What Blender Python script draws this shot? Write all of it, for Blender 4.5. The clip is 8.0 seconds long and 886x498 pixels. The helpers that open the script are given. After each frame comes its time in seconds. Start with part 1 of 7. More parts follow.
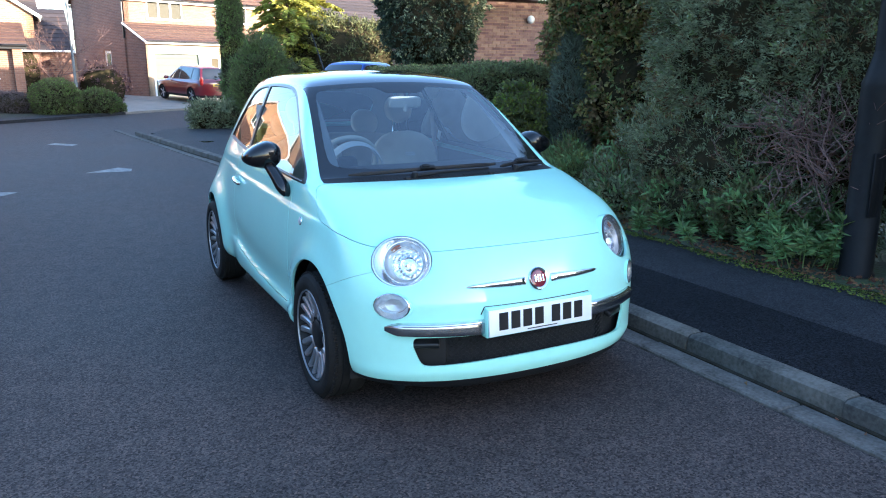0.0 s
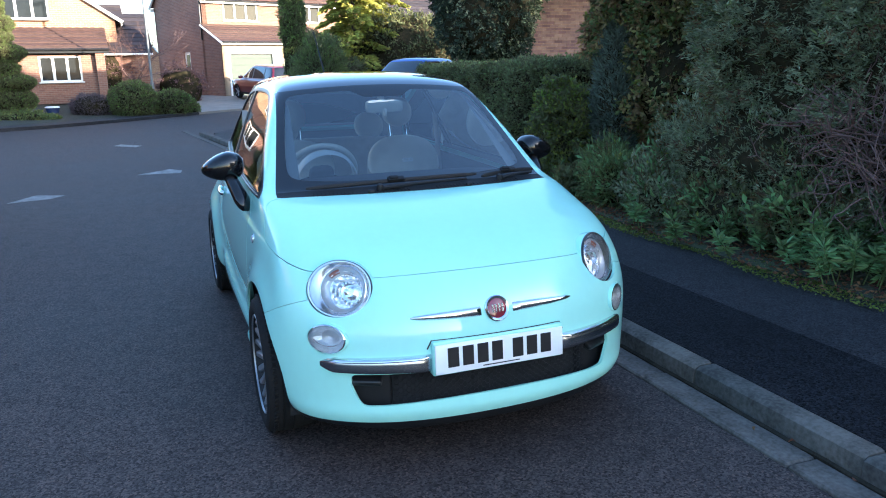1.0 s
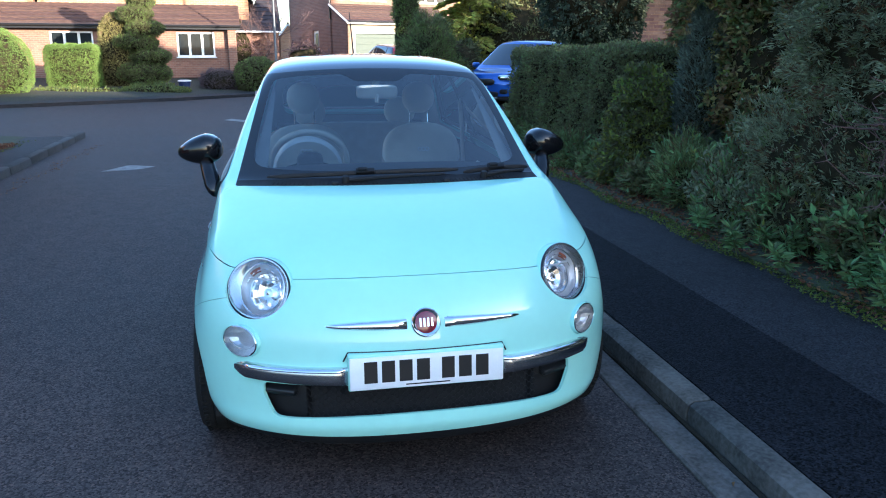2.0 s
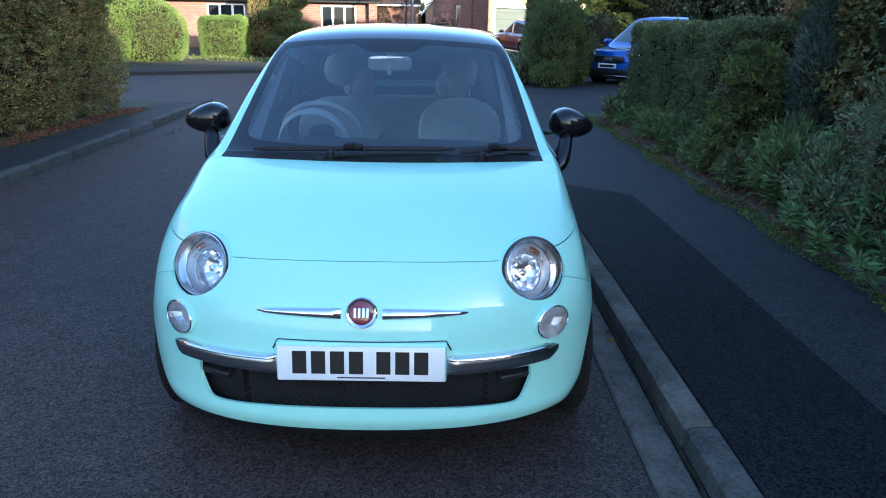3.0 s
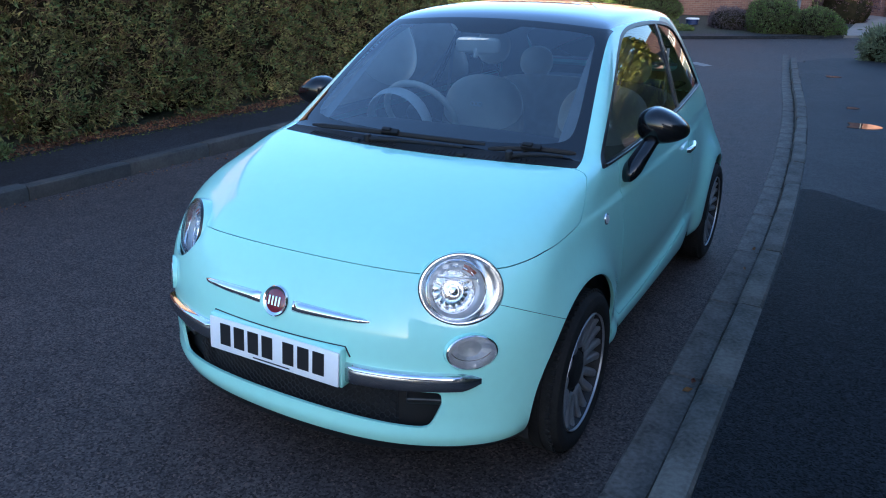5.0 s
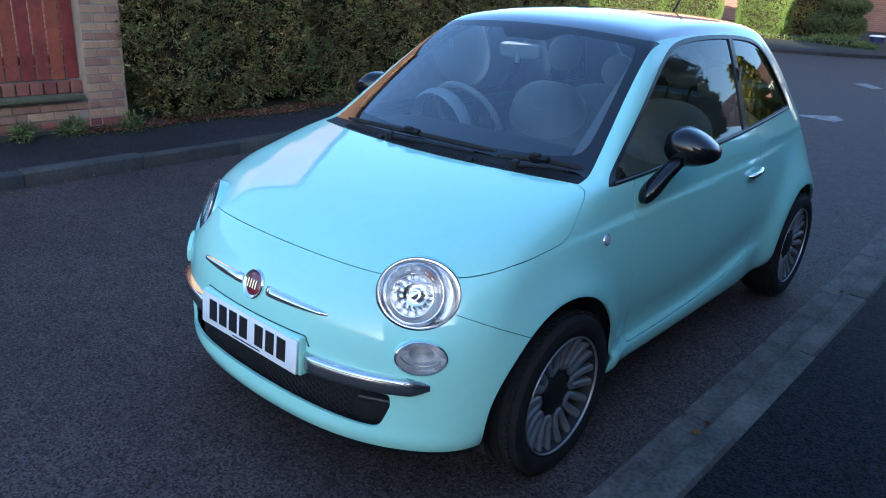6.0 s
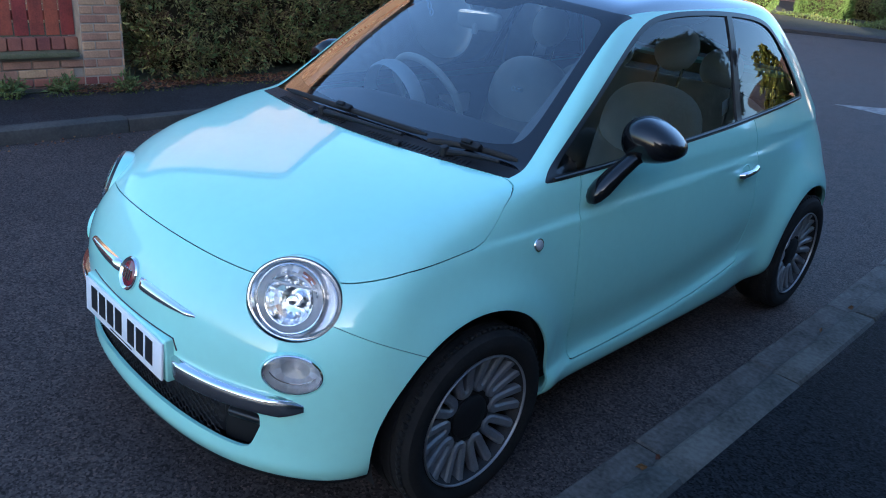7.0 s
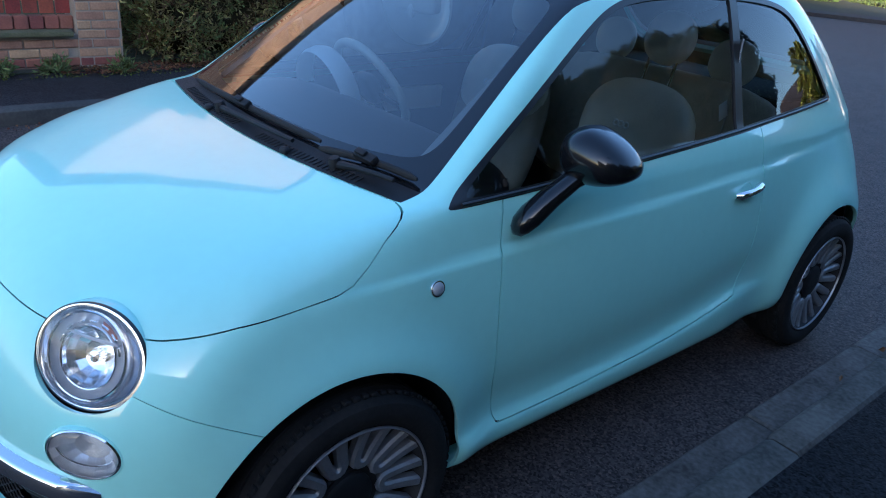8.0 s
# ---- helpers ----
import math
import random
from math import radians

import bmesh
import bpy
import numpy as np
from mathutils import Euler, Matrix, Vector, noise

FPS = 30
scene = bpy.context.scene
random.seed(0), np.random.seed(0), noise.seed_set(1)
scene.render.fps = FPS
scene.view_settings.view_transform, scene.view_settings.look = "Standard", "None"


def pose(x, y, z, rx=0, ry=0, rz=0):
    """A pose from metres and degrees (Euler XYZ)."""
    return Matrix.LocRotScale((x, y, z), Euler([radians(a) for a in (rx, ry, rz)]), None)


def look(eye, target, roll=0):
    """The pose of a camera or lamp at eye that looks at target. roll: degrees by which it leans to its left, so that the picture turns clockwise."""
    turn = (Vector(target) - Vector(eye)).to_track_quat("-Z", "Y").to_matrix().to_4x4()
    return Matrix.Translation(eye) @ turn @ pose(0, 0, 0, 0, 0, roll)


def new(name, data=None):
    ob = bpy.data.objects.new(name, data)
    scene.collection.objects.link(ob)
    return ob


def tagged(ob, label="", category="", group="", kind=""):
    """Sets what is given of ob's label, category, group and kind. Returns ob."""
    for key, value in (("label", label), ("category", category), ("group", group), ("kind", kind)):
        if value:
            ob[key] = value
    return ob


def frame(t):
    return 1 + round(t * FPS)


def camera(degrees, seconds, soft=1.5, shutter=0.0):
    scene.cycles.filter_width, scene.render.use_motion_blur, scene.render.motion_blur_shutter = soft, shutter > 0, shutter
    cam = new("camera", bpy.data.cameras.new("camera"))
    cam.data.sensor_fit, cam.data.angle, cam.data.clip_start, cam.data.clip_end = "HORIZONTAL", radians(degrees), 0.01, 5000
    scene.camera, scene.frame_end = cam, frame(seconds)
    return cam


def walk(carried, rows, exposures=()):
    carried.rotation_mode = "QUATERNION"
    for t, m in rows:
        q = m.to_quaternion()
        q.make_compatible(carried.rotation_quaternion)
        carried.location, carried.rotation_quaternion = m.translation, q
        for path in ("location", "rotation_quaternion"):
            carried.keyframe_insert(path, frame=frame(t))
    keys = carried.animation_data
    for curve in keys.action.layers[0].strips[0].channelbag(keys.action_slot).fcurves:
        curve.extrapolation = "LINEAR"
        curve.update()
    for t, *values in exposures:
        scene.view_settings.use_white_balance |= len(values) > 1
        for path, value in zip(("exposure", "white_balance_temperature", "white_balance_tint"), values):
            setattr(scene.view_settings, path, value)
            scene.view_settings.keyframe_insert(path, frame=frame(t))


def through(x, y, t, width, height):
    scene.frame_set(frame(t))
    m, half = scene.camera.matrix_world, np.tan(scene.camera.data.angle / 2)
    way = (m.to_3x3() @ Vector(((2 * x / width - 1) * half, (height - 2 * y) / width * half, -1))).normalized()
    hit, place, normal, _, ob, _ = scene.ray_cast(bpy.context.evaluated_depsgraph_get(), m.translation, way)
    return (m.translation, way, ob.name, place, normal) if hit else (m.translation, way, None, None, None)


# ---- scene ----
cam = camera(61.6, 8.0, soft=1.05)
PATH = [
    (0, (-1.736, -2.467, 1.449), (-0.848, -0.733, 0.994), -0.0),
    (0.5, (-1.471, -2.385, 1.450), (-0.643, -0.626, 0.983), -0.8),
    (1, (-1.118, -2.345, 1.476), (-0.425, -0.527, 1.009), -1.2),
    (2.3, (-0.200, -2.246, 1.484), (0.069, -0.336, 0.954), 0.2),
    (2.5, (-0.073, -2.236, 1.497), (0.120, -0.322, 0.950), 0.1),
    (3, (0.240, -2.098, 1.461), (0.247, -0.181, 0.892), 0.9),
    (3.5, (0.511, -1.973, 1.464), (0.328, -0.073, 0.868), 0.6),
    (4, (0.898, -1.860, 1.492), (0.342, -0.042, 0.871), 0.5),
    (4.5, (1.184, -1.715, 1.549), (0.432, 0.011, 0.874), 0.3),
    (4.7, (1.294, -1.647, 1.543), (0.482, 0.052, 0.868), 0.4),
    (5.8, (1.840, -1.329, 1.599), (0.671, 0.141, 0.910), 3.2),
    (6, (1.885, -1.237, 1.580), (0.664, 0.188, 0.891), 3.4),
    (6.5, (1.923, -0.988, 1.584), (0.688, 0.411, 0.864), 5.1),
    (7, (1.949, -0.713, 1.562), (0.666, 0.618, 0.799), 5.3),
    (7.5, (1.948, -0.426, 1.573), (0.600, 0.805, 0.756), 5.7),
    (8, (1.881, -0.082, 1.543), (0.518, 1.135, 0.731), 5.6),
]
walk(cam, [(t, look(eye, target, roll)) for t, eye, target, roll in PATH],
     exposures=[(0.0, 2.83, 5150, 11), (1.0, 2.56, 5070, 11), (2.5, 2.35, 4960, 11), (4.5, 2.15, 4870, 14), (6.5, 2.15, 4860, 14), (8.0, 2.13, 4830, 15)])

# ---- world and sun: a low winter sun behind the walker, the street in the shade of the houses ----
SUN_DIR = Vector((0.60, -0.78, 0.167)).normalized()      # towards the sun
world = bpy.data.worlds.new("sky")
scene.world = world
world.use_nodes = True
_wn = world.node_tree
_sky = _wn.nodes.new("ShaderNodeTexSky")
_sky.sky_type = "NISHITA"
_sky.sun_disc = False
_sky.sun_elevation = math.asin(SUN_DIR.z)
_sky.sun_rotation = math.atan2(SUN_DIR.x, SUN_DIR.y)
_sky.air_density, _sky.dust_density, _sky.ozone_density = 1.0, 1.6, 1.2
_wn.links.new(_sky.outputs[0], _wn.nodes["Background"].inputs[0])
_wn.nodes["Background"].inputs[1].default_value = 0.15
sun = new("sun", bpy.data.lights.new("sun", "SUN"))
sun.data.energy, sun.data.angle, sun.data.color = 4.8, radians(0.6), (1.0, 0.76, 0.48)
sun.matrix_world = look(SUN_DIR * 60, (0, 0, 0))

# ---- materials ----
def mat(name, color, rough=0.6, metal=0.0, var=0.0, scale=8.0, color2=None, bump=0.0, bscale=60.0, coat=0.0, spec=0.5, rand=0.0, rvar=0.0):
    """A surface with two scales of colour variation (var or color2), relief (bump) and piece-to-piece change (rand)."""
    m = bpy.data.materials.new(name)
    m.use_nodes = True
    nt = m.node_tree
    b = nt.nodes["Principled BSDF"]
    b.inputs["Roughness"].default_value = rough
    b.inputs["Metallic"].default_value = metal
    b.inputs["Coat Weight"].default_value = coat
    b.inputs["Coat Roughness"].default_value = 0.03
    b.inputs["Specular IOR Level"].default_value = spec
    c1 = (*color, 1)
    b.inputs["Base Color"].default_value = c1
    tc = nt.nodes.new("ShaderNodeTexCoord")
    out = None
    if var or color2:
        big = nt.nodes.new("ShaderNodeTexNoise")
        big.inputs["Scale"].default_value, big.inputs["Detail"].default_value = scale, 6
        small = nt.nodes.new("ShaderNodeTexNoise")
        small.inputs["Scale"].default_value, small.inputs["Detail"].default_value = scale * 11, 3
        for n in (big, small):
            nt.links.new(tc.outputs["Object"], n.inputs["Vector"])
        add = nt.nodes.new("ShaderNodeMix")
        add.inputs[0].default_value = 0.4
        nt.links.new(big.outputs[0], add.inputs[2])
        nt.links.new(small.outputs[0], add.inputs[3])
        ramp = nt.nodes.new("ShaderNodeValToRGB")
        ramp.color_ramp.elements[0].position, ramp.color_ramp.elements[1].position = 0.36, 0.64
        c2 = color2 or tuple(min(1, c * (1 + var)) for c in color)
        c0 = color if color2 else tuple(c * (1 - var) for c in color)
        ramp.color_ramp.elements[0].color, ramp.color_ramp.elements[1].color = (*c0, 1), (*c2, 1)
        nt.links.new(add.outputs[0], ramp.inputs[0])
        out = ramp.outputs[0]
        if rvar:
            mr = nt.nodes.new("ShaderNodeMapRange")
            mr.inputs[3].default_value, mr.inputs[4].default_value = max(0.02, rough - rvar), min(1, rough + rvar)
            nt.links.new(big.outputs[0], mr.inputs[0])
            nt.links.new(mr.outputs[0], b.inputs["Roughness"])
    if rand:
        oi = nt.nodes.new("ShaderNodeObjectInfo")
        geo = nt.nodes.new("ShaderNodeNewGeometry")
        sm = nt.nodes.new("ShaderNodeMath")
        sm.operation = "ADD"
        nt.links.new(oi.outputs["Random"], sm.inputs[0])
        nt.links.new(geo.outputs["Random Per Island"], sm.inputs[1])
        fr = nt.nodes.new("ShaderNodeMath")
        fr.operation = "FRACT"
        nt.links.new(sm.outputs[0], fr.inputs[0])
        mr = nt.nodes.new("ShaderNodeMapRange")
        mr.inputs[3].default_value, mr.inputs[4].default_value = 1 - rand, 1 + rand
        nt.links.new(fr.outputs[0], mr.inputs[0])
        hsv = nt.nodes.new("ShaderNodeHueSaturation")
        hsv.inputs["Color"].default_value = c1
        nt.links.new(mr.outputs[0], hsv.inputs["Value"])
        h2 = nt.nodes.new("ShaderNodeMapRange")
        h2.inputs[3].default_value, h2.inputs[4].default_value = 0.5 - rand * 0.06, 0.5 + rand * 0.06
        nt.links.new(fr.outputs[0], h2.inputs[0])
        nt.links.new(h2.outputs[0], hsv.inputs["Hue"])
        if out:
            nt.links.new(out, hsv.inputs["Color"])
        out = hsv.outputs[0]
    if out:
        nt.links.new(out, b.inputs["Base Color"])
    if bump:
        bn = nt.nodes.new("ShaderNodeTexNoise")
        bn.inputs["Scale"].default_value, bn.inputs["Detail"].default_value = bscale, 4
        nt.links.new(tc.outputs["Object"], bn.inputs["Vector"])
        bp = nt.nodes.new("ShaderNodeBump")
        bp.inputs["Strength"].default_value, bp.inputs["Distance"].default_value = 1.0, bump
        nt.links.new(bn.outputs[0], bp.inputs["Height"])
        nt.links.new(bp.outputs[0], b.inputs["Normal"])
    return m


def glass(name, tint, ior=1.5, rough=0.0):
    """A thin pane: clear or tinted straight through, mirror-like by its angle."""
    m = bpy.data.materials.new(name)
    m.use_nodes = True
    nt = m.node_tree
    nt.nodes.remove(nt.nodes["Principled BSDF"])
    tr = nt.nodes.new("ShaderNodeBsdfTransparent")
    tr.inputs[0].default_value = (*tint, 1)
    gl = nt.nodes.new("ShaderNodeBsdfGlossy")
    gl.inputs["Roughness"].default_value = rough
    gl.inputs["Color"].default_value = (1, 1, 1, 1)
    fr = nt.nodes.new("ShaderNodeFresnel")
    fr.inputs[0].default_value = ior
    mx = nt.nodes.new("ShaderNodeMixShader")
    nt.links.new(fr.outputs[0], mx.inputs[0])
    nt.links.new(tr.outputs[0], mx.inputs[1])
    nt.links.new(gl.outputs[0], mx.inputs[2])
    nt.links.new(mx.outputs[0], nt.nodes["Material Output"].inputs[0])
    return m


def foliage(name, dark, light, rough=0.6, through=0.35):
    """Leaves: colour changes from leaf to leaf and over the plant; some light shines through."""
    m = mat(name, dark, rough, color2=light, scale=1.3, rand=0.45, spec=0.3)
    nt = m.node_tree
    b = nt.nodes["Principled BSDF"]
    tl = nt.nodes.new("ShaderNodeBsdfTranslucent")
    mx = nt.nodes.new("ShaderNodeMixShader")
    mx.inputs[0].default_value = through
    src = b.inputs["Base Color"].links[0].from_socket
    nt.links.new(src, tl.inputs[0])
    nt.links.new(b.outputs[0], mx.inputs[1])
    nt.links.new(tl.outputs[0], mx.inputs[2])
    nt.links.new(mx.outputs[0], nt.nodes["Material Output"].inputs[0])
    return m


def asphalt(name, base, light, stone=0.35, rough=0.75, spec=0.18, bump=0.004):
    """Worn tarmac: pale and dark chippings, damp patches and a gritty relief."""
    m = mat(name, base, rough, color2=light, scale=0.6, bump=bump * 0.7, bscale=150, rvar=0.15, spec=spec)
    nt = m.node_tree
    b = nt.nodes["Principled BSDF"]
    tc = nt.nodes.new("ShaderNodeTexCoord")
    vo = nt.nodes.new("ShaderNodeTexVoronoi")
    vo.inputs["Scale"].default_value = 135
    nt.links.new(tc.outputs["Object"], vo.inputs["Vector"])
    sep = nt.nodes.new("ShaderNodeSeparateColor")
    nt.links.new(vo.outputs["Color"], sep.inputs[0])
    mr = nt.nodes.new("ShaderNodeMapRange")
    mr.inputs[1].default_value, mr.inputs[2].default_value = 0.0, 1.0
    mr.inputs[3].default_value, mr.inputs[4].default_value = 1 - stone, 1 + stone * 1.6
    nt.links.new(sep.outputs[0], mr.inputs[0])
    hsv = nt.nodes.new("ShaderNodeHueSaturation")
    nt.links.new(b.inputs["Base Color"].links[0].from_socket, hsv.inputs["Color"])
    nt.links.new(mr.outputs[0], hsv.inputs["Value"])
    pick = nt.nodes.new("ShaderNodeMapRange")
    pick.inputs[1].default_value, pick.inputs[2].default_value = 0.955, 0.97
    pick.inputs[3].default_value, pick.inputs[4].default_value = 0.0, 0.75
    nt.links.new(sep.outputs[1], pick.inputs[0])
    chip = nt.nodes.new("ShaderNodeMix")
    chip.data_type = "RGBA"
    chip.inputs[7].default_value = (light[0] * 2.6, light[1] * 2.3, light[2] * 2.1, 1)
    nt.links.new(pick.outputs[0], chip.inputs[0])
    nt.links.new(hsv.outputs[0], chip.inputs[6])
    nt.links.new(chip.outputs[2], b.inputs["Base Color"])
    return m


M_PAINT = mat("mint_paint", (0.41, 0.77, 0.67), 0.35, var=0.02, scale=3, coat=1.0, spec=0.2)
M_BLACKPAINT = mat("black_gloss_paint", (0.009, 0.009, 0.011), 0.10, spec=0.5, var=0.15, scale=20, coat=1.0)
M_PLASTIC = mat("black_plastic", (0.009, 0.009, 0.010), 0.6, spec=0.3, var=0.2, scale=30, bump=0.0003, bscale=900)
M_MIRRORCAP = mat("mirror_cap_black", (0.006, 0.006, 0.007), 0.20, spec=0.25, var=0.15, scale=20, coat=0.5)
M_TRIM = mat("dark_trim", (0.012, 0.012, 0.013), 0.35, var=0.2, scale=30)
M_RUBBER = mat("tyre_rubber", (0.009, 0.009, 0.009), 0.85, spec=0.2, color2=(0.018, 0.017, 0.016), scale=9, bump=0.0006, bscale=300)
M_CHROME = mat("chrome", (0.80, 0.80, 0.82), 0.08, metal=1.0, var=0.03, scale=15)
M_SATIN = mat("satin_chrome", (0.46, 0.47, 0.50), 0.26, metal=1.0, var=0.06, scale=15)
M_ALLOY = mat("painted_alloy", (0.31, 0.315, 0.33), 0.40, metal=0.7, var=0.12, scale=18, coat=0.3)
M_DARKMETAL = mat("dark_wheel_metal", (0.020, 0.020, 0.021), 0.65, metal=0.5, var=0.3, scale=25)
M_BLACKPAINT.node_tree.nodes["Principled BSDF"].inputs["Coat IOR"].default_value = 2.3
M_GLASS = glass("windscreen_glass", (0.84, 0.93, 0.94), ior=2.05)
M_SIDEGLASS = glass("side_glass", (0.64, 0.69, 0.68), ior=1.48)
M_LENS = glass("lamp_lens", (0.95, 0.96, 0.97), ior=1.45)
M_BEZEL = mat("bezel_chrome", (0.68, 0.69, 0.72), 0.18, metal=0.86, var=0.05, scale=15)
M_REFLECT = mat("lamp_reflector", (0.90, 0.91, 0.93), 0.15, metal=1.0, var=0.02, scale=20)
M_FROST = mat("frosted_reflector", (0.78, 0.79, 0.81), 0.30, metal=0.75, var=0.10, scale=60, bump=0.0012, bscale=140)
M_AMBER = mat("amber_lens", (0.30, 0.09, 0.05), 0.2, var=0.1, scale=20, coat=0.6)
M_CREAM = mat("cream_leather", (0.70, 0.65, 0.54), 0.5, var=0.07, scale=14, bump=0.0006, bscale=240)
M_BEIGE = mat("beige_fabric", (0.38, 0.335, 0.265), 0.85, var=0.1, scale=20, bump=0.0008, bscale=500)
M_DASH = mat("dashboard_black", (0.016, 0.016, 0.018), 0.6, var=0.2, scale=25, bump=0.0004, bscale=400)
M_LINING = mat("headlining", (0.34, 0.34, 0.33), 0.9, var=0.06, scale=10)
M_CARPET = mat("black_carpet", (0.015, 0.015, 0.016), 0.95, var=0.3, scale=40)
M_PLATE = mat("plate_white", (0.80, 0.81, 0.82), 0.35, var=0.03, scale=15)
M_INK = mat("plate_black", (0.012, 0.012, 0.013), 0.4, var=0.1, scale=40)
M_BADGE = mat("badge_red", (0.16, 0.012, 0.025), 0.25, var=0.15, scale=80, coat=0.8)
M_MIRROR = mat("mirror_glass", (0.9, 0.9, 0.9), 0.02, metal=1.0)
M_ROAD = asphalt("road_tarmac", (0.031, 0.0255, 0.0235), (0.052, 0.0415, 0.0375), 0.68)
M_PAVE = asphalt("pavement_tarmac", (0.0150, 0.0145, 0.0153), (0.025, 0.024, 0.0255), 0.8, 0.72, 0.15)
M_PATCH = asphalt("new_tarmac", (0.0065, 0.0065, 0.0075), (0.0105, 0.0105, 0.012), 1.0, 0.76, 0.085, 0.006)
M_KERB = mat("kerb_concrete", (0.048, 0.044, 0.038), 0.95, spec=0.2, color2=(0.125, 0.118, 0.104), scale=5, bump=0.0025, bscale=70, rand=0.10)
M_GRIME = mat("wet_dirt", (0.014, 0.012, 0.009), 0.9, spec=0.2, color2=(0.035, 0.030, 0.020), scale=12, bump=0.006, bscale=60)
M_GUTTER = mat("gutter_concrete", (0.052, 0.046, 0.040), 0.95, spec=0.2, color2=(0.150, 0.138, 0.122), scale=5, bump=0.002, bscale=90, rand=0.08)
M_MARK = mat("road_paint", (0.10, 0.097, 0.094), 0.85, color2=(0.26, 0.255, 0.245), scale=9, bump=0.001, bscale=120)
M_SOIL = mat("soil_and_moss", (0.030, 0.024, 0.015), 0.95, color2=(0.045, 0.058, 0.016), scale=3.5, bump=0.02, bscale=30)
M_GRASS = mat("rough_grass", (0.021, 0.018, 0.011), 0.9, color2=(0.032, 0.035, 0.016), scale=1.2, bump=0.02, bscale=25)
M_BRICK = mat("buff_brick", (0.28, 0.165, 0.10), 0.85, var=0.22, scale=6, bump=0.002, bscale=60, rand=0.24)
M_BRICKRED = mat("red_engineering_brick", (0.19, 0.068, 0.045), 0.8, var=0.2, scale=6, bump=0.002, bscale=60, rand=0.22)
M_HOUSEBRICK = mat("house_brick", (0.20, 0.118, 0.092), 0.85, var=0.25, scale=5, bump=0.002, bscale=60, rand=0.32)
M_MORTAR = mat("mortar", (0.24, 0.20, 0.155), 0.95, var=0.12, scale=12, bump=0.002, bscale=120)
M_TILE = mat("clay_roof_tile", (0.075, 0.040, 0.030), 0.8, var=0.25, scale=4, bump=0.003, bscale=40, rand=0.25)
M_DARKTILE = mat("dark_roof_tile", (0.028, 0.022, 0.026), 0.8, var=0.25, scale=4, bump=0.003, bscale=40, rand=0.25)
M_WHITE = mat("white_upvc", (0.78, 0.78, 0.76), 0.4, var=0.04, scale=6)
# cream takes in the sunlight on the brick garage front
M_CREAMWALL = mat("sunlit_wall_cream", (0.28, 0.21, 0.14), 0.9, var=0.08, scale=3, bump=0.002, bscale=90)
M_FENCE = mat("red_stained_timber", (0.19, 0.035, 0.02), 0.7, var=0.3, scale=7, bump=0.002, bscale=80, rand=0.15)
M_PANE = mat("house_window_pane", (0.016, 0.020, 0.024), 0.05, var=0.2, scale=2, spec=0.2)
M_GARAGE = mat("green_garage_door", (0.030, 0.048, 0.034), 0.6, var=0.1, scale=5)
M_POST = mat("black_painted_steel", (0.006, 0.006, 0.007), 0.6, var=0.3, scale=20, bump=0.0006, bscale=90, spec=0.2)
M_GREYSTEEL = mat("galvanised_steel", (0.13, 0.135, 0.14), 0.5, metal=0.7, var=0.12, scale=10)
M_BARK = mat("bark", (0.07, 0.05, 0.035), 0.95, var=0.35, scale=9, bump=0.01, bscale=25)
M_TWIG = mat("bare_twigs", (0.122, 0.070, 0.058), 0.9, var=0.3, scale=9)
M_BLUECAR = mat("blue_metallic_paint", (0.016, 0.085, 0.44), 0.28, metal=0.35, var=0.05, scale=6, coat=1.0)
M_REDCAR = mat("dark_red_paint", (0.105, 0.005, 0.012), 0.28, metal=0.0, var=0.05, scale=6, coat=1.0)
M_TUB = mat("navy_plastic", (0.010, 0.022, 0.075), 0.5, var=0.1, scale=10)
M_DARKGLASS = mat("dark_car_glass", (0.012, 0.013, 0.015), 0.04, var=0.2, scale=4, coat=0.6)
M_TAIL = mat("red_tail_lens", (0.35, 0.01, 0.01), 0.2, var=0.1, scale=20, coat=0.8)
M_CONIFER = foliage("conifer_hedge_leaf", (0.135, 0.122, 0.044), (0.34, 0.285, 0.105))
M_YEW = foliage("juniper_leaf", (0.118, 0.134, 0.068), (0.250, 0.262, 0.145), through=0.25)
M_LAUREL = foliage("laurel_leaf", (0.115, 0.175, 0.058), (0.19, 0.28, 0.105))
M_PRIVET = foliage("privet_leaf", (0.085, 0.090, 0.036), (0.15, 0.158, 0.066))
M_RUSSET = foliage("russet_leaf", (0.20, 0.110, 0.050), (0.26, 0.235, 0.09))
M_YELLOWLEAF = foliage("golden_leaf", (0.1, 0.13, 0.02), (0.24, 0.24, 0.05))
M_GOLDCON = foliage("golden_conifer_leaf", (0.17, 0.20, 0.035), (0.44, 0.40, 0.075))
M_TOPIARY = foliage("topiary_leaf", (0.11, 0.17, 0.035), (0.22, 0.30, 0.07))
M_DEADLEAF = foliage("dead_leaf", (0.11, 0.050, 0.026), (0.18, 0.085, 0.042))
M_PLUM = foliage("purple_leaf", (0.105, 0.055, 0.060), (0.19, 0.115, 0.115))
M_WATER = mat("shallow_water", (0.01, 0.01, 0.012), 0.02, spec=0.6)
# twig brown for plant cores, darkened to stand for shade between the leaves
M_CORE = mat("core_shade_brown", (0.016, 0.016, 0.009), 1.0, spec=0.0, color2=(0.040, 0.032, 0.018), scale=6, bump=0.02, bscale=18)
M_APRON = mat("pale_concrete", (0.20, 0.165, 0.135), 0.9, color2=(0.28, 0.235, 0.19), scale=2, bump=0.003, bscale=40)


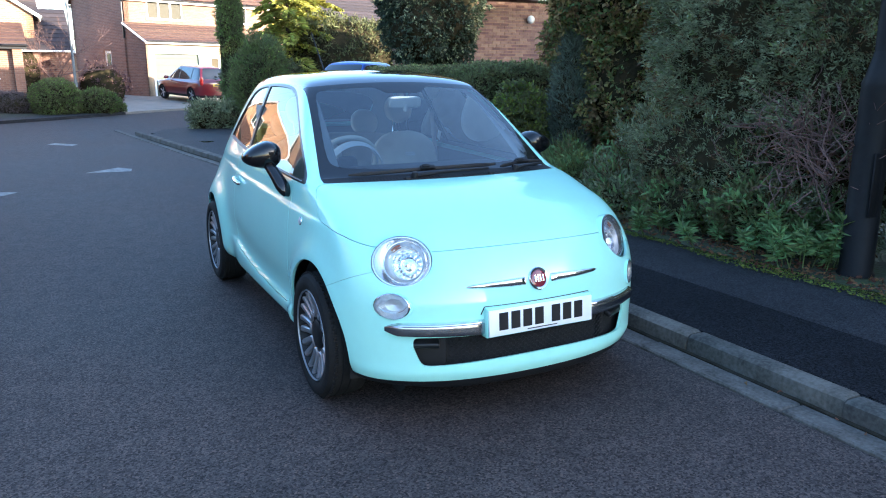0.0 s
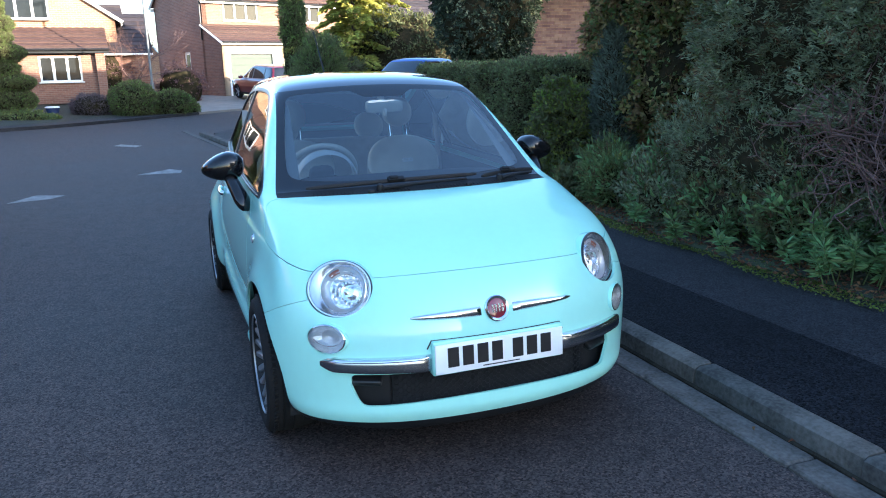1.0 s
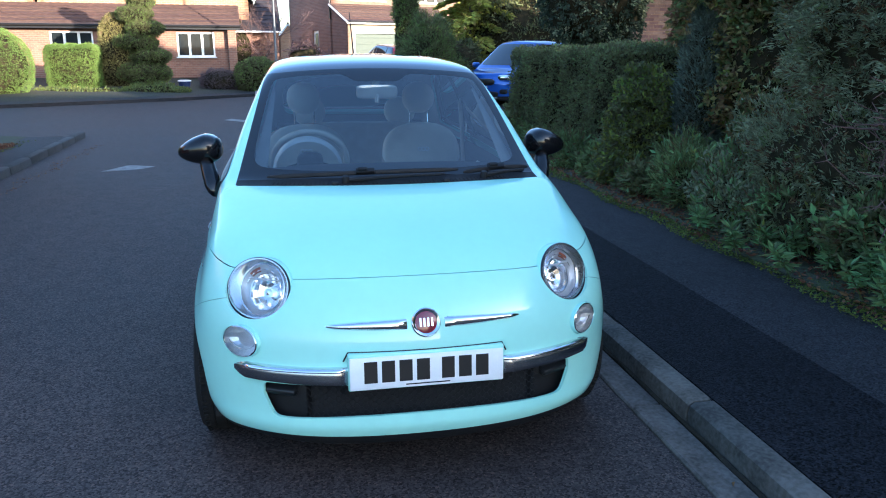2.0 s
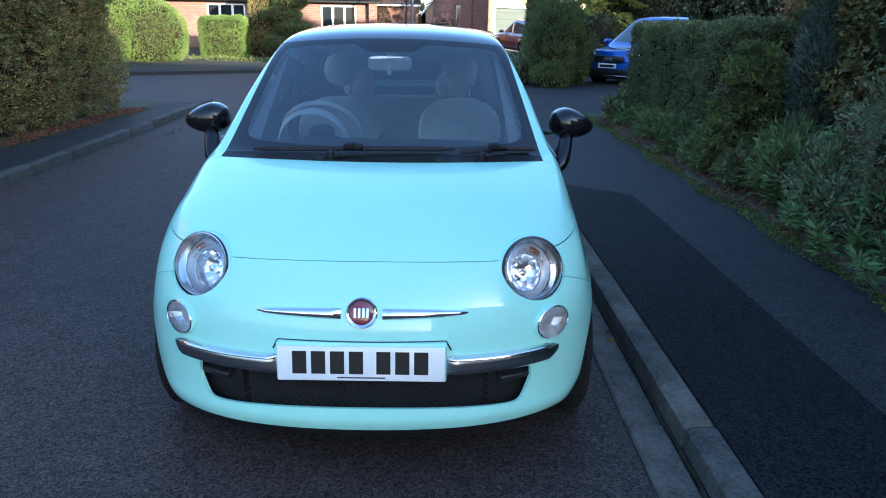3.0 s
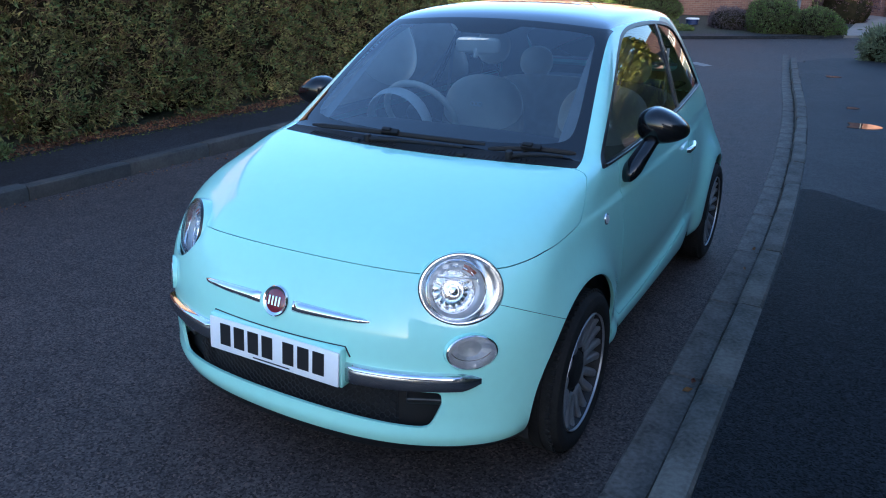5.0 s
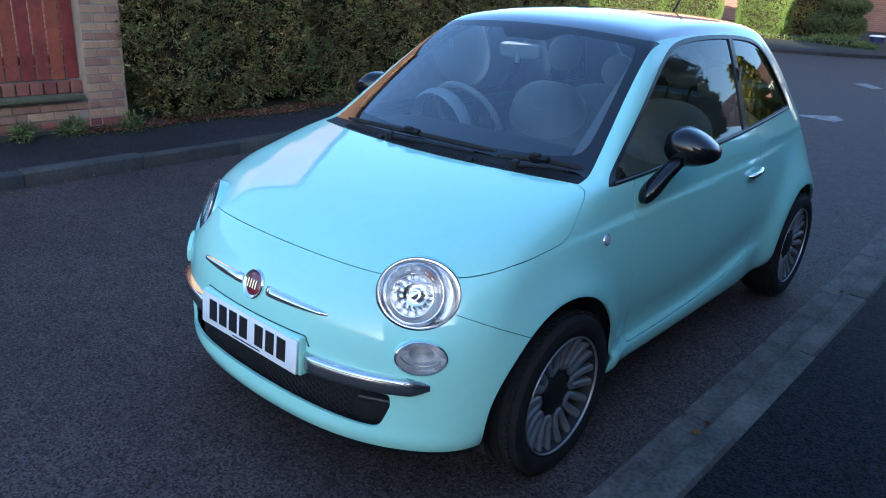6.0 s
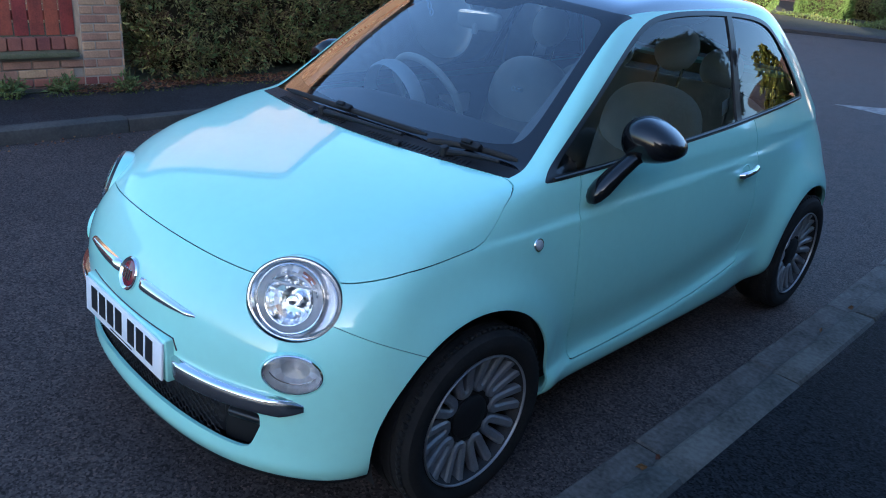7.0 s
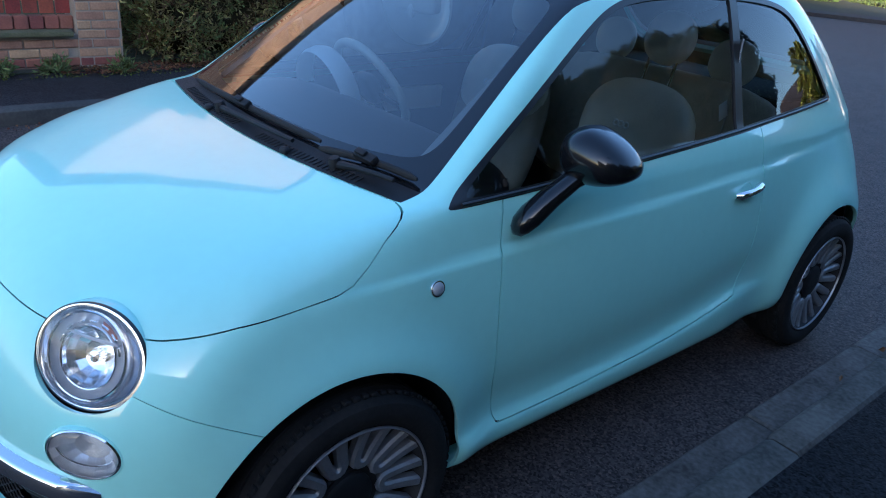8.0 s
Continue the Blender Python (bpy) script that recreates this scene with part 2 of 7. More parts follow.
def brickwork(name, a, b, mortar):
    """Walls too far off for single bricks: courses 75 mm high in stretcher bond."""
    m = mat(name, a, 0.85, bump=0.0, var=0.1)
    nt = m.node_tree
    bs = nt.nodes["Principled BSDF"]
    tc = nt.nodes.new("ShaderNodeTexCoord")
    sp = nt.nodes.new("ShaderNodeSeparateXYZ")
    nt.links.new(tc.outputs["Object"], sp.inputs[0])
    ad = nt.nodes.new("ShaderNodeMath")
    nt.links.new(sp.outputs[0], ad.inputs[0])
    nt.links.new(sp.outputs[1], ad.inputs[1])
    cb = nt.nodes.new("ShaderNodeCombineXYZ")
    nt.links.new(ad.outputs[0], cb.inputs[0])
    nt.links.new(sp.outputs[2], cb.inputs[1])
    bt = nt.nodes.new("ShaderNodeTexBrick")
    bt.inputs["Scale"].default_value = 1.0
    bt.inputs["Brick Width"].default_value, bt.inputs["Row Height"].default_value = 0.225, 0.075
    bt.inputs["Mortar Size"].default_value, bt.inputs["Mortar Smooth"].default_value = 0.006, 0.3
    bt.inputs["Color1"].default_value, bt.inputs["Color2"].default_value, bt.inputs["Mortar"].default_value = (*a, 1), (*b, 1), (*mortar, 1)
    nt.links.new(cb.outputs[0], bt.inputs["Vector"])
    big = nt.nodes.new("ShaderNodeTexNoise")
    big.inputs["Scale"].default_value = 0.7
    nt.links.new(tc.outputs["Object"], big.inputs["Vector"])
    mr = nt.nodes.new("ShaderNodeMapRange")
    mr.inputs[3].default_value, mr.inputs[4].default_value = 0.75, 1.25
    nt.links.new(big.outputs[0], mr.inputs[0])
    hs = nt.nodes.new("ShaderNodeHueSaturation")
    nt.links.new(bt.outputs["Color"], hs.inputs["Color"])
    nt.links.new(mr.outputs[0], hs.inputs["Value"])
    nt.links.new(hs.outputs[0], bs.inputs["Base Color"])
    bp = nt.nodes.new("ShaderNodeBump")
    bp.inputs["Distance"].default_value = 0.006
    bp.invert = True
    nt.links.new(bt.outputs["Fac"], bp.inputs["Height"])
    nt.links.new(bp.outputs[0], bs.inputs["Normal"])
    return m


M_BRICKWALL = brickwork("brick_courses", (0.245, 0.120, 0.078), (0.175, 0.085, 0.058), (0.27, 0.215, 0.165))
M_BUFFWALL = brickwork("pale_brick_courses", (0.36, 0.20, 0.105), (0.25, 0.135, 0.075), (0.44, 0.36, 0.25))
M_DEADTWIG = foliage("brown_twig_leaf", (0.088, 0.048, 0.022), (0.136, 0.08, 0.038))
M_FRESH = foliage("fresh_green_leaf", (0.092, 0.118, 0.038), (0.17, 0.20, 0.07))
M_BLUEGREEN = foliage("blue_green_leaf", (0.080, 0.100, 0.076), (0.15, 0.175, 0.125))
M_MOSS = foliage("moss_leaf", (0.07, 0.09, 0.014), (0.15, 0.17, 0.03))
M_MOSSTONE = mat("mossy_coping", (0.07, 0.07, 0.028), 0.9, color2=(0.13, 0.115, 0.06), scale=6, bump=0.003, bscale=60)
M_PLUMGREY = foliage("grey_heather_leaf", (0.09, 0.07, 0.08), (0.14, 0.11, 0.11))
M_PLATEYELLOW = mat("plate_yellow", (0.62, 0.45, 0.05), 0.35, var=0.03, scale=15)
M_KERBDARK = mat("dirty_kerb_concrete", (0.026, 0.026, 0.025), 0.9, color2=(0.052, 0.050, 0.046), scale=5, bump=0.003, bscale=70, rand=0.2)
M_BLACKGLASS = mat("black_glass_border", (0.008, 0.008, 0.009), 0.03, var=0.1, scale=20, spec=0.7)
M_LAMPGREY = mat("lamp_housing", (0.55, 0.56, 0.58), 0.35, metal=0.4, var=0.05, scale=20)
M_PALETRIM = mat("pale_trim", (0.27, 0.27, 0.265), 0.8, var=0.05, scale=10)
M_DARKIVY = foliage("dark_evergreen_leaf", (0.024, 0.036, 0.020), (0.050, 0.068, 0.036))

# ---- mesh tools ----
def link_mesh(name, V, F, material, N=None, sharp=35.0):
    me = bpy.data.meshes.new(name)
    me.from_pydata([tuple(v) for v in np.asarray(V, float)], [], [tuple(int(i) for i in f) for f in F])
    me.materials.append(material)
    me.polygons.foreach_set("use_smooth", [True] * len(me.polygons))
    if N is not None:
        me.normals_split_custom_set_from_vertices([tuple(n) for n in N])
    elif sharp:
        me.set_sharp_from_angle(angle=radians(sharp))
    return new(name, me)


def fast_mesh(name, V, F, material, smooth=False):
    """A mesh of many alike faces (all with the same number of corners) from arrays."""
    V, F = np.asarray(V, np.float32), np.asarray(F, np.int32)
    me = bpy.data.meshes.new(name)
    k = F.shape[1]
    me.vertices.add(len(V))
    me.vertices.foreach_set("co", V.ravel())
    me.loops.add(F.size)
    me.loops.foreach_set("vertex_index", F.ravel())
    me.polygons.add(len(F))
    me.polygons.foreach_set("loop_start", np.arange(0, F.size, k, dtype=np.int32))
    me.polygons.foreach_set("use_smooth", np.full(len(F), smooth))
    me.materials.append(material)
    me.update(calc_edges=True)
    me.validate()
    return new(name, me)


def under(ob, parent):
    """Makes ob a part of parent, staying where it is."""
    if parent is not None:
        w, p = Matrix(), parent
        while p is not None:
            w = (p.matrix_parent_inverse if p.parent else Matrix()) @ p.matrix_basis @ w
            p = p.parent
        ob.parent = parent
        ob.matrix_parent_inverse = w.inverted()
    return ob


def part(name, shape, material, parent, label="", N=None, sharp=35.0):
    """Links a shape (a bmesh, or vertices and faces) as one mesh object under a thing or a part."""
    if isinstance(shape, bmesh.types.BMesh):
        me = bpy.data.meshes.new(name)
        shape.to_mesh(me)
        shape.free()
        me.materials.append(material)
        me.polygons.foreach_set("use_smooth", [True] * len(me.polygons))
        me.set_sharp_from_angle(angle=radians(sharp))
        ob = new(name, me)
    else:
        ob = link_mesh(name, shape[0], shape[1], material, N, sharp)
    under(ob, parent)
    if label:
        ob["label"] = label
    return ob


def thing(name, at, label, category, group="", kind=""):
    ob = new(name)
    ob.matrix_basis = pose(*at) if not isinstance(at, Matrix) else at
    ob.empty_display_size = 0.1
    return tagged(ob, label, category, group, kind)


def move(shape, m):
    V = np.asarray(shape[0], float)
    R = np.array(m.to_3x3())
    return V @ R.T + np.array(m.translation), shape[1]


def join(*shapes):
    Vs, Fs, n = [], [], 0
    for V, F in shapes:
        Vs.append(np.asarray(V, float))
        Fs += [tuple(int(i) + n for i in f) for f in F]
        n += len(V)
    return np.vstack(Vs), Fs


def rbox(sx, sy, sz, at=(0, 0, 0), bevel=0.01, seg=2):
    """A box of those sizes, centred at a place, with rounded edges."""
    bm = bmesh.new()
    bmesh.ops.create_cube(bm, size=1.0, matrix=Matrix.Diagonal((sx, sy, sz, 1)))
    if bevel:
        bmesh.ops.bevel(bm, geom=bm.edges[:], offset=min(bevel, 0.49 * min(sx, sy, sz)), segments=seg, profile=0.5, affect="EDGES")
    bm.verts.ensure_lookup_table()
    V = np.array([v.co[:] for v in bm.verts]) + np.array(at)
    F = [tuple(v.index for v in f.verts) for f in bm.faces]
    bm.free()
    return V, F


def lathe(profile, n=48, m=None, sweep=1.0):
    """Turns a profile of (radius, height) about z; m places it."""
    P = np.array(profile, float)
    a = np.linspace(0, 2 * math.pi * sweep, n, endpoint=sweep < 1)
    V = np.array([(r * math.cos(t), r * math.sin(t), h) for t in a for r, h in P])
    k = len(P)
    F = []
    for i in range(n if sweep == 1 else n - 1):
        j = (i + 1) % n
        for q in range(k - 1):
            F.append((i * k + q, j * k + q, j * k + q + 1, i * k + q + 1))
    return move((V, F), m) if m is not None else (V, F)


def tube(points, radius, n=10, caps=True, flat=1.0):
    """A round (or flattened) bar along points; radius is a number or one for each point."""
    P = [Vector(p) for p in points]
    R = radius if hasattr(radius, "__len__") else [radius] * len(P)
    V, F = [], []
    side = None
    for i, p in enumerate(P):
        d = (P[min(i + 1, len(P) - 1)] - P[max(i - 1, 0)]).normalized()
        if side is None:
            side = d.cross(Vector((0.13, 0.21, 0.97)))
            if side.length < 0.05:
                side = d.cross(Vector((1, 0, 0)))
        side = (side - d * side.dot(d)).normalized()
        up = d.cross(side)
        for k in range(n):
            t = 2 * math.pi * k / n
            V.append(p + side * (R[i] * math.cos(t)) + up * (R[i] * flat * math.sin(t)))
    for i in range(len(P) - 1):
        for k in range(n):
            F.append((i * n + k, i * n + (k + 1) % n, (i + 1) * n + (k + 1) % n, (i + 1) * n + k))
    if caps:
        F += [tuple(range(n))[::-1], tuple(range((len(P) - 1) * n, len(P) * n))]
    return np.array([v[:] for v in V]), F


def blob(rx, ry, rz, at=(0, 0, 0), power=2.0, n=24, m=12):
    """A rounded solid between ball (power 2) and box (power 5 and more)."""
    e = 2.0 / power
    sg = lambda v: math.copysign(abs(v) ** e, v)
    V, F = [], []
    for i in range(m + 1):
        p = -math.pi / 2 + math.pi * i / m
        for k in range(n):
            t = 2 * math.pi * k / n
            V.append((at[0] + rx * sg(math.cos(p)) * sg(math.cos(t)), at[1] + ry * sg(math.cos(p)) * sg(math.sin(t)), at[2] + rz * sg(math.sin(p))))
    for i in range(m):
        for k in range(n):
            F.append((i * n + k, i * n + (k + 1) % n, (i + 1) * n + (k + 1) % n, (i + 1) * n + k))
    return np.array(V), F


def sheet(fx, us, vs):
    """A surface over a grid of two parameters."""
    V = np.array([fx(u, v) for u in us for v in vs], float)
    k = len(vs)
    F = [(i * k + j, (i + 1) * k + j, (i + 1) * k + j + 1, i * k + j + 1) for i in range(len(us) - 1) for j in range(k - 1)]
    return V, F


def facing(n, up=(0, 0, 1)):
    """A turn that takes z to the direction n, with y as near to up as may be."""
    z = Vector(n).normalized()
    x = Vector(up).cross(z).normalized()
    return Matrix((x, z.cross(x), z)).transposed().to_4x4()


# triangle sheets with normals (V, N, T) that can be cut along smooth curves
def smax(a, b, k):
    return 0.5 * (a + b + np.sqrt((a - b) ** 2 + k * k))


def smin(a, b, k):
    return 0.5 * (a + b - np.sqrt((a - b) ** 2 + k * k))


def step(x, a, b):
    t = np.clip((x - a) / (b - a), 0, 1)
    return t * t * (3 - 2 * t)


def gradient(F, P):
    e = 0.004
    G = np.stack([F(P + d) - F(P - d) for d in np.eye(3) * e], 1)
    return G / np.maximum(np.linalg.norm(G, axis=1, keepdims=True), 1e-9)


def skin(F, y0, y1, zc, front, mid, rear, around, reach=2.2):
    """The surface F = 0 met by rays from a spine along y: a cap in front, rings, and a cap behind."""
    O, D = [], []
    ang = np.linspace(0, 2 * math.pi, around, endpoint=False)
    ring = np.stack([np.sin(ang), np.zeros(around), -np.cos(ang)], 1)
    for t in np.linspace(0.02, math.pi / 2, front, endpoint=False):
        O.append(np.tile((0, y0, zc), (around, 1)))
        D.append(ring * math.sin(t) + np.array((0, -math.cos(t), 0)))
    for y in np.linspace(y0, y1, mid):
        O.append(np.tile((0, y, zc), (around, 1)))
        D.append(ring)
    for t in np.linspace(math.pi / 2, 0.02, rear + 1)[1:]:
        O.append(np.tile((0, y1, zc), (around, 1)))
        D.append(ring * math.sin(t) + np.array((0, math.cos(t), 0)))
    O, D = np.vstack(O), np.vstack(D)
    lo, hi = np.zeros(len(O)), np.full(len(O), reach)
    for _ in range(34):
        md = (lo + hi) / 2
        out = F(O + D * md[:, None]) > 0
        hi, lo = np.where(out, md, hi), np.where(out, lo, md)
    V = O + D * hi[:, None]
    rows = front + mid + rear
    i, j = np.meshgrid(np.arange(rows - 1), np.arange(around), indexing="ij")
    a, b = i * around + j, i * around + (j + 1) % around
    c, d = a + around, b + around
    T = np.vstack([np.stack([a, c, d], -1).reshape(-1, 3), np.stack([a, d, b], -1).reshape(-1, 3)])
    T = T[:, ::-1]
    Nn = gradient(F, V)
    g = np.cross(V[T[:, 1]] - V[T[:, 0]], V[T[:, 2]] - V[T[:, 0]])
    flip = (g * Nn[T[:, 0]]).sum(1) < 0
    T[flip] = T[flip][:, ::-1]
    return V, Nn, T


def tidy(V, N, T):
    used = np.unique(T)
    back = np.full(len(V), -1)
    back[used] = np.arange(len(used))
    return V[used], N[used], back[T]


def cut(M, f):
    """Cuts a sheet along f = 0 (f: a function of places): the side below zero, and the rest."""
    V, N, T = M
    if len(T) == 0:
        return M, M
    v = f(V)
    v = np.where(np.abs(v) < 1e-7, 1e-7, v)
    s = v[T] < 0
    c = s.sum(1)
    mixed = (c == 1) | (c == 2)
    X, sx, cx = T[mixed], s[mixed], c[mixed]
    if len(X) == 0:
        return tidy(V, N, T[c == 3]), tidy(V, N, T[c == 0])
    lone = np.argmax(sx == (cx == 1)[:, None], axis=1)
    r = np.arange(len(X))
    a, b, d = X[r, lone], X[r, (lone + 1) % 3], X[r, (lone + 2) % 3]
    E = np.sort(np.vstack([np.stack([a, b], 1), np.stack([a, d], 1)]), axis=1)
    U, inv = np.unique(E, axis=0, return_inverse=True)
    inv = inv.ravel()
    t = (v[U[:, 0]] / (v[U[:, 0]] - v[U[:, 1]]))[:, None]
    # a second look at f on the edge brings the cut onto the true curve
    p = V[U[:, 0]] * (1 - t) + V[U[:, 1]] * t
    w = f(p)
    lo = (np.sign(w) == np.sign(v[U[:, 0]]))
    t0, w0 = np.where(lo, t[:, 0], 0), np.where(lo, w, v[U[:, 0]])
    t1, w1 = np.where(lo, 1, t[:, 0]), np.where(lo, v[U[:, 1]], w)
    t = np.clip(t0 + (t1 - t0) * w0 / np.where(np.abs(w0 - w1) < 1e-12, 1e-12, w0 - w1), 0, 1)[:, None]
    PV = V[U[:, 0]] * (1 - t) + V[U[:, 1]] * t
    PN = N[U[:, 0]] * (1 - t) + N[U[:, 1]] * t
    PN /= np.maximum(np.linalg.norm(PN, axis=1, keepdims=True), 1e-9)
    ab, ad = len(V) + inv[:len(X)], len(V) + inv[len(X):]
    V2, N2 = np.vstack([V, PV]), np.vstack([N, PN])
    one = np.stack([a, ab, ad], 1)
    two = np.vstack([np.stack([ab, b, d], 1), np.stack([ab, d, ad], 1)])
    li, l2 = cx == 1, np.concatenate([cx == 1, cx == 1])
    inside = np.vstack([T[c == 3], one[li], two[~l2]])
    outside = np.vstack([T[c == 0], one[~li], two[l2]])
    return tidy(V2, N2, inside), tidy(V2, N2, outside)


def take(M, f):
    """The side of a sheet where f is below zero; several cuts for several functions."""
    for g in (f if isinstance(f, (list, tuple)) else [f]):
        M = cut(M, g)[0]
    return M


def edged(M, depth=0.012):
    """Adds a return of some depth behind every free edge of a sheet, so that it reads as sheet metal with thickness."""
    V, N, T = M
    E = np.vstack([T[:, [0, 1]], T[:, [1, 2]], T[:, [2, 0]]])
    S = np.sort(E, axis=1)
    U, idx, cnt = np.unique(S, axis=0, return_index=True, return_counts=True)
    B = E[idx[cnt == 1]]
    if len(B) == 0:
        return M
    a, b = B[:, 0], B[:, 1]
    pa, pb = V[a], V[b]
    nn = np.cross(pb - pa, N[a] + N[b])
    nn /= np.maximum(np.linalg.norm(nn, axis=1, keepdims=True), 1e-9)
    k, n0 = len(B), len(V)
    V2 = np.vstack([V, pa, pb, pa - N[a] * depth, pb - N[b] * depth])
    N2 = np.vstack([N, nn, nn, nn, nn])
    i = n0 + np.arange(k)
    quads = np.vstack([np.stack([i + k, i, i + 2 * k], 1), np.stack([i + k, i + 2 * k, i + 3 * k], 1)])
    return V2, N2, np.vstack([T, quads])


def pressed(name, M, material, parent, label="", depth=0.012):
    """Links a cut sheet with its edges turned in."""
    V, N, T = edged(M, depth) if depth else M
    return part(name, (V, T), material, parent, label, N=N)


def both(M, dist):
    """A sheet shifted along its normals and turned over: the inner side of a panel."""
    V, N, T = M
    return V - N * dist, -N, T[:, ::-1]


# ---- plants ----
RNG = np.random.default_rng(7)


def vnoise(P, scale, seed=0):
    """Smooth noise between -1 and 1 at places P; scale: metres from hill to hill."""
    Q = P / scale + seed * 17.31
    I = np.floor(Q).astype(np.int64)
    f = Q - I
    f = f * f * (3 - 2 * f)
    out = np.zeros(len(P))
    for dx in (0, 1):
        for dy in (0, 1):
            for dz in (0, 1):
                h = (I[:, 0] + dx) * 374761393 + (I[:, 1] + dy) * 668265263 + (I[:, 2] + dz) * 2147483647
                h = (h ^ (h >> 13)) * 1274126177
                h = ((h ^ (h >> 16)) & 0xFFFF) / 32767.5 - 1
                w = (f[:, 0] if dx else 1 - f[:, 0]) * (f[:, 1] if dy else 1 - f[:, 1]) * (f[:, 2] if dz else 1 - f[:, 2])
                out += h * w
    return out


def unit(A):
    return A / np.maximum(np.linalg.norm(A, axis=1, keepdims=True), 1e-9)


def box_shell(n, c, h, r, bottom=False):
    """Places and normals on a rounded box with centre c and half sizes h."""
    c, h = np.array(c, float), np.array(h, float)
    areas = np.array([h[1] * h[2], h[1] * h[2], h[0] * h[2], h[0] * h[2], h[0] * h[1], h[0] * h[1] * bottom])
    k = RNG.choice(6, n, p=areas / areas.sum())
    P = RNG.uniform(-1, 1, (n, 3)) * h
    axis, sign = k // 2, np.where(k % 2 == 0, 1, -1)
    P[np.arange(n), axis] = sign * h[axis]
    inner = np.clip(P, -(h - r), h - r)
    N = unit(P - inner)
    return c + inner + N * r, N


def ball_shell(n, c, h):
    D = unit(RNG.normal(size=(n, 3)))
    h = np.array(h, float)
    return np.array(c) + D * h, unit(D / h)


def balls_shell(n, balls):
    """Places on the outside of several overlapping ovals (centre, half sizes)."""
    ar = np.array([b[1][0] * b[1][2] + b[1][1] * b[1][2] for b in balls])
    Ps, Ns = [], []
    for b, a in zip(balls, ar):
        P, N = ball_shell(int(n * a / ar.sum()), *b)
        ok = np.ones(len(P), bool)
        for o in balls:
            if o is not b:
                ok &= (((P - np.array(o[0])) / np.array(o[1])) ** 2).sum(1) > 0.8
        ok &= P[:, 2] > 0.1
        Ps.append(P[ok])
        Ns.append(N[ok])
    return np.vstack(Ps), np.vstack(Ns)


def rough(P, N, amount, scale, seed=0):
    """Pushes places in and out so that the outline is uneven."""
    d = amount * (vnoise(P, scale, seed) + 0.5 * vnoise(P, scale * 0.4, seed + 3))
    return P + N * d[:, None]


def kites(P, D, length, width, fold=0.0, cross=False):
    """A pointed leaf at every place, growing along D; length and width vary by a third."""
    n = len(P)
    L = length * RNG.uniform(0.65, 1.35, n)[:, None]
    Wd = width * RNG.uniform(0.7, 1.3, n)[:, None]
    D = unit(D)
    S = unit(np.cross(D, RNG.normal(size=(n, 3))))
    U = np.cross(S, D)
    V = np.stack([P, P + D * L * 0.5 + S * Wd * 0.5 + U * Wd * fold, P + D * L, P + D * L * 0.5 - S * Wd * 0.5 + U * Wd * fold], 1).reshape(-1, 3)
    F = np.arange(4 * n).reshape(n, 4)
    if cross:
        V2 = np.stack([P, P + D * L * 0.5 + U * Wd * 0.5, P + D * L, P + D * L * 0.5 - U * Wd * 0.5], 1).reshape(-1, 3)
        return np.vstack([V, V2]), np.vstack([F, F + 4 * n])
    return V, F


def tufts(P, N, m, length, width, spread=0.6, up=0.3, fold=0.2, cross=False):
    """m leaves sprouting about every place: clumps rather than an even coat."""
    n = len(P)
    base = unit(N + np.array((0, 0, up)) + 0.25 * RNG.normal(size=(n, 3)))
    PP = np.repeat(P, m, 0) + RNG.normal(size=(n * m, 3)) * length * 0.35
    DD = np.repeat(base, m, 0) + spread * RNG.normal(size=(n * m, 3))
    return kites(PP, DD, length, width, fold, cross)


def leaf_part(name, VF, material, parent, label=""):
    ob = fast_mesh(name, VF[0], VF[1], material)
    under(ob, parent)
    ob["kind"] = "stuff"
    if label:
        ob["label"] = label
    return ob


def leafy(name, at, label, category, P, N, material, m=5, length=0.06, width=0.02, spread=0.6, up=0.3, core=None, lumps=(0.08, 0.5), cross=False, seed=0, fold=0.2, extra=()):
    """A plant: a solid twig-brown core, the shade inside painted into its dark colour, and a coat of leaf clumps, with
    more coats of other leaves on top.
    """
    t = thing(name, at, label, category)
    P2 = rough(P, N, lumps[0], lumps[1], seed)
    P2 = P2 - N * (np.abs(RNG.normal(size=len(P))) * lumps[0] * 0.8)[:, None]
    leaf_part("foliage", tufts(P2, N, m, length, width, spread, up, fold, cross), material, t)
    for mt, share, ln, wd in extra:
        k = RNG.random(len(P)) < share
        leaf_part("foliage", tufts(P2[k] + N[k] * 0.02, N[k], m, ln, wd, spread, up, fold), mt, t)
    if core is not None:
        # solid filler behind the leaves, dark to stand for inner shade
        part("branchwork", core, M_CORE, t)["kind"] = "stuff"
    return t

# ---- ground, road, kerbs, pavements ----
def kerb_right(y):
    """x of the near kerb's face."""
    if y < 2.5:
        return 1.115
    if y < 12:
        return 1.115 - 0.0125 * (y - 2.5) ** 1.75
    return 0.472 - 0.10 * (y - 12)


def kerb_left(y):
    return -3.65 - 0.022 * y - 0.0015 * y * y


def structure(name, shape, material, label, category, sharp=35.0):
    return tagged(part(name, shape, material, None, sharp=sharp), label, category, kind="structure")


def strip(xa, xb, ys, z, drop=0.2):
    """A raised band of ground between two lines, with its edges going down."""
    V, F = [], []
    for y in ys:
        a, b = xa(y), xb(y)
        V += [(a, y, z - drop), (a, y, z), ((a + b) / 2, y, z + 0.008), (b, y, z), (b, y, z - drop)]
    for i in range(len(ys) - 1):
        for k in range(4):
            F.append((5 * i + k, 5 * i + k + 1, 5 * i + k + 6, 5 * i + k + 5))
    return np.array(V, float), F


